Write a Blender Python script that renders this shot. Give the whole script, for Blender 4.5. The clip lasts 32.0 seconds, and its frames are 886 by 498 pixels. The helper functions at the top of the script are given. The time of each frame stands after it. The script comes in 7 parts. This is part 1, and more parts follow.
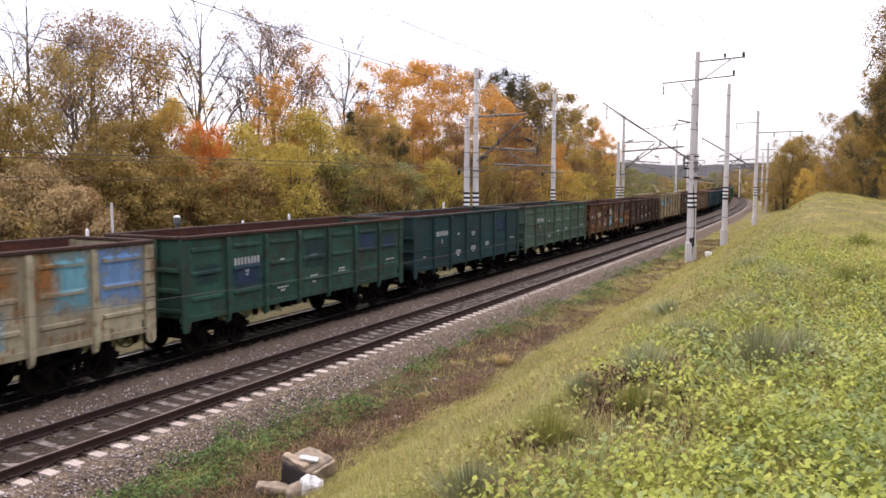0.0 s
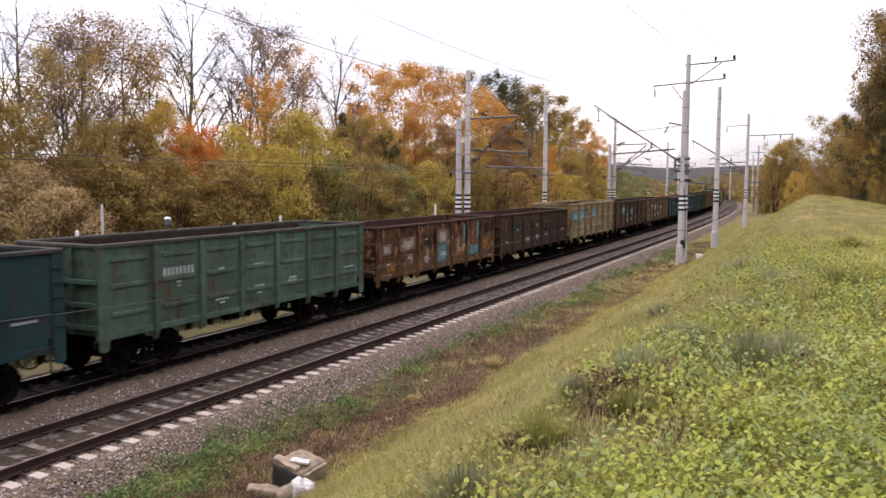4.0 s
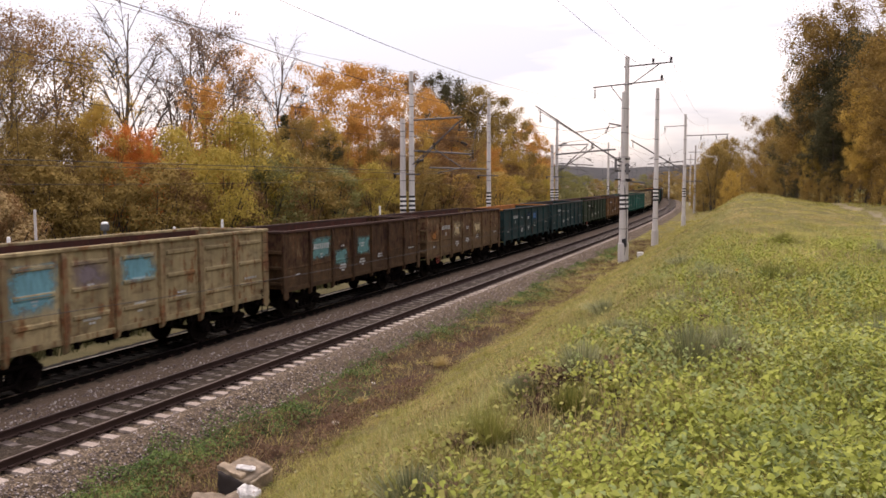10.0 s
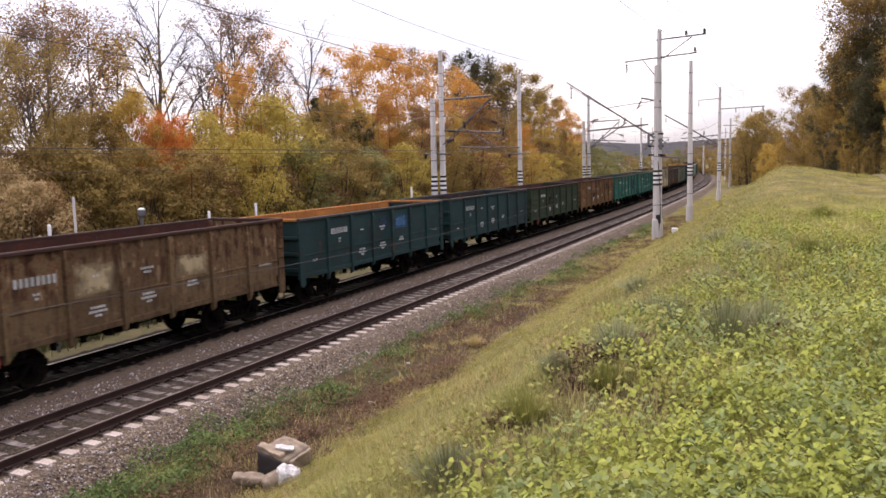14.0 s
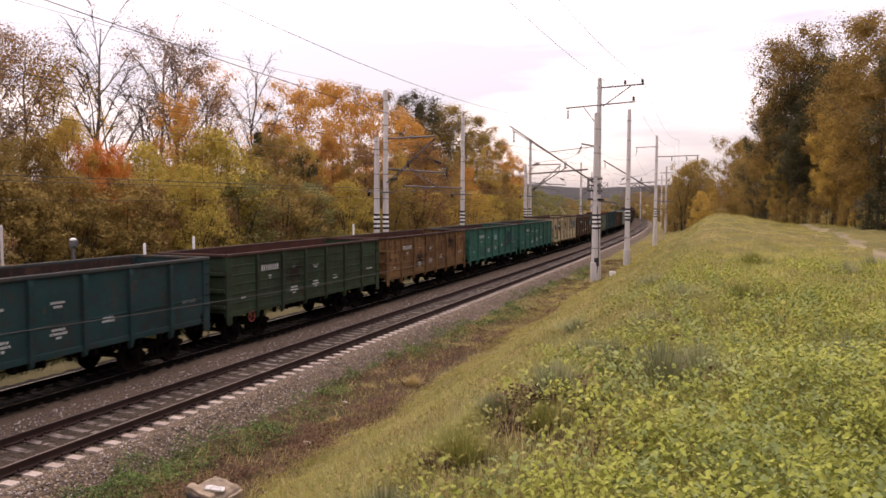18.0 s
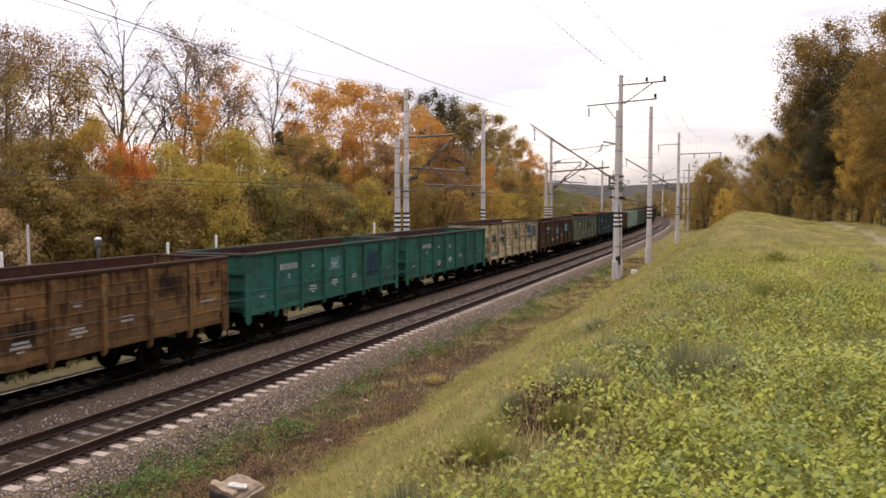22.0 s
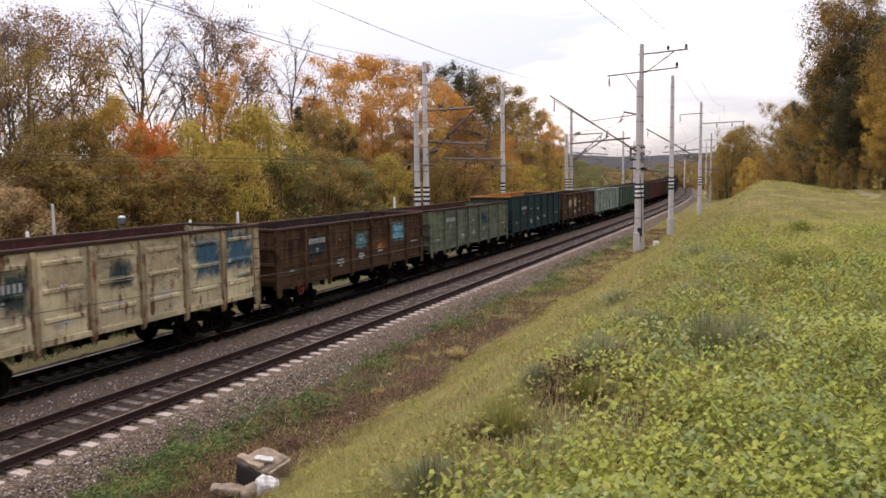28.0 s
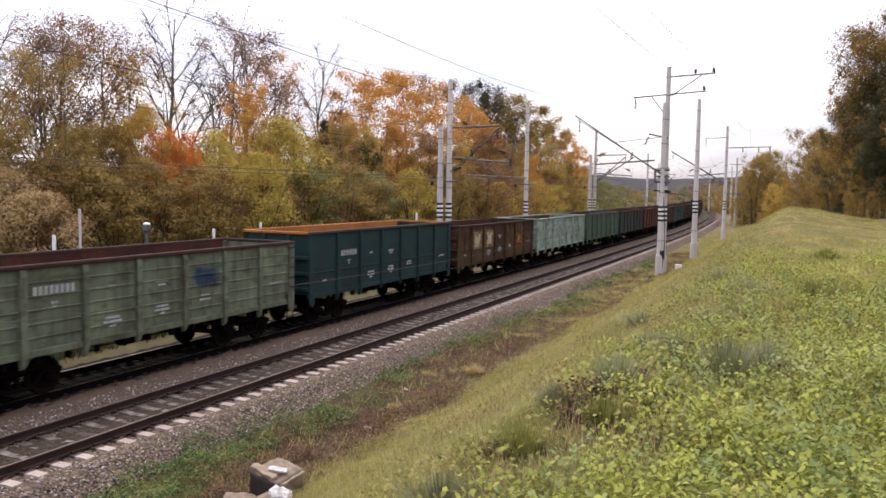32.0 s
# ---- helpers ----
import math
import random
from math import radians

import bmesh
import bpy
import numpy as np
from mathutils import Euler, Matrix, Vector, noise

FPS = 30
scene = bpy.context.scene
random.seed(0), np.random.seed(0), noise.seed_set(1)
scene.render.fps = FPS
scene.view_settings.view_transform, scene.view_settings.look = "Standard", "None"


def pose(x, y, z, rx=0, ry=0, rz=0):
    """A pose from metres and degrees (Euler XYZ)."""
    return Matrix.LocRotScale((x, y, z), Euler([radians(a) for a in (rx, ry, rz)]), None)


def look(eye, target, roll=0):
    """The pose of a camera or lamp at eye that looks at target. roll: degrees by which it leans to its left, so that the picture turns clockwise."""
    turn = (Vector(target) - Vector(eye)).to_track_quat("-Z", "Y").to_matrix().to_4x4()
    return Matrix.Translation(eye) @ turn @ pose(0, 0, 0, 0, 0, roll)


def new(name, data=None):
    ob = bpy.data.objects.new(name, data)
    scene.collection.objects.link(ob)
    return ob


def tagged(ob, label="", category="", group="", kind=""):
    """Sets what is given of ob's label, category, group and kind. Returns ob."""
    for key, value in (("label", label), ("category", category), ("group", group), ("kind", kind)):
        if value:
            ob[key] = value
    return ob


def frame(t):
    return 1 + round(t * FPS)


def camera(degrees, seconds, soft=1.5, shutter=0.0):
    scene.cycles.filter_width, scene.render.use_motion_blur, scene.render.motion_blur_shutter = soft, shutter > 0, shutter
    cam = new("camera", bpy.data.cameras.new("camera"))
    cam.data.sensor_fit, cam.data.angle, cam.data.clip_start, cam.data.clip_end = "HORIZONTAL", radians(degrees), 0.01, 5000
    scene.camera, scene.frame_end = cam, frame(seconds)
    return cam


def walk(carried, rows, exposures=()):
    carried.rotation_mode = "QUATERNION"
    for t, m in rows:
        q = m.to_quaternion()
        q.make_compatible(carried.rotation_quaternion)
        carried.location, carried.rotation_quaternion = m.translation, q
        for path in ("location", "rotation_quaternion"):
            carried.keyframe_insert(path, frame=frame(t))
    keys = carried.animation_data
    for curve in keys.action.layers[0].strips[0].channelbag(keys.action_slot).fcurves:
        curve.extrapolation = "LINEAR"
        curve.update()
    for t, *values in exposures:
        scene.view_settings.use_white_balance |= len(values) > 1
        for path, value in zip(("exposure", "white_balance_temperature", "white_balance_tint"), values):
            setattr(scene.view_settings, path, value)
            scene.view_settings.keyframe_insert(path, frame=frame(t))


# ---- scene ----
# ---- the camera, hand-held from one spot on the bank ----
EYE = (0.0, 0.0, 5.236)
cam = camera(58.0, 32.0, soft=1.6, shutter=0.35)
VIEWS = [
    (0, 84.95, -0.14, 26.21),
    (0.5, 85.66, 0.26, 26.41),
    (1, 86.12, 0.15, 26.47),
    (1.5, 85.91, -0.04, 26.07),
    (2, 85.68, 0.05, 25.87),
    (2.5, 85.56, 0.10, 26.10),
    (3, 85.68, 0.27, 26.35),
    (3.5, 85.14, -0.15, 25.83),
    (5.5, 85.12, -0.20, 25.31),
    (6, 84.13, -0.27, 26.27),
    (6.5, 83.87, -0.04, 28.51),
    (7, 84.25, -0.21, 27.94),
    (7.5, 85.06, 0.45, 24.49),
    (8, 85.39, 0.45, 21.20),
    (8.5, 84.82, 0.27, 18.35),
    (9, 84.65, 0.47, 19.51),
    (9.5, 84.55, 0.46, 20.71),
    (10, 85.19, 0.22, 21.65),
    (10.5, 85.24, 0.43, 21.80),
    (11, 85.04, 0.53, 21.57),
    (11.5, 85.13, 0.46, 21.33),
    (12, 85.16, 0.77, 21.42),
    (12.5, 85.75, 1.30, 21.46),
    (13, 85.73, 1.27, 21.68),
    (13.5, 84.82, 1.40, 23.74),
    (15.5, 82.36, 0.48, 23.01),
    (16, 82.94, -0.34, 22.77),
    (16.5, 83.89, -0.20, 22.78),
    (17, 86.60, -0.76, 22.42),
    (17.5, 86.33, -0.17, 21.09),
    (18, 86.51, -0.22, 19.78),
    (18.5, 86.22, -0.20, 19.99),
    (19, 86.79, 0.70, 21.02),
    (19.5, 86.85, 1.07, 20.67),
    (20, 86.00, 0.35, 20.22),
    (20.5, 86.17, 0.78, 20.87),
    (21, 86.73, 0.95, 21.92),
    (21.5, 86.03, 0.01, 21.79),
    (22, 86.40, -0.04, 21.25),
    (22.5, 85.51, 0.23, 20.88),
    (23, 86.07, 0.66, 20.70),
    (23.5, 85.86, 0.71, 20.98),
    (24, 85.48, 0.91, 20.75),
    (24.5, 85.59, 1.17, 20.78),
    (26.5, 85.12, 0.46, 21.64),
    (27, 85.03, 0.60, 21.95),
    (27.5, 84.85, 0.80, 22.29),
    (28, 84.54, 0.81, 22.66),
    (28.5, 83.48, 0.67, 24.86),
    (29, 83.82, 0.91, 26.99),
    (29.5, 83.76, 0.42, 27.15),
    (30, 84.86, 0.91, 26.58),
    (30.5, 85.08, 1.04, 26.92),
    (31, 85.12, 1.02, 25.64),
    (31.5, 85.04, 0.30, 25.03),
    (32, 85.71, -0.89, 24.30),
]
walk(cam, [(t, pose(*EYE, rx, ry, rz)) for t, rx, ry, rz in VIEWS], exposures=[
    (0.0, 0.93, 7060, 24), (1.0, 0.80, 7120, 24), (2.0, 0.75, 7190, 24), (3.5, 0.73, 7190, 24), (6.0, 0.75, 7150, 23), (7.0, 0.95, 7020, 24), (7.5, 0.72, 7160, 24), (8.0, 0.48, 7380, 24), (9.0, 0.47, 7800, 26), (12.0, 0.49, 7820, 26), (13.5, 0.60, 7560, 26),
    (15.5, 1.02, 6380, 35), (16.0, 1.00, 6380, 35), (17.0, 0.64, 7200, 29), (18.0, 0.45, 8100, 33), (19.0, 0.49, 7970, 29), (20.0, 0.48, 7840, 26), (24.5, 0.46, 7830, 24), (27.0, 0.44, 7580, 25), (28.0, 0.46, 7380, 24), (29.0, 0.73, 7120, 24), (31.0, 0.73, 7120, 24), (32.0, 0.64, 7100, 24)])

# ---- overcast sky, brighter towards the veiled sun beyond the far track ----
SUN_WAY = Vector((-0.52, 0.42, 0.74)).normalized()
world = bpy.data.worlds.new("overcast_sky")
scene.world = world
world.use_nodes = True
wn, wl = world.node_tree.nodes, world.node_tree.links
wn.clear()
w_out, w_bg = wn.new("ShaderNodeOutputWorld"), wn.new("ShaderNodeBackground")
w_sky = wn.new("ShaderNodeTexSky")
w_sky.sky_type, w_sky.sun_disc = "NISHITA", False
w_sky.sun_elevation, w_sky.sun_rotation = math.asin(SUN_WAY.z), math.atan2(SUN_WAY.x, SUN_WAY.y)
w_co, w_map = wn.new("ShaderNodeTexCoord"), wn.new("ShaderNodeMapping")
w_map.inputs["Scale"].default_value = (1.2, 1.2, 7.0)
w_noise, w_ramp = wn.new("ShaderNodeTexNoise"), wn.new("ShaderNodeValToRGB")
w_noise.inputs["Scale"].default_value, w_noise.inputs["Detail"].default_value = 1.7, 5.0
w_ramp.color_ramp.elements[0].position, w_ramp.color_ramp.elements[0].color = 0.45, (0.54, 0.625, 0.765, 1)
w_ramp.color_ramp.elements[1].position, w_ramp.color_ramp.elements[1].color = 0.59, (1.06, 1.09, 1.15, 1)
w_dot, w_glow = wn.new("ShaderNodeVectorMath"), wn.new("ShaderNodeMapRange")
w_dot.operation = "DOT_PRODUCT"
w_dot.inputs[1].default_value = SUN_WAY
for name, value in (("From Min", -0.3), ("From Max", 1.0), ("To Min", 0.80), ("To Max", 1.35)):
    w_glow.inputs[name].default_value = value
w_xyz, w_high = wn.new("ShaderNodeSeparateXYZ"), wn.new("ShaderNodeMapRange")
for name, value in (("From Min", 0.0), ("From Max", 1.0), ("To Min", 0.46), ("To Max", 1.95)):
    w_high.inputs[name].default_value = value
w_mix, w_mul, w_lift = wn.new("ShaderNodeMix"), wn.new("ShaderNodeMix"), wn.new("ShaderNodeMix")
for n_, how, fac in ((w_mix, "MIX", 0.97), (w_mul, "MULTIPLY", 1.0), (w_lift, "MULTIPLY", 1.0)):
    n_.data_type, n_.blend_type = "RGBA", how
    n_.inputs[0].default_value = fac
wl.new(w_co.outputs["Generated"], w_map.inputs["Vector"])
wl.new(w_map.outputs["Vector"], w_noise.inputs["Vector"])
wl.new(w_noise.outputs["Fac"], w_ramp.inputs["Fac"])
wl.new(w_co.outputs["Generated"], w_dot.inputs[0])
wl.new(w_dot.outputs["Value"], w_glow.inputs["Value"])
wl.new(w_ramp.outputs["Color"], w_mul.inputs[6])
wl.new(w_glow.outputs["Result"], w_mul.inputs[7])
wl.new(w_sky.outputs["Color"], w_mix.inputs[6])
wl.new(w_co.outputs["Generated"], w_xyz.inputs[0])
wl.new(w_xyz.outputs["Z"], w_high.inputs["Value"])
wl.new(w_mul.outputs[2], w_lift.inputs[6])
wl.new(w_high.outputs["Result"], w_lift.inputs[7])
wl.new(w_lift.outputs[2], w_mix.inputs[7])
wl.new(w_mix.outputs[2], w_bg.inputs["Color"])
w_bg.inputs["Strength"].default_value = 1.0
wl.new(w_bg.outputs["Background"], w_out.inputs["Surface"])
sun = new("sun", bpy.data.lights.new("sun", "SUN"))
sun.data.energy, sun.data.angle, sun.data.color = 1.5, radians(20), (1.0, 0.94, 0.85)
sun.matrix_world = look(SUN_WAY * 80, (0, 0, 0))

# ---- materials ----


class Nodes:
    """A small helper that strings shader nodes together."""

    def __init__(self, name):
        self.m = bpy.data.materials.new(name)
        self.m.use_nodes = True
        self.t = self.m.node_tree
        self.t.nodes.clear()
        self.out = self.t.nodes.new("ShaderNodeOutputMaterial")

    def node(self, kind, **ins):
        n = self.t.nodes.new(kind)
        for k, v in ins.items():
            self.set(n.inputs[k.replace("_", " ")], v)
        return n

    def set(self, socket, v):
        if isinstance(v, bpy.types.NodeSocket):
            self.t.links.new(v, socket)
        else:
            socket.default_value = v

    def where(self, space="Object", scale=(1, 1, 1), shift=(0, 0, 0)):
        if space == "World":
            src = self.node("ShaderNodeNewGeometry").outputs["Position"]
        else:
            src = self.node("ShaderNodeTexCoord").outputs[space]
        n = self.node("ShaderNodeMapping", Vector=src, Scale=scale, Location=shift)
        return n.outputs["Vector"]

    def own(self, vec):
        """The same place on another copy of a part lies elsewhere in the pattern."""
        a = self.t.nodes.new("ShaderNodeVectorMath")
        a.operation = "MULTIPLY_ADD"
        self.set(a.inputs[0], self.node("ShaderNodeObjectInfo").outputs["Random"])
        a.inputs[1].default_value = (37.0, 53.0, 11.0)
        self.set(a.inputs[2], vec)
        return a.outputs["Vector"]

    def noise(self, vec, scale, detail=4.0, rough=0.55):
        n = self.node("ShaderNodeTexNoise", Vector=vec, Scale=scale, Detail=detail, Roughness=rough)
        return n.outputs["Fac"]

    def ramp(self, fac, stops):
        n = self.node("ShaderNodeValToRGB", Fac=fac)
        e = n.color_ramp.elements
        while len(e) < len(stops):
            e.new(0.5)
        for s, (p, c) in zip(e, stops):
            s.position, s.color = p, (*c, 1) if len(c) == 3 else c
        return n.outputs["Color"]

    def step(self, fac, lo, hi):
        n = self.node("ShaderNodeMapRange", Value=fac, From_Min=lo, From_Max=hi)
        return n.outputs["Result"]

    def mix(self, fac, a, b, how="MIX"):
        n = self.t.nodes.new("ShaderNodeMix")
        n.data_type, n.blend_type = "RGBA", how
        for i, v in ((0, fac), (6, a), (7, b)):
            if isinstance(v, tuple) and len(v) == 3:
                v = (*v, 1)
            self.set(n.inputs[i], v)
        return n.outputs[2]

    def math(self, how, a, b=0.0):
        n = self.t.nodes.new("ShaderNodeMath")
        n.operation = how
        self.set(n.inputs[0], a)
        self.set(n.inputs[1], b)
        return n.outputs[0]

    def finish(self, colour, rough=0.8, metal=0.0, bump=None, height=0.02, strength=0.6, spec=0.4):
        b = self.node("ShaderNodeBsdfPrincipled", Roughness=rough, Metallic=metal)
        b.inputs["Specular IOR Level"].default_value = spec
        self.set(b.inputs["Base Color"], (*colour, 1) if isinstance(colour, tuple) and len(colour) == 3 else colour)
        if bump is not None:
            n = self.node("ShaderNodeBump", Height=bump, Distance=height, Strength=strength)
            self.set(b.inputs["Normal"], n.outputs["Normal"])
        self.set(self.out.inputs["Surface"], b.outputs["BSDF"])
        return self.m


def tone(c, k):
    return tuple(min(1.0, v * k) for v in c)


def plain(name, c, rough=0.8, metal=0.0, fine=30.0, coarse=1.5, depth=0.004, var=0.35, space="Object", spec=0.3):
    """An everyday surface: grain and stains at two scales."""
    n = Nodes(name)
    v = n.where(space)
    a, b = n.noise(v, fine, 5), n.noise(v, coarse, 3)
    col = n.mix(n.step(b, 0.3, 0.7), tone(c, 1 - var), tone(c, 1 + var * 0.6))
    col = n.mix(n.step(a, 0.35, 0.75), col, tone(c, 1 - var * 0.8))
    return n.finish(col, rough, metal, a, depth, 0.6, spec)


def wagon_paint(name, c, rust, amount, grime=0.4, shift=0.0):
    """Old wagon paint: chalky colour, rust in patches and runs, soot."""
    n = Nodes(name)
    v = n.own(n.where("Object", (1, 1, 1), (shift, shift * 1.7, shift * 0.6)))
    runs = n.own(n.where("Object", (3.2, 3.2, 0.35), (shift, shift * 2.1, 0)))
    blot, fine, run = n.noise(v, 1.5, 6, 0.62), n.noise(v, 24, 4), n.noise(runs, 2.2, 4, 0.6)
    part = n.node("ShaderNodeObjectInfo").outputs["Random"]
    c = tone(c, 0.66)
    fade = n.noise(v, 0.5, 2)
    col = n.mix(n.step(fade, 0.3, 0.7), tone(c, 0.62), tone(c, 1.12))
    col = n.mix(n.math("MULTIPLY", n.step(part, 0.2, 1.0), 0.35), col, tone(c, 0.62))
    worn = n.step(n.math("ADD", n.math("MULTIPLY", blot, 0.6), n.math("MULTIPLY", run, 0.5)), 0.675 - 0.24 * amount, 0.725 - 0.24 * amount)
    rusty = n.mix(n.step(fine, 0.35, 0.65), tone(rust, 0.55), tone(rust, 1.25))
    col = n.mix(worn, col, rusty)
    pale = n.step(n.noise(v, 3.4, 6, 0.7), 0.56, 0.72)
    col = n.mix(n.math("MULTIPLY", pale, 0.42), col, n.mix(0.4, tone(c, 1.5), tone((1.0, 0.95, 0.86), 0.05 + 0.55 * max(c))))
    soot = n.step(n.noise(runs, 1.1, 5, 0.65), 0.38, 0.72)
    col = n.mix(n.math("MULTIPLY", soot, min(0.8, grime * 1.45)), col, (0.022, 0.018, 0.016))
    smear = n.step(n.noise(n.own(n.where("Object", (1, 1.0, 2.2), (shift * 3, shift, 0))), 1.5, 5, 0.65), 0.50, 0.64)
    col = n.mix(n.math("MULTIPLY", smear, 0.8 * grime + 0.2), col, n.mix(0.25, (0.012, 0.010, 0.009), rusty))
    film = n.step(n.noise(v, 0.9, 4, 0.6), 0.35, 0.75)
    col = n.mix(n.math("MULTIPLY", film, 0.4), col, n.mix(0.4, col, (0.05, 0.038, 0.03)))
    return n.finish(col, 0.78, 0.0, n.math("ADD", fine, blot), 0.006, 0.5, 0.12)


def rusty_paint(name, tones, shift=0.0, line=2.45):
    """Bare, peeling sides: layers of old paint and rust in upright runs, worst above a wavering line."""
    n = Nodes(name)
    move = (shift, shift * 1.7, shift * 0.6)
    v, runs = n.own(n.where("Object", (1, 1, 1), move)), n.own(n.where("Object", (2.4, 2.4, 0.42), move))
    blot, run, fine = n.noise(v, 1.9, 6, 0.68), n.noise(runs, 2.3, 6, 0.66), n.noise(v, 22, 4)
    z = n.node("ShaderNodeSeparateXYZ", Vector=n.where("Object")).outputs["Z"]
    high = n.step(n.math("ADD", z, n.math("MULTIPLY", n.math("SUBTRACT", blot, 0.5), 1.8)), line - 0.12, line + 0.12)
    mixed = n.step(n.math("ADD", n.math("MULTIPLY", blot, 0.5), n.math("MULTIPLY", run, 0.55)), 0.43, 0.63)
    k = len(tones) - 1
    streaked = n.ramp(mixed, [(i / k, c) for i, c in enumerate(tones)])
    calm = n.mix(n.step(blot, 0.35, 0.68), tone(tones[k // 2], 0.8), tones[k // 2])
    calm = n.mix(n.step(run, 0.56, 0.70), calm, tones[1])
    col = n.mix(high, n.mix(0.5, calm, streaked), streaked)
    col = n.mix(n.math("MULTIPLY", n.step(fine, 0.45, 0.7), 0.5), col, tone(tones[0], 1.2))
    part = n.node("ShaderNodeObjectInfo").outputs["Random"]
    col = n.mix(n.math("MULTIPLY", part, 0.45), col, tones[0])
    return n.finish(col, 0.85, 0.0, n.math("ADD", fine, blot), 0.008, 0.6, 0.1)


def spray_paint(name, c, edge=0.35):
    """A coat of other paint that thins out at its edges."""
    n = Nodes(name)
    g_ = n.where("Generated")
    v = n.where("Object")
    xyz = n.node("ShaderNodeSeparateXYZ", Vector=g_)
    d = n.math("MAXIMUM", n.math("ABSOLUTE", n.math("SUBTRACT", xyz.outputs["Y"], 0.5)), n.math("ABSOLUTE", n.math("SUBTRACT", xyz.outputs["Z"], 0.5)))
    worn = n.noise(v, 3.0, 6, 0.7)
    cover = n.step(n.math("ADD", n.math("MULTIPLY", d, 2.0), n.math("MULTIPLY", n.math("SUBTRACT", worn, 0.5), 1.7)), 1.05, 0.75 - edge * 0.7)
    streak = n.noise(n.where("Object", (2.5, 2.5, 0.5)), 3.0, 5, 0.65)
    col = n.mix(n.step(streak, 0.35, 0.7), tone(c, 0.62), tone(c, 1.15))
    col = n.mix(n.math("MULTIPLY", n.step(n.noise(v, 20, 4), 0.5, 0.75), 0.4), col, tone(c, 0.45))
    p = n.node("ShaderNodeBsdfPrincipled", Roughness=0.8)
    p.inputs["Specular IOR Level"].default_value = 0.2
    n.set(p.inputs["Base Color"], col)
    mx = n.node("ShaderNodeMixShader", Fac=n.math("MULTIPLY", cover, 0.8))
    n.set(mx.inputs[1], n.node("ShaderNodeBsdfTransparent").outputs["BSDF"])
    n.set(mx.inputs[2], p.outputs["BSDF"])
    n.set(n.out.inputs["Surface"], mx.outputs["Shader"])
    return n.m


def leaf_paint(name, stops, clear=0.4, grain=0.50, patch=0.8):
    """Leaves: each one its own tone, thin enough to let some light through."""
    n = Nodes(name)
    geo = n.node("ShaderNodeNewGeometry")
    v = n.where("World")
    broad = n.math("ADD", n.math("MULTIPLY", n.step(n.noise(v, patch, 4, 0.6), 0.30, 0.70), 0.46), n.math("MULTIPLY", n.step(n.noise(v, 4.5, 2), 0.25, 0.75), 0.24))
    mottle = n.math("ADD", n.math("ADD", n.math("MULTIPLY", geo.outputs["Random Per Island"], grain), (0.5 - grain) / 2), broad)
    col = n.ramp(n.math("SUBTRACT", mottle, 0.09), stops)
    part = n.node("ShaderNodeObjectInfo").outputs["Random"]
    col = n.mix(n.math("MULTIPLY", part, 0.3), col, tone(stops[-1][1], 0.85))
    d = n.node("ShaderNodeBsdfPrincipled", Roughness=0.75)
    d.inputs["Specular IOR Level"].default_value = 0.15
    n.set(d.inputs["Base Color"], col)
    tr = n.node("ShaderNodeBsdfTranslucent", Color=col)
    mx = n.node("ShaderNodeMixShader", Fac=clear)
    n.set(mx.inputs[1], d.outputs["BSDF"])
    n.set(mx.inputs[2], tr.outputs["BSDF"])
    n.set(n.out.inputs["Surface"], mx.outputs["Shader"])
    return n.m


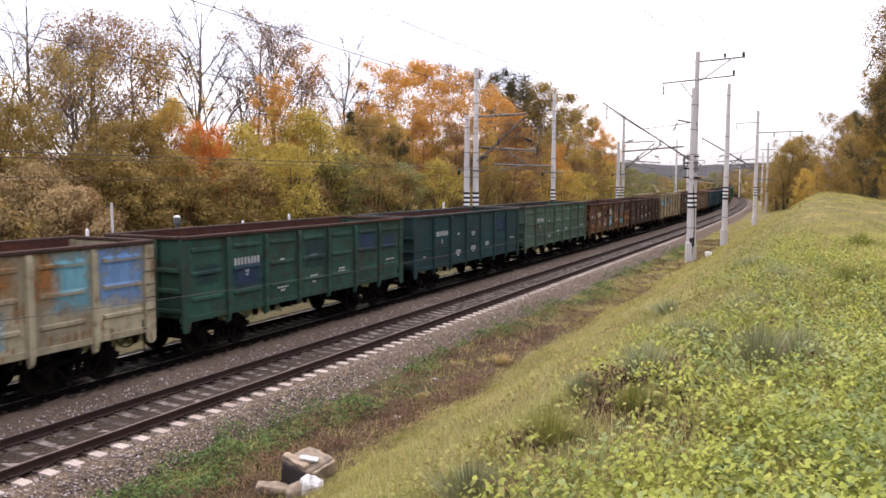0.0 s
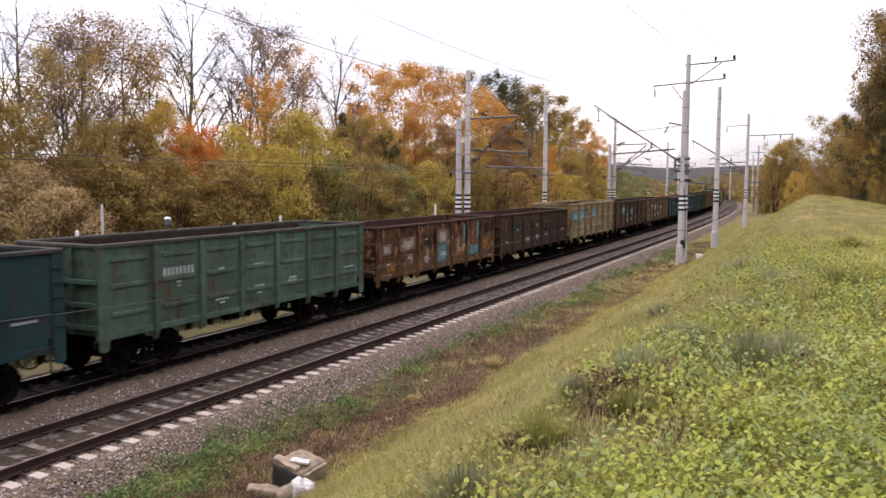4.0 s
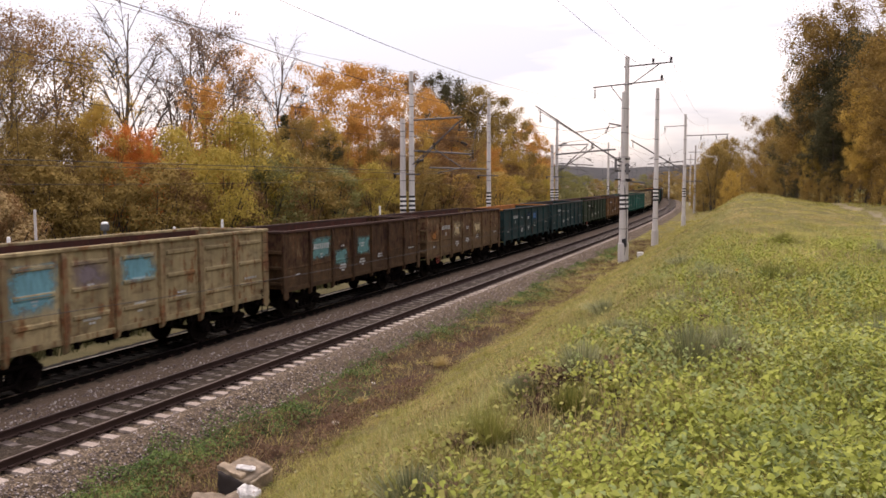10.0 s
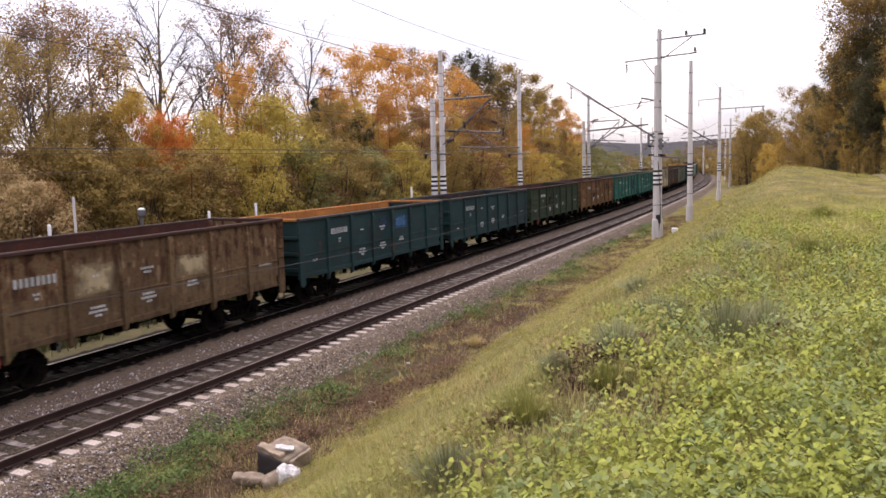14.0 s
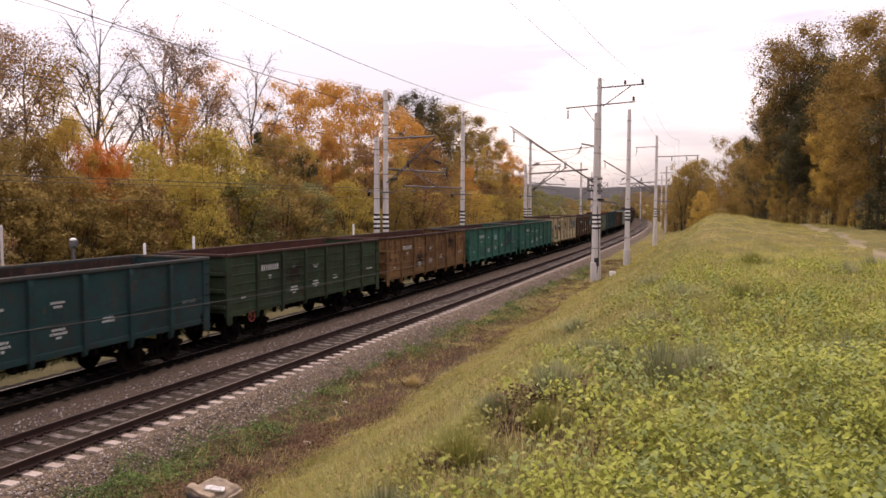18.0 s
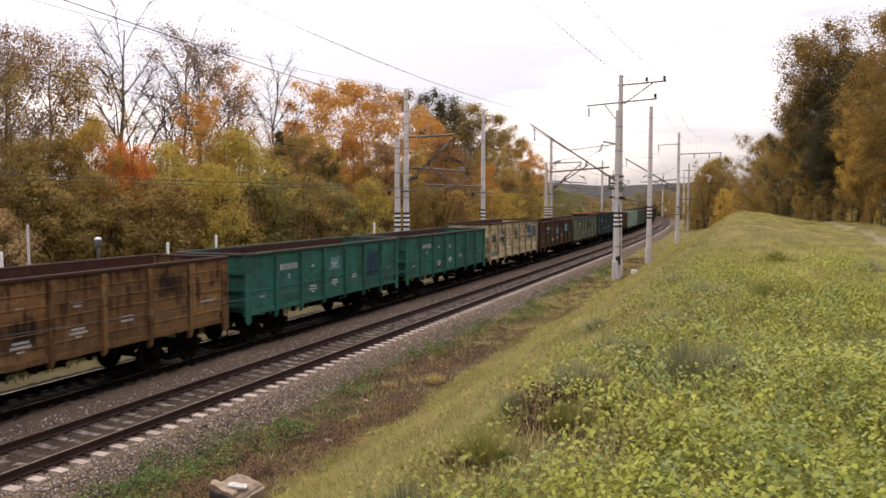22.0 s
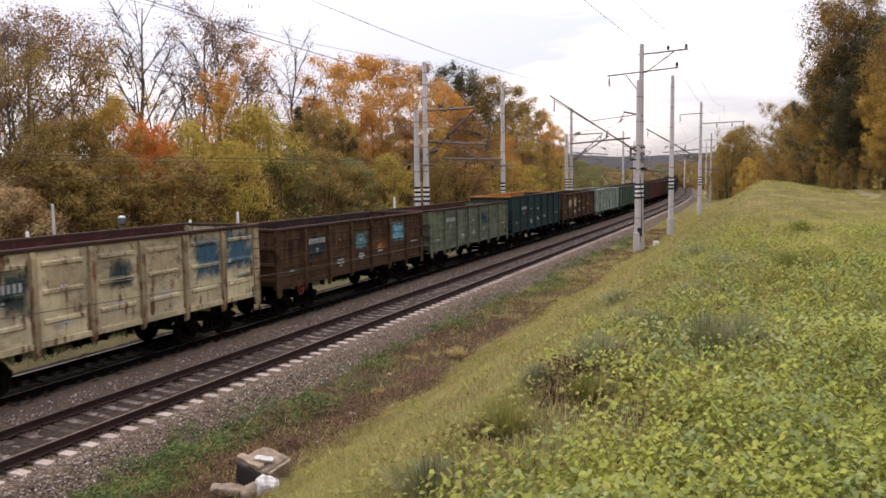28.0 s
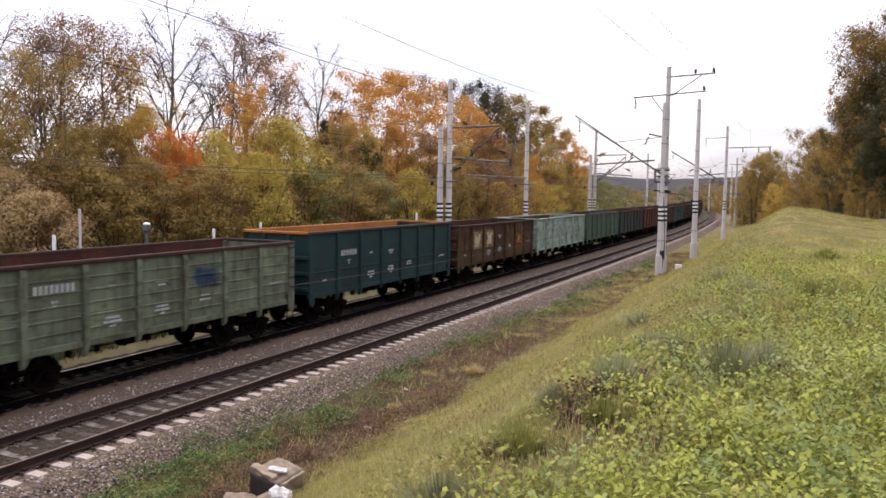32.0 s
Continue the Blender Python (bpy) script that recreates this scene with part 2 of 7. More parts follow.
def ground_paint():
    """Soil and matted grass: a withered red-brown ditch, a dry slope, a greener top."""
    n = Nodes("bank_soil")
    v = n.where("World")
    a, b, c = n.noise(v, 0.35, 5), n.noise(v, 2.3, 5, 0.65), n.noise(v, 28, 4)
    streak = n.noise(n.where("World", (6, 6, 1.0)), 3.0, 5, 0.7)
    x = n.node("ShaderNodeSeparateXYZ", Vector=v).outputs["X"]
    x = n.math("ADD", x, n.math("MULTIPLY", n.math("SUBTRACT", b, 0.5), 3.0))
    x = n.math("ADD", x, n.math("MULTIPLY", n.math("SUBTRACT", a, 0.5), 3.0))
    dry = n.mix(n.step(a, 0.35, 0.65), (0.24, 0.195, 0.070), (0.170, 0.165, 0.052))
    green = n.mix(n.step(a, 0.35, 0.65), (0.150, 0.145, 0.040), (0.21, 0.185, 0.055))
    ditch = n.mix(n.step(b, 0.4, 0.65), (0.034, 0.016, 0.010), (0.090, 0.052, 0.028))
    far_y = n.math("ADD", n.node("ShaderNodeSeparateXYZ", Vector=v).outputs["Y"], n.math("MULTIPLY", n.math("SUBTRACT", b, 0.5), 20.0))
    ditch = n.mix(n.math("MULTIPLY", n.step(far_y, 30.0, 46.0), 0.8), ditch, dry)
    col = n.mix(n.step(x, -9.3, -8.1), ditch, dry)
    col = n.mix(n.step(x, -2.6, -0.6), col, green)
    col = n.mix(n.step(x, -19.5, -21.5), col, n.mix(n.step(b, 0.4, 0.6), (0.085, 0.085, 0.034), (0.135, 0.120, 0.055)))
    col = n.mix(n.step(x, -26.0, -28.5), col, n.mix(n.step(b, 0.4, 0.6), (0.10, 0.095, 0.035), (0.19, 0.150, 0.07)))
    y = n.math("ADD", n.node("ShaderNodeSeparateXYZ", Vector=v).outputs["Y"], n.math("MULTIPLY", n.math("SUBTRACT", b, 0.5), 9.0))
    # Soil colour darkened below the weeds, as shade in the leaf gaps.
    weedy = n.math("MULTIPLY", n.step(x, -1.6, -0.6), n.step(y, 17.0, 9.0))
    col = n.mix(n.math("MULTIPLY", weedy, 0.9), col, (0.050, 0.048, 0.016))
    col = n.mix(n.math("MULTIPLY", n.step(streak, 0.45, 0.8), 0.45), col, (0.07, 0.055, 0.03))
    col = n.mix(n.step(c, 0.2, 0.75), tone((0.07, 0.055, 0.03), 1.0), col)
    return n.finish(col, 0.95, 0, n.math("ADD", streak, c), 0.06, 0.8, 0.1)


def ballast_paint(name, k, dust=0.6):
    n = Nodes(name)
    v = n.where("World")
    vo = n.node("ShaderNodeTexVoronoi", Vector=v, Scale=17.0)
    stone = n.ramp(vo.outputs["Color"], [(0.0, tone((0.042, 0.031, 0.022), k)), (0.45, tone((0.122, 0.090, 0.060), k)), (0.8, tone((0.212, 0.162, 0.112), k)), (1.0, tone((0.40, 0.335, 0.26), k))])
    gaps = n.step(vo.outputs["Distance"], 0.75, 0.35)
    col = n.mix(gaps, tone((0.03, 0.022, 0.016), min(1.0, 2.0 * k)), stone)
    dirt = n.noise(v, 0.7, 5, 0.6)
    col = n.mix(n.step(dirt, 0.4, 0.75), col, n.mix(dust, col, tone((0.085, 0.06, 0.042), min(1.0, 1.6 * k))))
    if dust > 0.7:
        col = n.mix(0.55, col, (0.115, 0.080, 0.058))
    return n.finish(col, 0.92, 0, n.math("SUBTRACT", 1.0, vo.outputs["Distance"]), 0.03, 1.0, 0.15)


def concrete_paint(name, c, dark):
    n = Nodes(name)
    v = n.where("Object")
    runs = n.where("Object", (5, 5, 0.3))
    a, b = n.noise(v, 22, 5), n.noise(runs, 2.0, 5, 0.65)
    part = n.node("ShaderNodeObjectInfo").outputs["Random"]
    col = n.mix(n.step(b, 0.4, 0.75), c, dark)
    col = n.mix(n.math("MULTIPLY", part, 0.5), col, tone(dark, 0.9))
    col = n.mix(n.step(a, 0.4, 0.8), col, tone(c, 0.7))
    return n.finish(col, 0.9, 0, a, 0.004, 0.5, 0.2)


DUSTY_STONES = ballast_paint("dusty_stone", 0.85, 0.8)
# Stone under the train is near black: its shade is put into the colour.
SOIL, STONES, SHADED_STONES, GREASY_SHADED_STONES = ground_paint(), ballast_paint("crushed_stone", 1.0), ballast_paint("shaded_stone", 0.04), ballast_paint("greasy_shaded_stone", 0.34)
CONCRETE = concrete_paint("pole_concrete", (0.63, 0.61, 0.59), (0.36, 0.33, 0.32))


def sleeper_paint():
    """Pale concrete ends, and a middle stained by oil and brake dust."""
    n = Nodes("sleeper_concrete")
    v = n.where("Object")
    a, b = n.noise(v, 22, 5), n.noise(n.where("World"), 3.1, 4)
    x = n.math("ABSOLUTE", n.node("ShaderNodeSeparateXYZ", Vector=v).outputs["X"])
    x = n.math("ADD", x, n.math("MULTIPLY", n.math("SUBTRACT", b, 0.5), 0.22))
    part = n.node("ShaderNodeObjectInfo").outputs["Random"]
    pale = n.mix(part, (0.36, 0.31, 0.27), (0.24, 0.195, 0.165))
    stained = n.mix(n.step(b, 0.40, 0.60), (0.045, 0.034, 0.030), (0.20, 0.168, 0.152))
    col = n.mix(n.step(x, 0.42, 0.62), stained, (0.040, 0.028, 0.024))
    col = n.mix(n.step(x, 1.00, 1.06), col, pale)
    col = n.mix(n.step(a, 0.45, 0.8), col, (0.11, 0.085, 0.07))
    return n.finish(col, 0.9, 0, a, 0.004, 0.5, 0.2)


SLEEPER = sleeper_paint()
# Concrete below the train, painted dark as the train's shade.
SHADED_SLEEPER = concrete_paint("shaded_sleeper", (0.014, 0.010, 0.008), (0.006, 0.005, 0.004))
RAIL = plain("rail_rust", (0.040, 0.024, 0.020), 0.85, 0.0, spec=0.1)
RAIL_TOP = plain("rail_polish", (0.11, 0.085, 0.078), 0.5, 0.3, var=0.3)
BRIGHT_RAIL = plain("rail_bright", (0.55, 0.52, 0.50), 0.3, 0.9, var=0.15)
ARM_STEEL = plain("weathered_arm_steel", (0.13, 0.125, 0.125), 0.7, 0.2)
STEEL = plain("galvanised_steel", (0.17, 0.165, 0.17), 0.6, 0.4)
# Blacker than such steel is: shade below the wagons put into both colours.
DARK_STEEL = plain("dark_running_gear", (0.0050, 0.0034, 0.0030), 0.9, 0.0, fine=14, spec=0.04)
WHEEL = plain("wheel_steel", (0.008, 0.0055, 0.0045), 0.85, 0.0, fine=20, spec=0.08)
WIRE = plain("wire_dark", (0.050, 0.046, 0.045), 0.8, 0.0)
CERAMIC = plain("insulator_glaze", (0.022, 0.016, 0.016), 0.35)
WHITE = plain("white_paint", (0.74, 0.74, 0.72), 0.7, var=0.15)
BLACK = plain("black_paint", (0.016, 0.016, 0.018), 0.7, var=0.2)
LETTER = plain("stencil_white", (0.40, 0.42, 0.41), 0.8, fine=40, var=0.4)
BARK = plain("bark_grey", (0.15, 0.125, 0.105), 0.95, fine=12, coarse=2, depth=0.02)
BARK_GREY = plain("bark_ashen", (0.105, 0.088, 0.078), 0.95, fine=12, coarse=2, depth=0.02)
BARK_DARK = plain("bark_dark", (0.065, 0.052, 0.043), 0.95, fine=12, coarse=2, depth=0.02)
PATH = plain("trodden_earth", (0.190, 0.158, 0.088), 0.95, fine=9, coarse=0.8, depth=0.02, space="World")

LEAVES = {
    "yellow_green": leaf_paint("leaf_yellow_green", [(0.0, (0.165, 0.140, 0.030)), (0.5, (0.400, 0.305, 0.064)), (1.0, (0.62, 0.480, 0.130))], 0.4, 0.18),
    "sage": leaf_paint("leaf_sage", [(0.0, (0.080, 0.085, 0.030)), (0.5, (0.185, 0.180, 0.062)), (1.0, (0.30, 0.275, 0.105))], 0.4, 0.18),
    "olive": leaf_paint("leaf_olive", [(0.0, (0.095, 0.076, 0.022)), (0.5, (0.260, 0.178, 0.054)), (1.0, (0.44, 0.305, 0.098))], 0.4, 0.18),
    "orange": leaf_paint("leaf_orange", [(0.0, (0.25, 0.117, 0.032)), (0.5, (0.50, 0.245, 0.060)), (1.0, (0.66, 0.385, 0.11))], 0.4, 0.18),
    "gold": leaf_paint("leaf_gold", [(0.0, (0.235, 0.148, 0.033)), (0.5, (0.445, 0.29, 0.062)), (1.0, (0.60, 0.43, 0.125))], 0.4, 0.18),
    "red": leaf_paint("leaf_red", [(0.0, (0.34, 0.095, 0.024)), (0.5, (0.62, 0.210, 0.050)), (1.0, (0.72, 0.340, 0.090))], 0.4, 0.18),
    "brown": leaf_paint("leaf_brown", [(0.0, (0.103, 0.059, 0.032)), (0.5, (0.232, 0.132, 0.057)), (1.0, (0.344, 0.210, 0.094))], 0.4, 0.18),
    "dark": leaf_paint("leaf_dark_green", [(0.0, (0.030, 0.029, 0.017)), (0.6, (0.065, 0.066, 0.032)), (1.0, (0.129, 0.101, 0.042))], 0.4, 0.18),
    "ash": leaf_paint("leaf_ash", [(0.0, (0.120, 0.087, 0.072)), (0.5, (0.210, 0.148, 0.109)), (1.0, (0.340, 0.245, 0.160))], 0.4, 0.18),
    # umber is brown foliage darkened, with the trees' shaded side in its colour
    "umber": leaf_paint("leaf_shaded_brown", [(0.0, (0.060, 0.040, 0.016)), (0.5, (0.20, 0.128, 0.038)), (1.0, (0.43, 0.28, 0.078))], 0.4, 0.18),
    "straw": leaf_paint("leaf_straw", [(0.0, (0.200, 0.125, 0.055)), (0.5, (0.35, 0.245, 0.115)), (1.0, (0.52, 0.395, 0.205))], 0.4, 0.18),
}
WEED = leaf_paint("weed_leaf", [(0.0, (0.040, 0.048, 0.010)), (0.25, (0.125, 0.148, 0.024)), (0.5, (0.228, 0.262, 0.045)), (0.75, (0.315, 0.340, 0.068)), (1.0, (0.45, 0.42, 0.140))], 0.2, 0.20, 0.55)
COOL_WEED = leaf_paint("cool_weed_leaf", [(0.0, (0.045, 0.062, 0.020)), (0.5, (0.160, 0.205, 0.066)), (1.0, (0.36, 0.38, 0.16))], 0.2, 0.22, 0.6)
YELLOW_WEED = leaf_paint("yellowing_weed", [(0.0, (0.16, 0.150, 0.030)), (0.5, (0.305, 0.305, 0.060)), (1.0, (0.45, 0.39, 0.14))], 0.2, 0.26)
GREY_GRASS = leaf_paint("grey_green_blade", [(0.0, (0.065, 0.075, 0.026)), (0.45, (0.225, 0.230, 0.082)), (1.0, (0.56, 0.53, 0.25))], 0.2)
TUSSOCK = leaf_paint("tussock_blade", [(0.0, (0.050, 0.062, 0.028)), (0.45, (0.150, 0.165, 0.080)), (1.0, (0.40, 0.40, 0.22))], 0.2)
SOIL_CLOD = leaf_paint("dark_clod", [(0.0, (0.018, 0.011, 0.005)), (0.5, (0.050, 0.030, 0.012)), (1.0, (0.13, 0.085, 0.035))], 0.05)
GRASS = leaf_paint("grass_blade", [(0.0, (0.090, 0.098, 0.022)), (0.45, (0.285, 0.270, 0.066)), (1.0, (0.60, 0.52, 0.19))], 0.2, 0.4, 0.5)
DRY = leaf_paint("dry_grass_blade", [(0.0, (0.17, 0.12, 0.050)), (0.5, (0.40, 0.31, 0.130)), (1.0, (0.66, 0.54, 0.27))], 0.2, 0.4, 0.5)
BROWN_WEED = leaf_paint("withered_weed", [(0.0, (0.036, 0.019, 0.011)), (0.5, (0.105, 0.058, 0.032)), (1.0, (0.25, 0.165, 0.085))], 0.15)
DULL_WEED = leaf_paint("dull_weed", [(0.0, (0.024, 0.026, 0.011)), (0.5, (0.080, 0.082, 0.034)), (1.0, (0.15, 0.14, 0.06))], 0.15)
LOW_GREEN = leaf_paint("verge_leaf", [(0.0, (0.014, 0.026, 0.010)), (0.5, (0.066, 0.115, 0.030)), (1.0, (0.19, 0.23, 0.065))], 0.25)
EDGE_GREEN = leaf_paint("edge_leaf", [(0.0, (0.060, 0.080, 0.020)), (0.5, (0.175, 0.190, 0.046)), (1.0, (0.36, 0.32, 0.10))], 0.25)

# ---- building helpers ----


def mesh_of(name, verts, faces, material=None, smooth=False):
    me = bpy.data.meshes.new(name)
    me.from_pydata([tuple(v) for v in verts], [], [tuple(f) for f in faces])
    if material:
        me.materials.append(material)
    if smooth:
        me.polygons.foreach_set("use_smooth", [True] * len(me.polygons))
    me.update()
    return me


def big_mesh(name, verts, faces, material):
    """Many like faces at once: verts (n, 3), faces (m, k)."""
    verts, faces = np.asarray(verts, dtype=np.float32), np.asarray(faces, dtype=np.int32)
    me = bpy.data.meshes.new(name)
    me.vertices.add(len(verts))
    me.vertices.foreach_set("co", verts.ravel())
    m, k = faces.shape
    me.loops.add(m * k)
    me.loops.foreach_set("vertex_index", faces.ravel())
    me.polygons.add(m)
    me.polygons.foreach_set("loop_start", np.arange(0, m * k, k, dtype=np.int32))
    me.materials.append(material)
    me.update(calc_edges=True)
    me.validate()
    return me


def mesh_from(bm, name, material):
    me = bpy.data.meshes.new(name)
    bm.normal_update()
    bm.to_mesh(me)
    bm.free()
    if material:
        me.materials.append(material)
    return me


def under(name, data, parent, label="", m=None):
    """A part: a mesh object under its thing."""
    ob = new(name, data)
    ob.parent = parent
    if m is not None:
        ob.matrix_basis = m
    return tagged(ob, label) if label else ob


def part(name, bm, material, parent, label=""):
    return under(name, mesh_from(bm, name, material), parent, label)


def box(bm, x0, x1, y0, y1, z0, z1, bevel=0.0):
    r = bmesh.ops.create_cube(bm, size=1.0, matrix=Matrix.Translation(((x0 + x1) / 2, (y0 + y1) / 2, (z0 + z1) / 2)) @ Matrix.Diagonal((x1 - x0, y1 - y0, z1 - z0, 1)))
    if bevel:
        edges = {e for v in r["verts"] for e in v.link_edges}
        bmesh.ops.bevel(bm, geom=list(edges), offset=bevel, segments=1, affect="EDGES")
    return bm


def tube(bm, a, b, r0, r1=None, n=8):
    """A tapered round bar from a to b."""
    a, b = Vector(a), Vector(b)
    d = b - a
    m = Matrix.Translation((a + b) / 2) @ d.to_track_quat("Z", "Y").to_matrix().to_4x4()
    bmesh.ops.create_cone(bm, cap_ends=True, segments=n, radius1=r0, radius2=r0 if r1 is None else r1, depth=d.length, matrix=m)
    return bm


def sweep(bm, pts, r, n=5):
    """A round bar along a line of points."""
    rings = []
    pts = [Vector(p) for p in pts]
    for i, p in enumerate(pts):
        d = (pts[min(i + 1, len(pts) - 1)] - pts[max(i - 1, 0)]).normalized()
        q = d.to_track_quat("Z", "Y")
        rr = r[i] if isinstance(r, (list, tuple)) else r
        rings.append([bm.verts.new(p + q @ Vector((rr * math.cos(k * math.tau / n), rr * math.sin(k * math.tau / n), 0))) for k in range(n)])
    for a, b in zip(rings, rings[1:]):
        for k in range(n):
            bm.faces.new((a[k], a[(k + 1) % n], b[(k + 1) % n], b[k]))
    bm.faces.new(rings[-1])
    bm.faces.new(rings[0][::-1])
    return bm


# ---- the line of the railway: straight, easing into a left-hand curve ----
NEAR_X, TRACK_GAP, GAUGE = -14.042, 4.067, 1.595
SINK = 0.08  # the far track lies this much lower
ARC = np.arange(-60.0, 640.0, 0.5)
_bend = np.clip((ARC - 33.6) / 113.5, 0, 1) * 0.0008674
_turn = np.concatenate([[0], np.cumsum((_bend[1:] + _bend[:-1]) / 4)])
_mid = (_turn[1:] + _turn[:-1]) / 2
LINE_X = NEAR_X + np.concatenate([[0], np.cumsum(-np.sin(_mid) * 0.5)])
LINE_Y = -60.0 + np.concatenate([[0], np.cumsum(np.cos(_mid) * 0.5)])


def along(s, off=0.0, z=0.0):
    """The place at s metres along the near track, off metres to its right, and the heading."""
    x, y, a = np.interp(s, ARC, LINE_X), np.interp(s, ARC, LINE_Y), np.interp(s, ARC, _turn)
    return x + off * math.cos(a), y + off * math.sin(a), z, a


def abreast(x, y):
    """How far (x, y) lies to the right of the near track."""
    return (x - np.interp(y, LINE_Y, LINE_X)) * np.cos(np.interp(y, LINE_Y, _turn))


def ease(v, lo, hi):
    t = np.clip((np.asarray(v, dtype=float) - lo) / (hi - lo), 0, 1)
    return t * t * (3 - 2 * t)


def lumps(x, y):
    return 0.10 * np.sin(0.9 * x + 1.3 * np.sin(0.5 * y)) * np.sin(0.7 * y + 0.8) + 0.05 * np.sin(2.3 * x - 1.1 * y) + 0.04 * np.sin(1.7 * y + 2.9 * np.sin(0.8 * x))


def terrain(x, y):
    """The height of the ground, rail tops being 0."""
    u = abreast(x, y)
    z = np.full_like(np.asarray(u, dtype=float), -0.62)
    bank = 4.22 * (0.82 * ease(u, 4.6, 13.6) + 0.18 * np.clip((u - 5.0) / 8.2, 0, 1))
    far = ease(y, 68, 112) * (1 - ease(u, 16, 34))
    z = z + bank * (1 - 0.62 * far)
    z = z + 0.25 * ease(-u, 9.5, 13) + 1.6 * ease(-u, 14, 40)
    hummocks = np.sin(4.1 * x + 1.7 * np.sin(1.3 * y)) * np.sin(3.3 * y + 1.4 * np.sin(1.9 * x)) + 0.6 * np.sin(6.3 * x - 2.1 * y) * np.sin(5.2 * y + 0.7)
    z = z + 0.032 * hummocks * ease(u, 4.8, 6.0) * (1 - ease(x, 2.0, 3.2)) * (1 - ease(y, 40, 60))
    z = z + 0.55 * np.exp(-((u - 13.4) / 2.6) ** 2) * ease(y, 22, 50) * (1 - ease(y, 70, 95)) - 0.25 * ease(u, 15, 19) * ease(y, 15, 40)
    calm = ease(np.abs(u + 2.0), 5.4, 7.5)
    z = z + lumps(x, y) * calm * (0.35 + 0.65 * ease(u, 4.5, 7))
    dist = np.hypot(x, y)
    return z - 14.0 * ease(dist, 190, 420) * ease(y, 0, 120) * ease(np.abs(u), 25, 60)


# ---- the ground: one sheet out to the horizon ----
def steps(*spans):
    out = []
    for a, b, d in spans:
        out += list(np.arange(a, b, d))
    return np.array(out + [spans[-1][1]])


gx = steps((-3200, -400, 400), (-400, -100, 40), (-100, -34, 4), (-34, -15, 0.8), (-15, 9, 0.24), (9, 40, 1.0), (40, 120, 8), (120, 400, 40), (400, 3200, 400))
gy = steps((-400, -40, 40), (-40, 0, 4), (0, 2, 0.5), (2, 45, 0.24), (45, 90, 0.6), (90, 180, 2), (180, 420, 10), (420, 900, 60), (900, 3600, 450))
GX, GY = np.meshgrid(gx, gy)
GZ = terrain(GX, GY)
nx, ny = len(gx), len(gy)
idx = np.arange(nx * ny).reshape(ny, nx)
quads = np.stack([idx[:-1, :-1], idx[:-1, 1:], idx[1:, 1:], idx[1:, :-1]], -1).reshape(-1, 4)
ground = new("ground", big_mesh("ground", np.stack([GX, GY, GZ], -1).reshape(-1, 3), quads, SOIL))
ground.data.polygons.foreach_set("use_smooth", [True] * len(ground.data.polygons))
tagged(ground, "grassy railway cutting with a bank of weeds and dry grass", "ground", kind="structure")

# trodden path on the flat top of the bank
PATH_LINE = lambda y: float(np.interp(y, (14, 24, 30, 42, 56, 70, 100), (3.8, 4.4, 5.1, 5.45, 5.8, 5.4, 3.5)))
py_, pv, pf = np.arange(14, 100, 1.0), [], []
for i, y in enumerate(py_):
    c = PATH_LINE(y) + 0.2 * math.sin(y * 0.31)
    for k, o in enumerate((-0.34, -0.12, 0.12, 0.32)):
        x = c + o + 0.28 * math.sin(y * 0.8 + k * 1.7)
        pv.append((x, y, float(terrain(np.array(x), np.array(y))) + 0.008))
    if i:
        pf += [(4 * i - 4 + k, 4 * i - 3 + k, 4 * i + 1 + k, 4 * i + k) for k in range(3)]
foot_path = new("path", mesh_of("path", pv, pf, PATH))
tagged(foot_path, "trodden pale earth path along the grassy bank", "path", kind="structure")

# ballast bed under both tracks
rng = np.random.default_rng(4)
bs = steps((-30, 60, 0.22), (60, 150, 0.8), (150, 600, 4))
bu = np.concatenate([[-7.3, -6.9, -6.5, -6.2], np.arange(-6.0, 1.7, 0.14), [1.72, 1.84, 1.96, 2.08, 2.2, 2.34, 2.5]])
bz = np.interp(bu, [-7.3, -6.2, -5.2, -4.95, -3.22, -3.08, -2.6, -1.5, -0.72, -0.55, 0.55, 0.72, 1.25, 1.45, 1.55, 1.75, 2.5], [-0.85, -0.36, -0.27, -0.32, -0.32, -0.225, -0.225, -0.235, -0.235, -0.212, -0.212, -0.235, -0.235, -0.205, -0.205, -0.25, -0.70])
bx, by, ba = np.interp(bs, ARC, LINE_X), np.interp(bs, ARC, LINE_Y), np.interp(bs, ARC, _turn)
rough_z = rng.normal(0, 0.016, (len(bs), len(bu)))
BX = bx[:, None] + bu[None] * np.cos(ba)[:, None]
BY = by[:, None] + bu[None] * np.sin(ba)[:, None]
idx = np.arange(len(bs) * len(bu)).reshape(len(bs), len(bu))
quads = np.stack([idx[:-1, :-1], idx[:-1, 1:], idx[1:, 1:], idx[1:, :-1]], -1).reshape(-1, 4)
ballast = new("ballast", big_mesh("ballast", np.stack([BX, BY, bz[None] + rough_z], -1).reshape(-1, 3), quads, STONES))
ballast.data.materials.append(SHADED_STONES)
ballast.data.materials.append(GREASY_SHADED_STONES)
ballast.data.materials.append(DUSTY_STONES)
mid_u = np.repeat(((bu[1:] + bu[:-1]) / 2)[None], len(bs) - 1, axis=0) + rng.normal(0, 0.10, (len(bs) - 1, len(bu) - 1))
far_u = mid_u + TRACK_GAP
# Painted shade under the train, fading beside its rail; grease between the near rails.
shade_and_stain = 2 * (np.abs(mid_u) < 0.74) + ((far_u > -3.4) & (far_u < 0.95)) + 2 * ((far_u >= 0.95) & (far_u < 1.15)) + 3 * ((far_u >= 1.15) & (mid_u < -1.15))
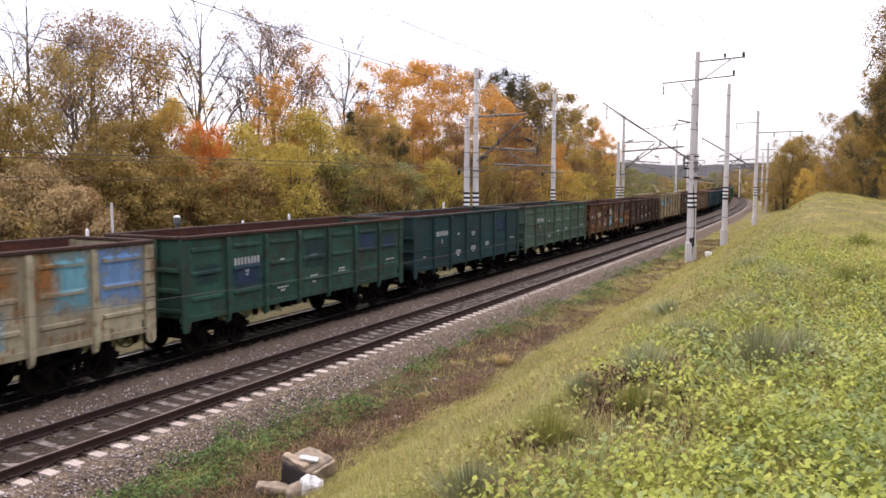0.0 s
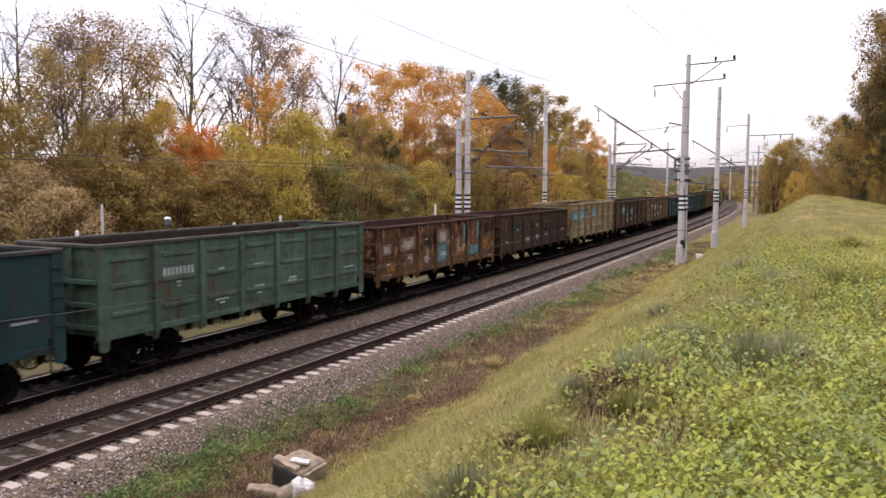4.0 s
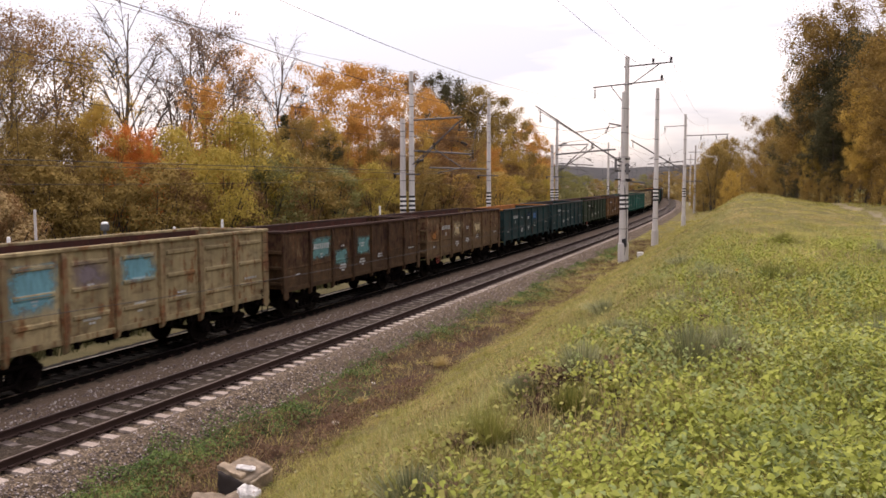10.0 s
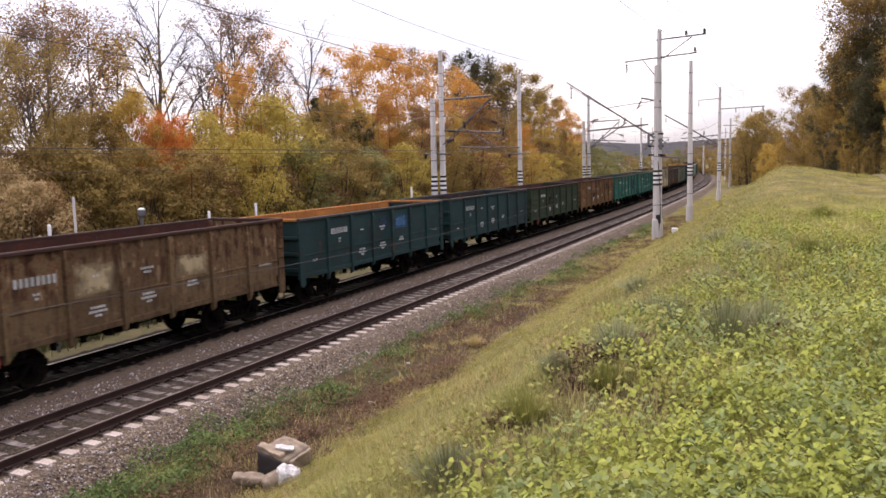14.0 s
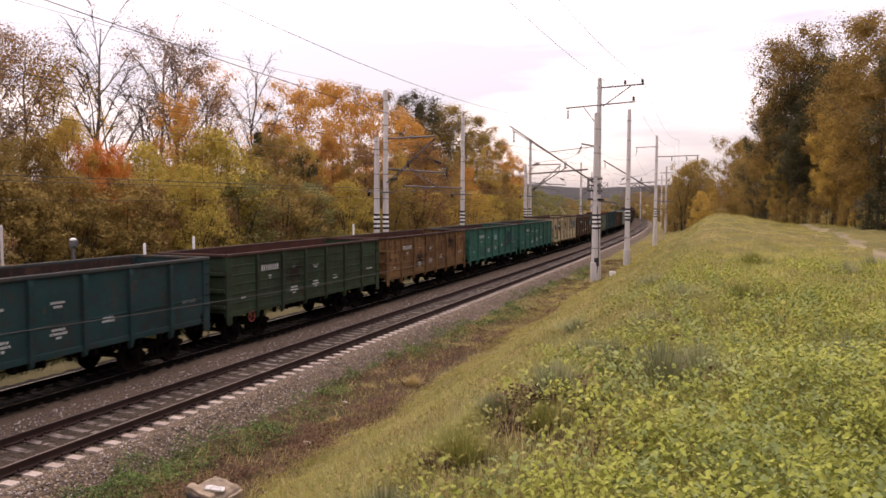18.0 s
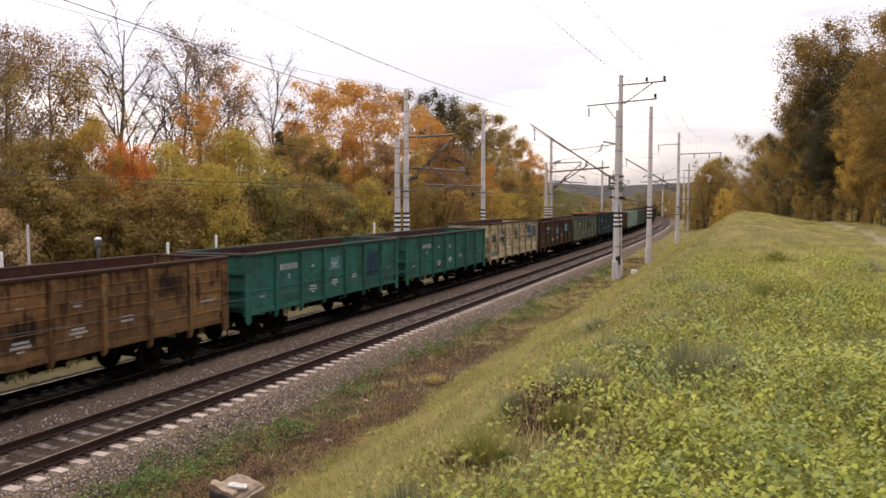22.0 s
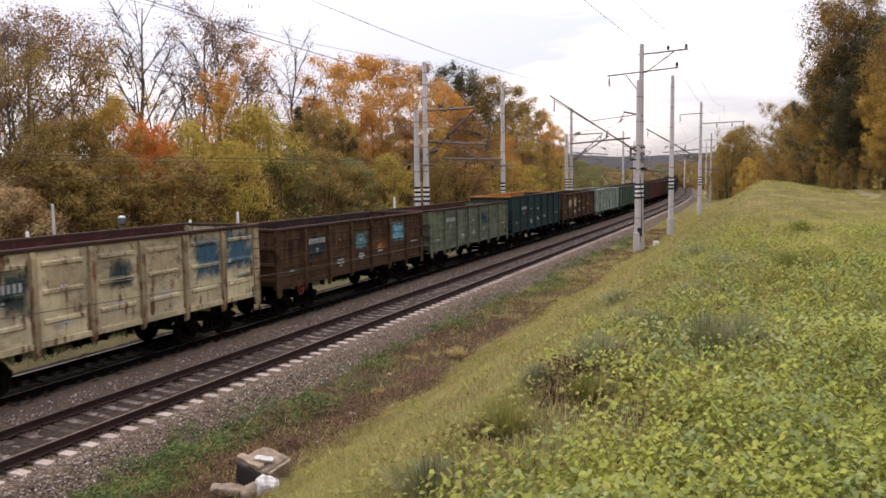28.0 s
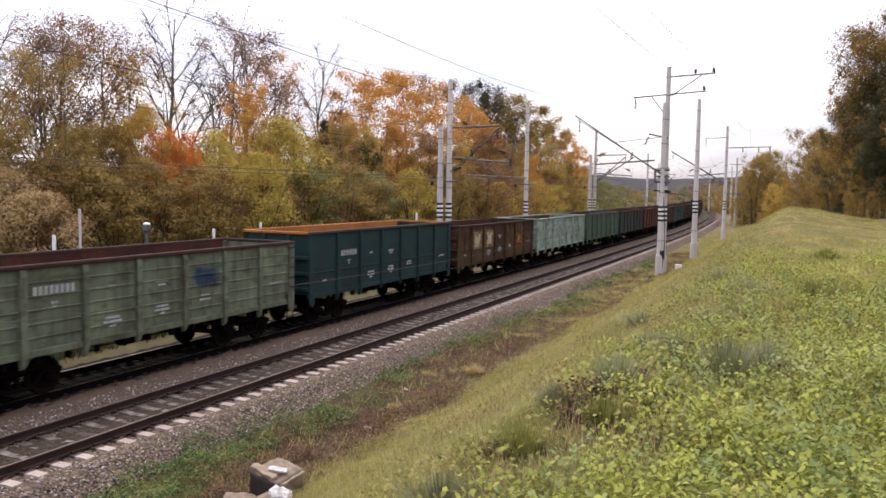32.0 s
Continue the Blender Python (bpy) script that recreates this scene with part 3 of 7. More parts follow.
ballast.data.polygons.foreach_set("material_index", shade_and_stain.astype(np.int32).ravel())
tagged(ballast, "bed of crushed pinkish-grey stone under both tracks", "ballast", kind="structure")


# ---- tracks ----
def rail_mesh(off, s_values, drop=0.0):
    prof = [(-0.07, -0.18), (0.07, -0.18), (0.07, -0.165), (0.012, -0.145), (0.010, -0.05), (0.036, -0.038), (0.036, -0.006), (0.028, 0.0), (-0.028, 0.0), (-0.036, -0.006), (-0.036, -0.038), (-0.010, -0.05), (-0.012, -0.145), (-0.07, -0.165)]
    verts, faces, n = [], [], len(prof)
    for i, s in enumerate(s_values):
        for a, z in prof:
            verts.append(along(s, off + a, z - drop)[:3])
        if i:
            faces += [(n * (i - 1) + k, n * (i - 1) + (k + 1) % n, n * i + (k + 1) % n, n * i + k) for k in range(n)]
    # The far rails' near-black colour includes the shade of the train above.
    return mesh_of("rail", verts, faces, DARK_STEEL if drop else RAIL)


def strip_mesh(off, half, z, s_values, material):
    verts, faces = [], []
    for i, s in enumerate(s_values):
        verts += [along(s, off - half, z)[:3], along(s, off + half, z)[:3]]
        if i:
            faces.append((2 * i - 2, 2 * i - 1, 2 * i + 1, 2 * i))
    return mesh_of("running_surface", verts, faces, material)


def sleeper_mesh():
    """A concrete sleeper with thicker seats under the rails and a waist in between."""
    xs = [-1.35, -1.30, -0.95, -0.62, -0.3, 0.3, 0.62, 0.95, 1.30, 1.35]
    top = [-0.195, -0.18, -0.178, -0.18, -0.205, -0.205, -0.18, -0.178, -0.18, -0.195]
    half = [0.10, 0.115, 0.115, 0.11, 0.09, 0.09, 0.11, 0.115, 0.115, 0.10]
    verts, faces = [], []
    for i, (x, z, h) in enumerate(zip(xs, top, half)):
        verts += [(x, -h - 0.03, -0.42), (x, -h, z), (x, h, z), (x, h + 0.03, -0.42)]
        if i:
            a, b = 4 * i - 4, 4 * i
            faces += [(a + k, a + k + 1, b + k + 1, b + k) for k in range(3)]
    faces += [(3, 2, 1, 0), (36, 37, 38, 39)]
    return mesh_of("sleeper", verts, faces, SLEEPER)


def clips(off, s_values, drop=0.0):
    """The fastenings beside one rail."""
    bm = bmesh.new()
    for s in s_values:
        for d in (-0.085, 0.085):
            x, y, z, a = along(s, off + d, -0.155 - drop)
            bmesh.ops.create_cube(bm, size=1, matrix=Matrix.Translation((x, y, z)) @ Matrix.Rotation(a, 4, "Z") @ Matrix.Diagonal((0.07, 0.12, 0.05, 1)))
    return mesh_from(bm, "rail_fastenings", RAIL)


rail_s = steps((-30, 30, 5), (30, 240, 2.0), (240, 600, 5))
SLEEPERS = [0.4 + 0.545 * i for i in range(300)]


def railway(off, label, drop):
    top = new("railway_track")
    tagged(top, label, "railway track", "tracks", kind="structure")
    for side in (-GAUGE / 2, GAUGE / 2):
        r = under("rail", rail_mesh(off + side, rail_s, drop), top, "rusty steel rail")
        under("running_surface", strip_mesh(off + side, 0.022, 0.004 - drop, rail_s, RAIL_TOP if off == 0 else BRIGHT_RAIL), r, "polished top of the rail")
        c = under("rail_fastenings", clips(off + side, SLEEPERS[:150], drop), top)
        tagged(c, kind="stuff")
    return top


near_track = railway(0.0, "empty railway track with concrete sleepers on crushed stone", 0.0)
far_track = railway(-TRACK_GAP, "railway track with concrete sleepers under the moving train", SINK)


# ---- masts and overhead line ----
def lathe(bm, profile, n=16, axis="Z", at=(0, 0, 0)):
    """Turn (radius, height) pairs round an axis."""
    rings = []
    for r, h in profile:
        ring = []
        for k in range(n):
            c, s = r * math.cos(k * math.tau / n), r * math.sin(k * math.tau / n)
            p = (c, s, h) if axis == "Z" else (h, c, s)
            ring.append(bm.verts.new(Vector(p) + Vector(at)))
        rings.append(ring)
    for a, b in zip(rings, rings[1:]):
        for k in range(n):
            bm.faces.new((a[k], a[(k + 1) % n], b[(k + 1) % n], b[k]))
    bm.faces.new(rings[0][::-1])
    bm.faces.new(rings[-1])
    return bm


def shaft(parent, dx, dy, foot, top, r0, r1, stripes=True, band_z=3.2, pedestal=True):
    """One tapered concrete pole with its painted bands."""
    at = (dx, dy, 0)
    part("pole", lathe(bmesh.new(), [(r0, foot - 0.6), (r0 * 0.5 + r1 * 0.5, (foot + top) / 2), (r1, top)], 14, at=at), CONCRETE, parent, "tapered grey concrete pole")
    if pedestal:
        part("pedestal", lathe(bmesh.new(), [(r0 * 1.22, foot - 0.6), (r0 * 1.22, foot + 1.35), (r0 * 1.02, foot + 1.45)], 14, at=at), CONCRETE, parent, "pale concrete footing")
    if stripes:
        for i in range(7):
            z = band_z + 0.155 * i
            rr = r0 + (r1 - r0) * (z - foot) / (top - foot)
            part("painted_band", lathe(bmesh.new(), [(rr + 0.006, z), (rr + 0.006, z + 0.15)], 14, at=at), BLACK if i % 2 == 0 else WHITE, parent, "black painted band" if i % 2 == 0 else "white painted band")
    for z in np.arange(foot + 2.4, top - 0.3, 1.7):
        rr = r0 + (r1 - r0) * (z - foot) / (top - foot)
        part("clamp", lathe(bmesh.new(), [(rr + 0.014, z), (rr + 0.014, z + 0.05)], 14, at=at), STEEL, parent)


def insulator(parent, p, length=0.5, way=(0, 0, -1)):
    p, d = Vector(p), Vector(way).normalized()
    bm = bmesh.new()
    tube(bm, p, p + d * length, 0.024, n=6)
    for i in range(4):
        q = p + d * length * (0.22 + 0.2 * i)
        tube(bm, q, q + d * 0.06, 0.11, 0.07, 10)
    return part("insulator", bm, CERAMIC, parent, "dark ribbed insulator")


def beam(parent, a, b, r=0.05, name="cross_arm", label="steel arm"):
    r *= 1.15
    return part(name, tube(bmesh.new(), a, b, r, n=6), ARM_STEEL, parent, label)


def cantilever(parent, base, tip, z):
    """The light arm that carries the contact wire over a track, with its insulators."""
    s = 1 if tip > base else -1
    beam(parent, (base, 0, z + 0.3), (tip, 0, z), 0.05, "cantilever", "dark tubular arm over the track")
    beam(parent, (base + s * 1.5, 0, z + 0.5), (tip - s * 0.7, 0, z - 0.85), 0.035, "cantilever_strut", "dark steel strut")
    beam(parent, (tip - s * 0.4, 0, z - 0.9), (tip - s * 2.4, 0, z - 1.25), 0.025, "steady_arm", "thin steady arm")
    insulator(parent, (base + s * 0.35, 0, z + 0.27), 0.7, (s, 0, -0.07))
    insulator(parent, (tip - s * 0.75, 0, z + 0.85), 0.6, (s, 0, -0.4))
    insulator(parent, (base + s * 1.6, 0, z + 0.9), 0.5, (0.2 * s, 0, -1))
    part("registration_wire", sweep(bmesh.new(), [(base, 0, z + 1.9), (base + s * 1.4, 0, z + 1.1), (tip - s * 0.9, 0, z + 0.9), (tip, 0, z + 0.3)], 0.014, 4), WIRE, parent, "thin dark tie wire")


def mast(x, y, label):
    top = new("line_mast")
    top.location = (x, y, 0)
    return tagged(top, label, "mast", "masts along the railway")


g = lambda x, y: float(terrain(np.array(float(x)), np.array(float(y))))

# twin mast beside the near track
m = mast(-9.15, 58.0, "tall twin concrete mast with long bracket and cross arms")
f = g(-9.15, 58)
shaft(m, 0.10, 0.25, f, 14.0, 0.24, 0.15)
shaft(m, 0.02, -0.30, f, 11.5, 0.25, 0.17)
beam(m, (-0.1, 0.2, 13.3), (3.2, 0.2, 13.45), 0.045)
beam(m, (-2.3, 0.2, 11.95), (2.6, 0.2, 12.25), 0.045)
beam(m, (0.35, 0.2, 12.0), (2.3, 0.2, 13.35), 0.035, "brace", "steel brace")
beam(m, (-0.2, 0.2, 10.9), (-1.0, 0.2, 11.95), 0.03, "brace", "steel brace")
beam(m, (-1.1, 0.0, 9.35), (0.25, 0.0, 9.05), 0.05)
insulator(m, (1.9, 0.2, 13.42), 0.35, (0, 0, 1))
insulator(m, (3.1, 0.2, 13.45), 0.35, (0, 0, 1))
insulator(m, (2.5, 0.2, 12.25), 0.35, (0, 0, 1))
insulator(m, (-2.15, 0.2, 11.9), 0.75)
insulator(m, (-1.05, 0.0, 9.25), 0.7, (-0.5, 0, -1))
beam(m, (0.0, -0.3, 6.45), (-6.4, -0.3, 10.75), 0.045, "bracket", "long inclined steel bracket over the tracks")
beam(m, (0.0, -0.5, 6.55), (-6.2, -0.5, 10.45), 0.025, "bracket_tie", "thin steel tie along the bracket")
beam(m, (-0.2, -0.3, 9.1), (-3.6, -0.3, 8.75), 0.025, "bracket_stay", "thin steel stay")
insulator(m, (-6.05, -0.3, 10.5), 1.0)
for z in (5.3, 5.9, 6.3, 6.75):
    part("fitting", box(bmesh.new(), -0.52, 0.5, -0.46, -0.30, z, z + 0.09, 0.01), DARK_STEEL, m, "dark steel clamp fitting")
part("switch_box", box(bmesh.new(), 0.22, 0.42, -0.5, -0.3, 5.7, 6.5, 0.03), STEEL, m, "grey switch gear box")
part("switch_box", box(bmesh.new(), -0.58, -0.42, -0.5, -0.3, 6.0, 6.8, 0.03), STEEL, m, "grey switch gear box")
beam(m, (0.1, -0.3, 5.25), (1.5, -0.3, 5.1), 0.05)
cantilever(m, -0.6, -4.9, 7.2)
insulator(m, (0.15, -0.3, 5.35), 0.5, (1, 0, -0.1))
part("cable", sweep(bmesh.new(), [(0.1, -0.42, 5.4), (0.3, -0.5, 3.0), (0.32, -0.45, 1.2), (0.2, -0.5, f + 0.5)], 0.035), BLACK, m, "black cable down the pole")
part("cable_box", box(bmesh.new(), 0.0, 0.34, -0.55, -0.28, 0.55, 1.15, 0.04), BLACK, m, "black cable box")

m = mast(-8.5, 71.5, "tall plain concrete mast with painted bands beside the track")
shaft(m, 0, 0, g(-8.5, 71.5), 13.2, 0.25, 0.15, band_z=3.5)
m = mast(-9.1, 106.0, "tall concrete mast with a short cross arm")
shaft(m, 0, 0, g(-9.1, 106), 13.6, 0.24, 0.15)
beam(m, (-2.6, 0, 12.1), (0.2, 0, 12.2), 0.04)
beam(m, (0.0, 0, 10.9), (5.2, 0, 11.0), 0.05)
beam(m, (-0.2, 0, 5.2), (2.2, 0, 5.2), 0.05)
cantilever(m, -0.2, -4.6, 7.4)
beam(m, (0.0, 0, 6.45), (-6.7, 0, 10.5), 0.07, "bracket", "inclined steel bracket over the tracks")
insulator(m, (-2.5, 0, 12.1), 0.8)
insulator(m, (-6.5, 0, 10.4), 0.9)
for zz in (1.9, 3.7, 5.0):
    insulator(m, (zz, 0, 10.95), 0.6)
for q, yy, zt in ((-11.2, 152, 11.6), (-13.0, 150, 9.0), (-15.5, 196, 11.4), (-25.5, 246, 11.4)):
    m = mast(q, yy, "slender grey mast far along the railway")
    shaft(m, 0, 0, g(q, yy), zt, 0.22, 0.15, pedestal=False)
    beam(m, (0.0, 0, 6.5), (-5.2, 0, 8.8), 0.07, "bracket", "inclined steel bracket over the tracks")
    beam(m, (-1.2, 0, zt - 1.2), (1.2, 0, zt - 1.2), 0.05)
    insulator(m, (-4.8, 0, 8.5), 0.8)
    cantilever(m, -0.2, -4.4, 7.0)

# masts beyond the far track
for q, yy, zt, twin in ((-23.0, 51.4, 12.85, True), (-23.0, 69.2, 12.75, False), (-23.2, 95.0, 12.7, True), (-26.5, 150.0, 12.4, False), (-32.0, 196.0, 12.2, False)):
    m = mast(q, yy, "twin concrete mast with a bracket over the far track" if twin else "concrete mast with painted bands beyond the far track")
    shaft(m, 0.25 if twin else 0, 0, -0.5, zt, 0.24, 0.15)
    if twin:
        shaft(m, -0.2, -0.5, -0.5, 9.6, 0.24, 0.17, pedestal=False)
    if yy > 65 and yy < 90:
        beam(m, (0, -0.1, 6.35), (-0.2, -13.5, 6.3), 0.05, "guy", "pale anchor tie")
        part("anchor_wire", sweep(bmesh.new(), [(-0.25, -0.1, 12.4), (-0.7, -0.6, 11.4), (-1.0, -1.0, 9.3), (-1.3, -1.3, 7.0)], 0.025), STEEL, m)
        insulator(m, (-1.15, -1.1, 8.2), 0.9)
    else:
        beam(m, (0.0, 0, 9.5), (4.0, 0, 9.6), 0.055, "bracket_tie", "straight steel tie")
        beam(m, (0.2, -0.12, 6.3), (4.0, 0, 9.45), 0.035, "bracket", "inclined steel strut")
        beam(m, (0.2, 0.14, 6.1), (3.7, 0, 9.3), 0.035, "bracket", "inclined steel strut")
        insulator(m, (3.8, 0, 9.5), 0.9)
        insulator(m, (0.5, 0, 6.6), 0.7, (1, 0, 0.25))
    if twin or yy > 100:
        cantilever(m, 0.3, 4.6, 7.1)
    beam(m, (-1.0, -0.3, 5.8), (1.0, -0.3, 5.75), 0.045)
    insulator(m, (-0.9, -0.3, 5.8), 0.3)


def wire(pts, r, label, sag=0.0, n=14):
    """A hanging wire from point to point."""
    line = []
    for a, b in zip(pts, pts[1:]):
        a, b = Vector(a), Vector(b)
        for i in range(n):
            t = i / n
            p = a.lerp(b, t)
            p.z -= sag * 4 * t * (1 - t)
            line.append(p)
    line.append(Vector(pts[-1]))
    ob = new("overhead_wire", mesh_from(sweep(bmesh.new(), line, r * 0.62, 4), "overhead_wire", WIRE))
    return tagged(ob, label, "wire", "wires over the railway")


SPANS = [-2.0, 54.0, 100.0, 150.0, 200.0, 250.0, 300.0]
for off, z_top in ((0.0, 8.6), (-TRACK_GAP, 8.4)):
    wire([along(s, off + (0.25 if i % 2 else -0.25), 5.76)[:3] for i, s in enumerate(SPANS)], 0.014, "thin contact wire stretched level over a track", 0.05)
    carrier = wire([along(s, off, z_top)[:3] for s in SPANS], 0.014, "sagging carrier wire above a track", 0.95)
    for a, b in zip(SPANS[:4], SPANS[1:5]):
        for i in range(1, 8):
            t = i / 8
            x, y, _, _ = along(a + (b - a) * t, off)
            under("dropper", mesh_from(tube(bmesh.new(), (x, y, 5.76), (x, y, z_top - 0.95 * 4 * t * (1 - t)), 0.006, n=4), "dropper", WIRE), carrier, "thin dropper wire")
wire([(-10.2, -2, 9.0), (-10.25, 58, 8.6), (-10.6, 106, 8.8), (-12, 152, 9.0)], 0.014, "sagging feeder wire along the masts", 0.9)
wire([(-11.3, -4, 11.4), (-11.3, 58, 11.15), (-11.7, 106, 11.3), (-13, 152, 10.5)], 0.014, "sagging feeder wire along the masts", 1.7)
wire([(-6.05, -2, 13.6), (-6.05, 58, 13.8), (-6.4, 106, 13.0), (-9, 152, 11)], 0.015, "sagging power wire along the masts", 1.2)
wire([(-6.65, -2, 12.6), (-6.65, 58, 12.6), (-6.9, 106, 12.2), (-9.6, 152, 10.6)], 0.015, "sagging power wire along the masts", 1.2)
wire([(-9.0, -18, 5.2), (-9.0, 58, 5.2), (-9.1, 106, 5.2), (-11.2, 152, 5.2)], 0.008, "low sagging cable between the masts", 1.95, 24)
wire([(-24.0, -10, 5.9), (-24.0, 51, 5.5), (-23.9, 69, 5.6), (-24.2, 95, 5.6), (-27.5, 150, 5.5)], 0.014, "cable along the masts beyond the far track", 0.5)
wire([(-22.2, -10, 9.8), (-22.2, 51, 9.6), (-22.2, 69, 9.5), (-22.4, 95, 9.4), (-25.5, 150, 9.2)], 0.014, "feeder wire along the masts beyond the far track", 0.8)
wire([(-22.8, -10, 12.9), (-22.8, 51, 12.7), (-22.8, 69, 12.6), (-23.0, 95, 12.6), (-26.3, 150, 12.3)], 0.014, "high wire along the masts beyond the far track", 0.9)
wire([(-19.2, 51.4, 9.4), (-15.2, 58, 9.6), (-15.6, 106, 9.4)], 0.011, "cross wire over the tracks", 0.4)


# ---- the goods train ----
BODY, PITCH, FLOOR = 12.92, 13.92, 1.27
TALL, LOW = 3.65, 3.38  # the two heights of side wall in the train
HALF = BODY / 2
BAYS = 7
POSTS = [-HALF + 0.16 + (BODY - 0.32) * i / BAYS for i in range(BAYS + 1)]
BAY = (BODY - 0.32) / BAYS
_kept = {}


def kept(key, make):
    """Meshes that all wagons share."""
    if key not in _kept:
        _kept[key] = make()
    return _kept[key]


def side_panel(kind, rim):
    """One pressed sheet between two posts, its stiffening ribs raised out of it."""
    w, tall = BAY - 0.06, rim - 0.12 - FLOOR
    if kind == "ribbed":
        ribs, depth, half, c, cut = (0.22, 0.55, 0.86), 0.048, 0.075, 0.035, w * 0.37
    elif kind == "planked":
        ribs, depth, half, c, cut = [i / 6 for i in range(1, 6)], 0.026, 0.030, 0.014, w * 0.49
    else:
        ribs, depth, half, c, cut = (0.36,), 0.022, 0.03, 0.014, w * 0.49
    ys = [-BAY / 2, -cut, -cut + c, cut - c, cut, BAY / 2]
    zs, high = [FLOOR + 0.02], set()
    for r in ribs:
        z = FLOOR + tall * r
        high |= {len(zs) + 1, len(zs) + 2}
        zs += [z - half, z - half + c, z + half - c, z + half]
    zs.append(rim - 0.1)
    verts = [(1.475 + (depth if j in high and i in (2, 3) else 0), y, z) for j, z in enumerate(zs) for i, y in enumerate(ys)]
    faces = [(6 * j + i, 6 * j + i + 1, 6 * j + i + 7, 6 * j + i + 6) for j in range(len(zs) - 1) for i in range(5)]
    return mesh_of("side_panel", verts, faces, WHITE)


def side_post(low, rim):
    """A pressed upright, narrowing to a foot below the sill."""
    bm = bmesh.new()
    h = 0.085
    rows = [(low, 1.45, 0.035), (low + 0.06, 1.475 + 0.05, 0.05), (FLOOR - 0.02, 1.475 + 0.095, h), (rim - 0.28, 1.475 + 0.10, h), (rim - 0.10, 1.475 + 0.06, h)]
    prev = None
    for z, x, w in rows:
        ring = [bm.verts.new(p) for p in ((1.42, -w - 0.02, z), (x, -w, z), (x, w, z), (1.42, w + 0.02, z))]
        if prev:
            for i in range(3):
                bm.faces.new((prev[i], prev[i + 1], ring[i + 1], ring[i]))
        else:
            bm.faces.new(ring[::-1])
        prev = ring
    bm.faces.new(prev)
    return mesh_from(bm, "side_post", WHITE)


def corner_post(rim):
    """A broad corner plate whose foot is rounded off below the sill."""
    bm = bmesh.new()
    box(bm, 1.40, 1.50, -0.15, 0.15, 1.12, rim - 0.09, 0.015)
    ring = [(-0.17, rim - 0.10), (-0.17, 1.02)]
    for k in range(7):
        a = math.pi * (1 + k / 6)
        ring.append((0.17 * math.cos(a), 0.98 + 0.14 * math.sin(a)))
    ring += [(0.17, 1.02), (0.17, rim - 0.10)]
    back, face = [bm.verts.new((1.49, y, z)) for y, z in ring], [bm.verts.new((1.525, y * 0.93, z)) for y, z in ring]
    bm.faces.new(face)
    for k in range(len(ring)):
        q = (k + 1) % len(ring)
        bm.faces.new((back[k], back[q], face[q], face[k]))
    bmesh.ops.recalc_face_normals(bm, faces=bm.faces)
    return mesh_from(bm, "corner_post", WHITE)


def top_rim(rim):
    return mesh_from(box(bmesh.new(), 1.42, 1.565, -HALF, HALF, rim - 0.11, rim, 0.022), "top_rim", WHITE)


def bottom_chord():
    bm = box(bmesh.new(), 1.38, 1.51, -HALF, HALF, FLOOR - 0.13, FLOOR + 0.04, 0.012)
    return mesh_from(bm, "bottom_chord", WHITE)


def lining(rim):
    return mesh_from(box(bmesh.new(), 1.425, 1.446, -HALF + 0.1, HALF - 0.1, FLOOR, rim - 0.05), "inner_lining", WHITE)


def end_wall(rim):
    """The sheet of an end, facing +y."""
    return mesh_from(box(bmesh.new(), -1.43, 1.43, HALF - 0.10, HALF - 0.07, FLOOR, rim - 0.08), "end_wall", WHITE)


def end_beam():
    """A deep cross beam on the outside of an end."""
    return mesh_from(box(bmesh.new(), -1.44, 1.44, HALF - 0.068, HALF + 0.03, -0.065, 0.065, 0.015), "end_beam", WHITE)


def end_stud(rim):
    return mesh_from(box(bmesh.new(), -0.07, 0.07, HALF - 0.068, HALF + 0.022, FLOOR, rim - 0.115, 0.015), "end_stud", WHITE)


def end_rim(rim):
    return mesh_from(box(bmesh.new(), -1.42, 1.42, HALF - 0.12, HALF + 0.02, rim - 0.11, rim - 0.004, 0.02), "end_rim", WHITE)


def wagon_floor():
    bm = box(bmesh.new(), -1.40, 1.40, -HALF + 0.1, HALF - 0.1, FLOOR - 0.02, FLOOR + 0.03)
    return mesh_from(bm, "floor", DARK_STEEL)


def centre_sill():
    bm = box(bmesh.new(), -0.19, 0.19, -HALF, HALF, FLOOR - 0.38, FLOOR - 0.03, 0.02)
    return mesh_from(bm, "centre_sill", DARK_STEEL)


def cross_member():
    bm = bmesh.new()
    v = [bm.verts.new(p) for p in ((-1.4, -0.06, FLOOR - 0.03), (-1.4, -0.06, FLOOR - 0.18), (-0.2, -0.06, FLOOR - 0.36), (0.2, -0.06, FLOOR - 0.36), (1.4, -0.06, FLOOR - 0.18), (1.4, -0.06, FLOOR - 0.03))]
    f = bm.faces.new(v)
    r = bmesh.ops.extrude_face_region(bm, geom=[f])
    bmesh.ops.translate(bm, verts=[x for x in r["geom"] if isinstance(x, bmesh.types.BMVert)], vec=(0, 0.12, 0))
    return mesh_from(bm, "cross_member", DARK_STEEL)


def hatch():
    """A drop hatch with its two latches hanging below the chord."""
    bm = bmesh.new()
    box(bm, 0.3, 1.36, -BAY / 2 + 0.1, BAY / 2 - 0.1, FLOOR - 0.10, FLOOR - 0.04, 0.01)
    for y in (-0.45, 0.45):
        box(bm, 1.30, 1.47, y - 0.05, y + 0.05, FLOOR - 0.34, FLOOR - 0.10, 0.02)
        tube(bm, (1.40, y - 0.12, FLOOR - 0.30), (1.40, y + 0.12, FLOOR - 0.22), 0.025, n=6)
    return mesh_from(bm, "hatch", DARK_STEEL)


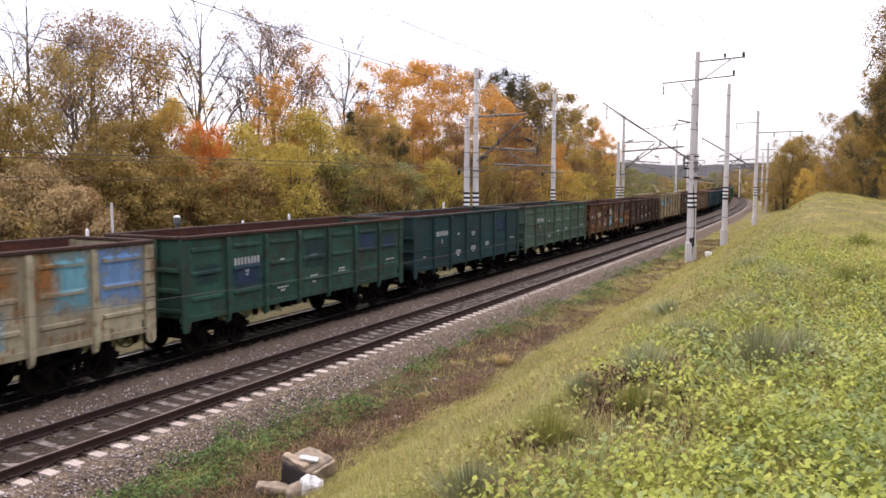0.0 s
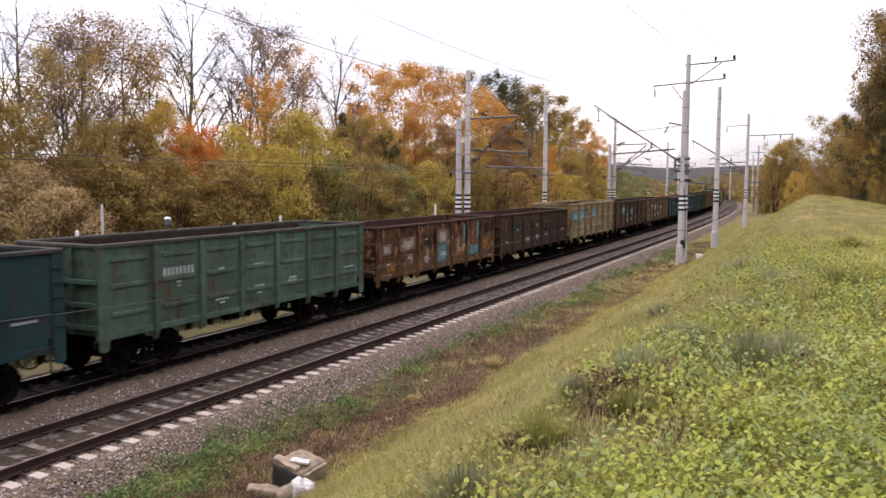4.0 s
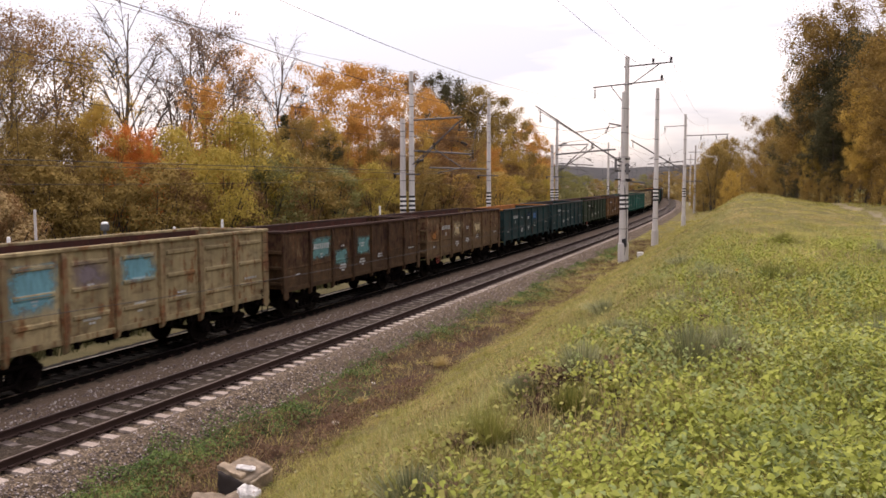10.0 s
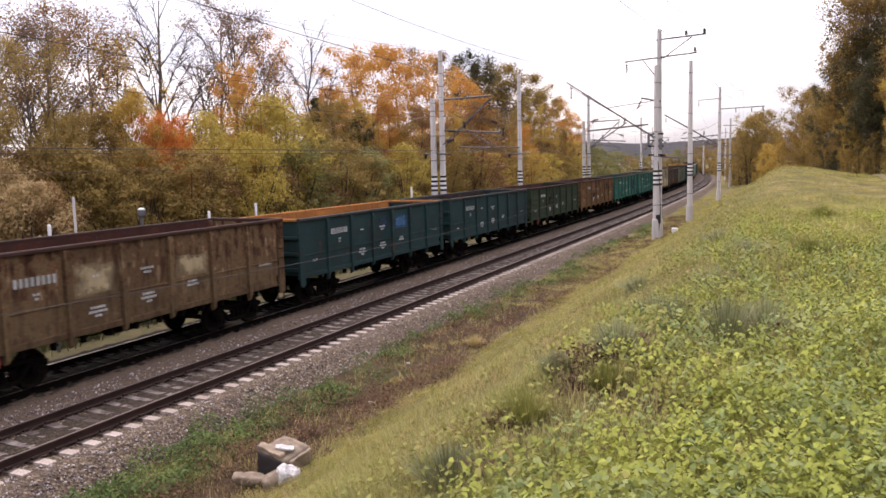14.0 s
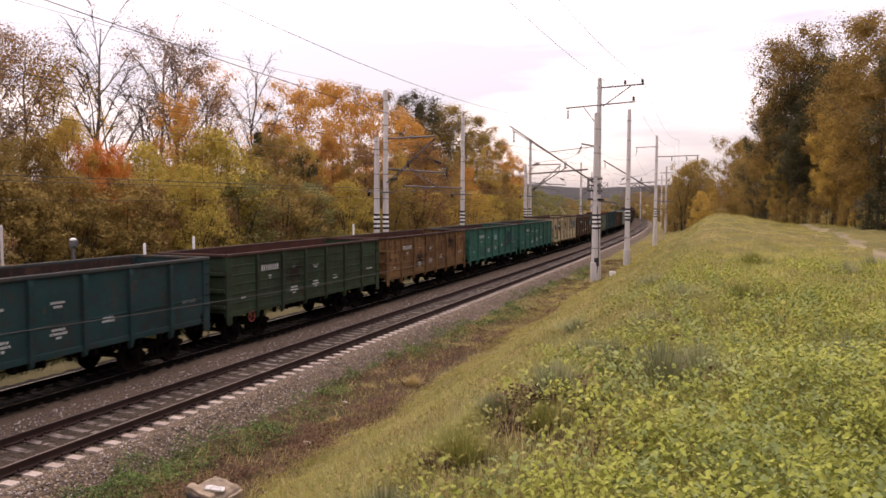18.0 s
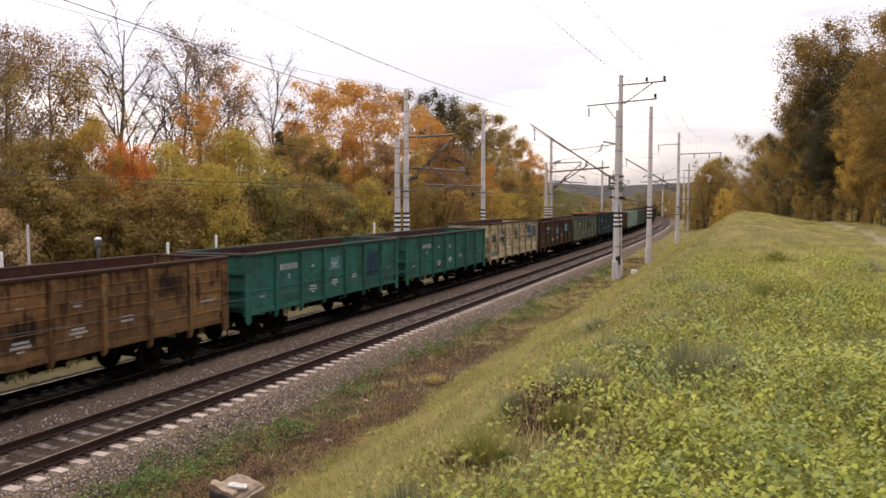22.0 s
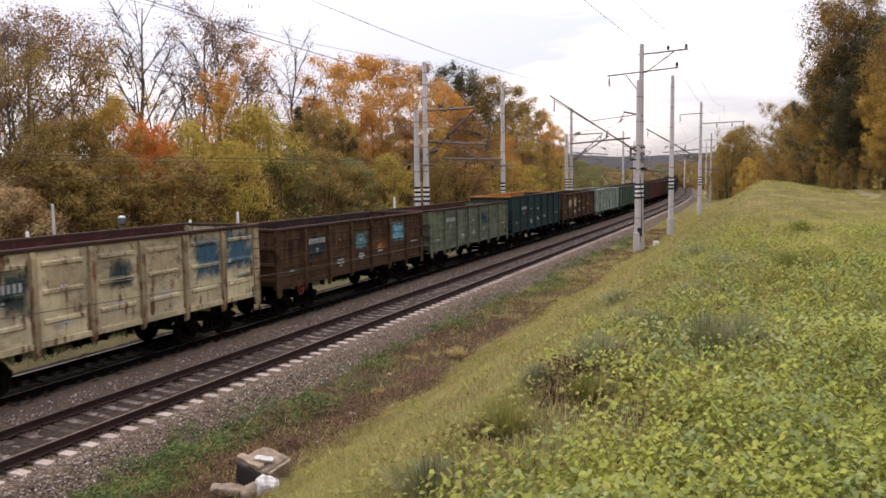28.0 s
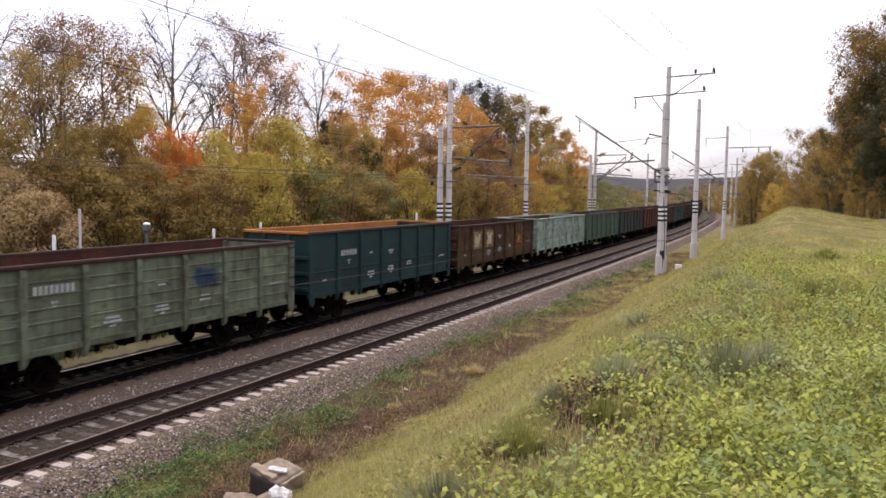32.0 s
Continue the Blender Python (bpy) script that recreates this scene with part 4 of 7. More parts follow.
def coupler():
    bm = bmesh.new()
    box(bm, -0.13, 0.13, HALF - 0.2, HALF + 0.36, 0.93, 1.17, 0.03)
    box(bm, -0.22, 0.20, HALF + 0.30, HALF + 0.50, 0.86, 1.24, 0.06)
    tube(bm, (0.35, HALF + 0.05, 1.0), (0.25, HALF + 0.45, 0.62), 0.035, n=6)
    return mesh_from(bm, "coupler", DARK_STEEL)


def step_ladder():
    """The hanging step at a corner."""
    bm = bmesh.new()
    for y in (HALF - 0.42, HALF - 0.06):
        tube(bm, (1.50, y, 0.62), (1.50, y, 1.5), 0.02, n=6)
    for z in (0.64, 0.95, 1.25):
        tube(bm, (1.50, HALF - 0.42, z), (1.50, HALF - 0.06, z), 0.02, n=6)
    return mesh_from(bm, "ladder", DARK_STEEL)


def grab_rails():
    bm = bmesh.new()
    for z in (1.75, 2.1, 2.45, 2.8, 3.15):
        tube(bm, (1.56, HALF - 0.34, z), (1.56, HALF - 0.04, z), 0.012, n=5)
    return mesh_from(bm, "grab_rails", DARK_STEEL)


def brake_gear():
    bm = bmesh.new()
    tube(bm, (0.75, -0.9, 0.98), (0.75, 0.0, 0.98), 0.2, n=14)
    tube(bm, (0.75, 0.15, 1.0), (0.75, 2.1, 1.0), 0.04, n=6)
    tube(bm, (-0.6, -1.9, 0.95), (-0.6, 0.4, 0.95), 0.03, n=6)
    sweep(bm, [(1.2, -3.2, 1.15), (1.25, -1.8, 1.02), (1.2, 0.5, 1.02), (1.25, 3.0, 1.12)], 0.022, 5)
    return mesh_from(bm, "brake_gear", DARK_STEEL)


def air_tank():
    bm = bmesh.new()
    lathe(bm, [(0.10, 0.0), (0.2, 0.06), (0.2, 0.94), (0.10, 1.0)], 14, "X", (-0.5, 1.6, 0.95))
    return mesh_from(bm, "air_tank", DARK_STEEL)


def brake_hose():
    """A slack cable hung under the corner of the body."""
    bm = bmesh.new()
    pts = [(1.22, HALF - 1.15 + 0.85 * i / 10, 1.14 - 0.34 * math.sin(math.pi * i / 10) ** 0.8) for i in range(11)]
    sweep(bm, pts, 0.022, 5)
    return mesh_from(bm, "brake_hose", DARK_STEEL)


def brake_wheel():
    bm = bmesh.new()
    n = 14
    pts = [(1.50, -4.9 + 0.2 * math.cos(k * math.tau / n), 1.0 + 0.2 * math.sin(k * math.tau / n)) for k in range(n + 1)]
    sweep(bm, pts, 0.02, 5)
    for k in range(3):
        a = k * math.tau / 3
        tube(bm, (1.50, -4.9, 1.0), (1.50, -4.9 + 0.2 * math.cos(a), 1.0 + 0.2 * math.sin(a)), 0.014, n=5)
    return mesh_from(bm, "brake_wheel", WHITE)


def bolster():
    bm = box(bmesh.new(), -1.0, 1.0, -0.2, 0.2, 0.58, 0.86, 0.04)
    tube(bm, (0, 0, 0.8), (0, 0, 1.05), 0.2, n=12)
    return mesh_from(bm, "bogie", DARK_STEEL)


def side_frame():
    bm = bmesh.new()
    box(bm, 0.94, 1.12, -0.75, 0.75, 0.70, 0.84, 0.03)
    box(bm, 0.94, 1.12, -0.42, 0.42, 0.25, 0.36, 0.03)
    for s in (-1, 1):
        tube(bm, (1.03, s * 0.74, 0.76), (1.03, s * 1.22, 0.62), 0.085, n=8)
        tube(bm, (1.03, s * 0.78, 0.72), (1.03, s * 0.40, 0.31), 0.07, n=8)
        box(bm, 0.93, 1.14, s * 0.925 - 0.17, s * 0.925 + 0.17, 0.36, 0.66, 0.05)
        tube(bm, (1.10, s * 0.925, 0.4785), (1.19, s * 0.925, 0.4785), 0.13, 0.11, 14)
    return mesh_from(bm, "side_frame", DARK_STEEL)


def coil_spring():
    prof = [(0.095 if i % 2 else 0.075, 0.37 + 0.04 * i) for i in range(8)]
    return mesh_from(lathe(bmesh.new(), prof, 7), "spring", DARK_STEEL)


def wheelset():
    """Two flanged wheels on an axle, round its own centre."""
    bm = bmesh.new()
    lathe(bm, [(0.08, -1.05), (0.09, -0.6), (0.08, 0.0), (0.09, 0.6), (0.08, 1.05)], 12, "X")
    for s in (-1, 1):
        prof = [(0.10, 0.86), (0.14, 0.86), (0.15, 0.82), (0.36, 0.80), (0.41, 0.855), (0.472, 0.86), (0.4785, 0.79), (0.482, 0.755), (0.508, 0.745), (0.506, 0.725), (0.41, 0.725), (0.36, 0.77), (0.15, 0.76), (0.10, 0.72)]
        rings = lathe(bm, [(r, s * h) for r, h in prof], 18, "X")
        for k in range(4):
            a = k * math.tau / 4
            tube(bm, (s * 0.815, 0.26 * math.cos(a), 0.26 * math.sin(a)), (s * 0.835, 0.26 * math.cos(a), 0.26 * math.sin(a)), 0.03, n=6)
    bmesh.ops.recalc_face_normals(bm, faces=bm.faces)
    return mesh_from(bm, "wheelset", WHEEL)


def numbers(full=True):
    """Stencilled marks: the running number as eight short bars, and small lines elsewhere."""
    bm = bmesh.new()

    def bar(y, z, w, h):
        box(bm, 1.480, 1.490, y - w / 2, y + w / 2, z - h / 2, z + h / 2)

    y0 = (POSTS[1] + POSTS[2]) / 2
    for i in range(8 if full else 0):
        y = y0 + (i - 3.5) * 0.155
        bar(y, 2.72, 0.085, 0.22)
    for b, z, ws in ((1, 2.40, (0.22, 0.12)), (2, 1.78, (0.5, 0.62, 0.25)), (3, 1.86, (0.46, 0.6, 0.2)), (4, 1.95, (0.42, 0.5)), (6, 1.98, (0.7,)), (3, 2.58, (0.5, 0.3)), (2, 2.6, (0.25,)), (0, 1.75, (0.3,))):
        for i, w in enumerate(ws):
            n = max(2, int(w / 0.09))
            yc = (POSTS[b] + POSTS[b + 1]) / 2
            for k in range(n):
                bar(yc - w / 2 + (k + 0.5) * w / n, z - 0.11 * i, w / n * 0.62, 0.065)
    return mesh_from(bm, "lettering", LETTER)


def panel_face(kind, y, z, rim):
    """How far out the pressed side panel stands at y along its bay and at height z."""
    w, tall = BAY - 0.06, rim - 0.12 - FLOOR
    ribs, depth, half, c, cut = {"ribbed": ((0.22, 0.55, 0.86), 0.048, 0.075, 0.035, w * 0.37), "planked": ([i / 6 for i in range(1, 6)], 0.026, 0.030, 0.014, w * 0.49), "plain": ((0.36,), 0.022, 0.03, 0.014, w * 0.49)}[kind]
    out = 0.0
    for r in ribs:
        q = min(half - abs(z - FLOOR - tall * r), cut - abs(y))
        out = max(out, min(1.0, max(0.0, q / c)))
    return 1.475 + depth * out


def patch_mesh(kind, bay, z0, z1, y0, y1, rim):
    """A coat of paint that follows the wall panel it lies on."""
    yc, ny_, nz_ = (POSTS[bay] + POSTS[bay + 1]) / 2, 14, 22
    z0, z1 = (FLOOR + (z - 1.40) * (rim - FLOOR) / 2.19 for z in (z0, z1))
    ys, zs = np.linspace(y0, y1, ny_), np.linspace(z0, z1, nz_)
    verts = [(panel_face(kind, y, z, rim) + 0.006, yc + y, z) for z in zs for y in ys]
    faces = [(ny_ * j + i, ny_ * j + i + 1, ny_ * (j + 1) + i + 1, ny_ * (j + 1) + i) for j in range(nz_ - 1) for i in range(ny_ - 1)]
    return mesh_of("paint_patch", verts, faces)


def dressed(name, me, parent, material, label="", m=None):
    """A part that shares its mesh but wears its own paint."""
    ob = under(name, me, parent, label, m)
    if not me.materials:
        me.materials.append(None)
    ob.material_slots[0].link = "OBJECT"
    ob.material_slots[0].material = material
    return ob


MIRROR = Matrix.Rotation(math.pi, 4, "Z")
RED_WHEEL = plain("red_paint", (0.22, 0.045, 0.03), 0.7)


def gondola(kind, paint, inner, label, patches=(), detail=True, wheel=False, numbered=True, rim=TALL):
    top = new("gondola_wagon")
    tagged(top, label, "wagon", "wagons of the goods train")
    inner_m, wheels = inner, []
    for turn in (Matrix.Identity(4), MIRROR):
        for i in range(BAYS):
            y = (POSTS[i] + POSTS[i + 1]) / 2
            dressed("side_panel", kept(("panel", kind, rim), lambda: side_panel(kind, rim)), top, paint, "", turn @ Matrix.Translation((0, y, 0)))
        for i in range(1, BAYS):
            low = 0.88 if i in (1, 2, 5, 6) else 0.96
            dressed("side_post", kept(("post", low, rim), lambda: side_post(low, rim)), top, POST_PAINT.get(paint.name, paint), "", turn @ Matrix.Translation((0, POSTS[i], 0)))
        for y in (POSTS[0], POSTS[-1]):
            dressed("corner_post", kept(("corner", rim), lambda: corner_post(rim)), top, POST_PAINT.get(paint.name, paint), "", turn @ Matrix.Translation((0, y, 0)))
        orange = inner is INNER_ORANGE and turn is MIRROR
        dressed("top_rim", kept(("rim", rim), lambda: top_rim(rim)), top, INNER_ORANGE if orange else RIM_PAINT.get(paint.name, RIM_RUST), "orange rusty top rim" if orange else "grimy top rim", turn)
        dressed("bottom_chord", kept("chord", bottom_chord), top, paint, "", turn)
        dressed("inner_lining", kept(("lining", rim), lambda: lining(rim)), top, inner_m, "rusty inner face", turn)
        dressed("end_wall", kept(("end", rim), lambda: end_wall(rim)), top, paint, "", turn)
        for z in (0.22, 0.80, 1.40):
            dressed("end_beam", kept("end_beam", end_beam), top, paint, "", turn @ Matrix.Translation((0, 0, FLOOR + z)))
        for x in (-0.55, 0.55):
            dressed("end_stud", kept(("end_stud", rim), lambda: end_stud(rim)), top, paint, "", turn @ Matrix.Translation((x, 0, 0)))
        dressed("end_rim", kept(("end_rim", rim), lambda: end_rim(rim)), top, INNER_ORANGE if inner is INNER_ORANGE else RIM_PAINT.get(paint.name, RIM_RUST), "", turn)
        under("coupler", kept("coupler", coupler), top, "dark steel coupler", turn)
        under("ladder", kept("ladder", step_ladder), top, "hanging steel step", turn)
        if detail:
            under("brake_hose", kept("hose", brake_hose), top, "slack dark cable", turn)
        under("grab_rails", kept("grab", grab_rails), top, "", turn)
        if detail:
            tagged(under("lettering", kept(("letters", numbered), lambda: numbers(numbered)), top, "white stencilled marks", turn), kind="stuff")
        if detail:
            for i in range(BAYS):
                under("hatch", kept("hatch", hatch), top, "", turn @ Matrix.Translation((0, (POSTS[i] + POSTS[i + 1]) / 2, 0)))
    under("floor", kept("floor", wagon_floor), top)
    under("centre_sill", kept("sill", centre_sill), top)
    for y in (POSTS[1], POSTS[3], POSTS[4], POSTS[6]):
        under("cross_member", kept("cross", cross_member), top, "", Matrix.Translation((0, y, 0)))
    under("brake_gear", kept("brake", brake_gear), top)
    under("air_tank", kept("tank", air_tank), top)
    if wheel:
        dressed("brake_wheel", kept("hand", brake_wheel), top, RED_WHEEL, "red hand brake wheel")
    for y in (-4.325, 4.325):
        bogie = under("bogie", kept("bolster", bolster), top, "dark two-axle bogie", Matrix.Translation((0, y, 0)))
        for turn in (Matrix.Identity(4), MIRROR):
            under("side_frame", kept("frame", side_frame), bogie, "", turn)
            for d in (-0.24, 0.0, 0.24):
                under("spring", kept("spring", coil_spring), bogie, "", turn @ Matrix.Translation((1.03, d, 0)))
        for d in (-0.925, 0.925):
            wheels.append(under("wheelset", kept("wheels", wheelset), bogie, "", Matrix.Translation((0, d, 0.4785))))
    for i, (bay, z0, z1, y0, y1, mat_) in enumerate(patches):
        dressed("paint_patch", patch_mesh(kind, bay, z0, z1, y0, y1, rim), top, mat_, "sprayed patch of paint")
    return top, wheels


P = {}
for i, (key, c, rust, amount, grime) in enumerate((
    ("sand", (0.56, 0.50, 0.33), (0.24, 0.14, 0.07), 0.30, 0.28),
    ("green", (0.030, 0.115, 0.080), (0.07, 0.04, 0.025), 0.18, 0.45),
    ("teal", (0.012, 0.064, 0.068), (0.06, 0.04, 0.03), 0.10, 0.35),
    ("sage", (0.10, 0.19, 0.13), (0.10, 0.06, 0.035), 0.22, 0.35),
    ("rust", (0.20, 0.105, 0.045), (0.085, 0.032, 0.016), 0.62, 0.55),
    ("umber", (0.075, 0.048, 0.034), (0.055, 0.030, 0.020), 0.45, 0.5),
    ("ochre", (0.520, 0.415, 0.225), (0.22, 0.11, 0.045), 0.36, 0.35),
    ("brown", (0.110, 0.068, 0.042), (0.085, 0.038, 0.020), 0.5, 0.5),
    ("tan", (0.22, 0.15, 0.085), (0.12, 0.055, 0.028), 0.5, 0.5),
    ("moss", (0.032, 0.072, 0.036), (0.05, 0.035, 0.02), 0.2, 0.45),
    ("clay", (0.20, 0.115, 0.048), (0.10, 0.05, 0.024), 0.42, 0.5),
    ("emerald", (0.018, 0.189, 0.141), (0.05, 0.05, 0.035), 0.14, 0.35),
    ("cream", (0.86, 0.74, 0.46), (0.17, 0.085, 0.042), 0.34, 0.20),
    ("lichen", (0.22, 0.265, 0.175), (0.10, 0.085, 0.05), 0.22, 0.4),
    ("mint", (0.46, 0.60, 0.50), (0.14, 0.10, 0.07), 0.20, 0.35),
    ("oxide", (0.16, 0.040, 0.026), (0.08, 0.03, 0.02), 0.35, 0.45),
    ("slate", (0.05, 0.075, 0.07), (0.05, 0.035, 0.03), 0.3, 0.5),
)):
    P[key] = wagon_paint("paint_" + key, c, rust, amount, grime, i * 3.7)
INNER = wagon_paint("inner_rust", (0.105, 0.032, 0.022), (0.10, 0.030, 0.018), 0.5, 0.5, 2.2)
INNER_ORANGE = wagon_paint("inner_orange", (0.62, 0.25, 0.062), (0.36, 0.12, 0.035), 0.4, 0.08, 5.1)
INNER_DARK = wagon_paint("inner_dark", (0.045, 0.026, 0.022), (0.07, 0.035, 0.025), 0.5, 0.5, 8.3)
RIM_RUST = wagon_paint("rim_rust", (0.075, 0.036, 0.027), (0.065, 0.025, 0.016), 0.4, 0.4, 1.9)
RIM_PAINT = {"paint_teal": wagon_paint("rim_slate", (0.06, 0.075, 0.075), (0.08, 0.05, 0.035), 0.3, 0.4, 2.9), "paint_sage": wagon_paint("rim_grey_green", (0.10, 0.11, 0.09), (0.08, 0.05, 0.035), 0.3, 0.4, 3.9), "paint_mint": P["mint"], "paint_emerald": wagon_paint("rim_emerald", (0.06, 0.10, 0.085), (0.08, 0.05, 0.035), 0.3, 0.4, 4.9), "paint_ochre": P["ochre"]}
POST_PAINT = {
    "paint_cream": wagon_paint("posts_cream", (0.62, 0.50, 0.29), (0.20, 0.09, 0.045), 0.5, 0.3, 5.5),
    "paint_ochre": wagon_paint("posts_ochre", (0.40, 0.30, 0.16), (0.20, 0.09, 0.04), 0.5, 0.3, 4.9),
    "paint_rust": wagon_paint("posts_rust", (0.20, 0.105, 0.070), (0.11, 0.045, 0.025), 0.4, 0.3, 6.1),
    "paint_brown": wagon_paint("posts_brown", (0.125, 0.062, 0.045), (0.085, 0.036, 0.022), 0.5, 0.35, 6.7),
    "paint_tan": wagon_paint("posts_tan", (0.150, 0.068, 0.044), (0.095, 0.038, 0.022), 0.5, 0.3, 7.3),
    "paint_umber": wagon_paint("posts_umber", (0.11, 0.075, 0.060), (0.07, 0.036, 0.024), 0.4, 0.3, 7.9),
    "paint_clay": wagon_paint("posts_clay", (0.19, 0.11, 0.055), (0.10, 0.05, 0.024), 0.4, 0.35, 8.5),
}
SKY_BLUE, DEEP_BLUE, AQUA = spray_paint("spray_blue", (0.13, 0.36, 0.43)), spray_paint("spray_deep_blue", (0.045, 0.13, 0.26)), spray_paint("spray_aqua", (0.10, 0.24, 0.23), 0.2)
PALE, INK, DARK_TEAL = spray_paint("spray_pale", (0.46, 0.37, 0.22), 0.6), spray_paint("spray_ink", (0.022, 0.045, 0.085), 0.5), spray_paint("spray_dark_teal", (0.020, 0.045, 0.045), 0.4)
CHALK = spray_paint("spray_chalk", (0.36, 0.31, 0.24), 0.7)
PETROL = spray_paint("spray_petrol", (0.032, 0.105, 0.155), 0.3)
CLEAR_BLUE = spray_paint("spray_clear_blue", (0.13, 0.27, 0.48))
MAUVE = spray_paint("spray_mauve", (0.20, 0.165, 0.18), 0.6)
FLAME, SOOT = spray_paint("spray_orange", (0.30, 0.125, 0.035), 0.7), spray_paint("spray_soot", (0.020, 0.014, 0.011), 0.8)
P["rust"] = rusty_paint("paint_rust", [(0.018, 0.007, 0.005), (0.056, 0.016, 0.010), (0.125, 0.076, 0.038), (0.150, 0.048, 0.016), (0.44, 0.34, 0.22)], 2.0, 2.0)
P["brown"] = rusty_paint("paint_brown", [(0.020, 0.010, 0.007), (0.046, 0.020, 0.012), (0.078, 0.052, 0.027), (0.085, 0.036, 0.017), (0.13, 0.090, 0.048)], 5.0, 2.0)
P["tan"] = rusty_paint("paint_tan", [(0.030, 0.015, 0.010), (0.085, 0.034, 0.018), (0.150, 0.110, 0.058), (0.13, 0.054, 0.024), (0.28, 0.215, 0.13)], 9.0, 2.2)
P["clay"] = rusty_paint("paint_clay", [(0.040, 0.020, 0.012), (0.10, 0.046, 0.022), (0.185, 0.110, 0.048), (0.16, 0.075, 0.030), (0.26, 0.17, 0.08)], 13.0, 1.7)
P["umber"] = rusty_paint("paint_umber", [(0.018, 0.010, 0.008), (0.038, 0.020, 0.013), (0.060, 0.040, 0.026), (0.070, 0.032, 0.019), (0.13, 0.098, 0.070)], 17.0, 2.0)

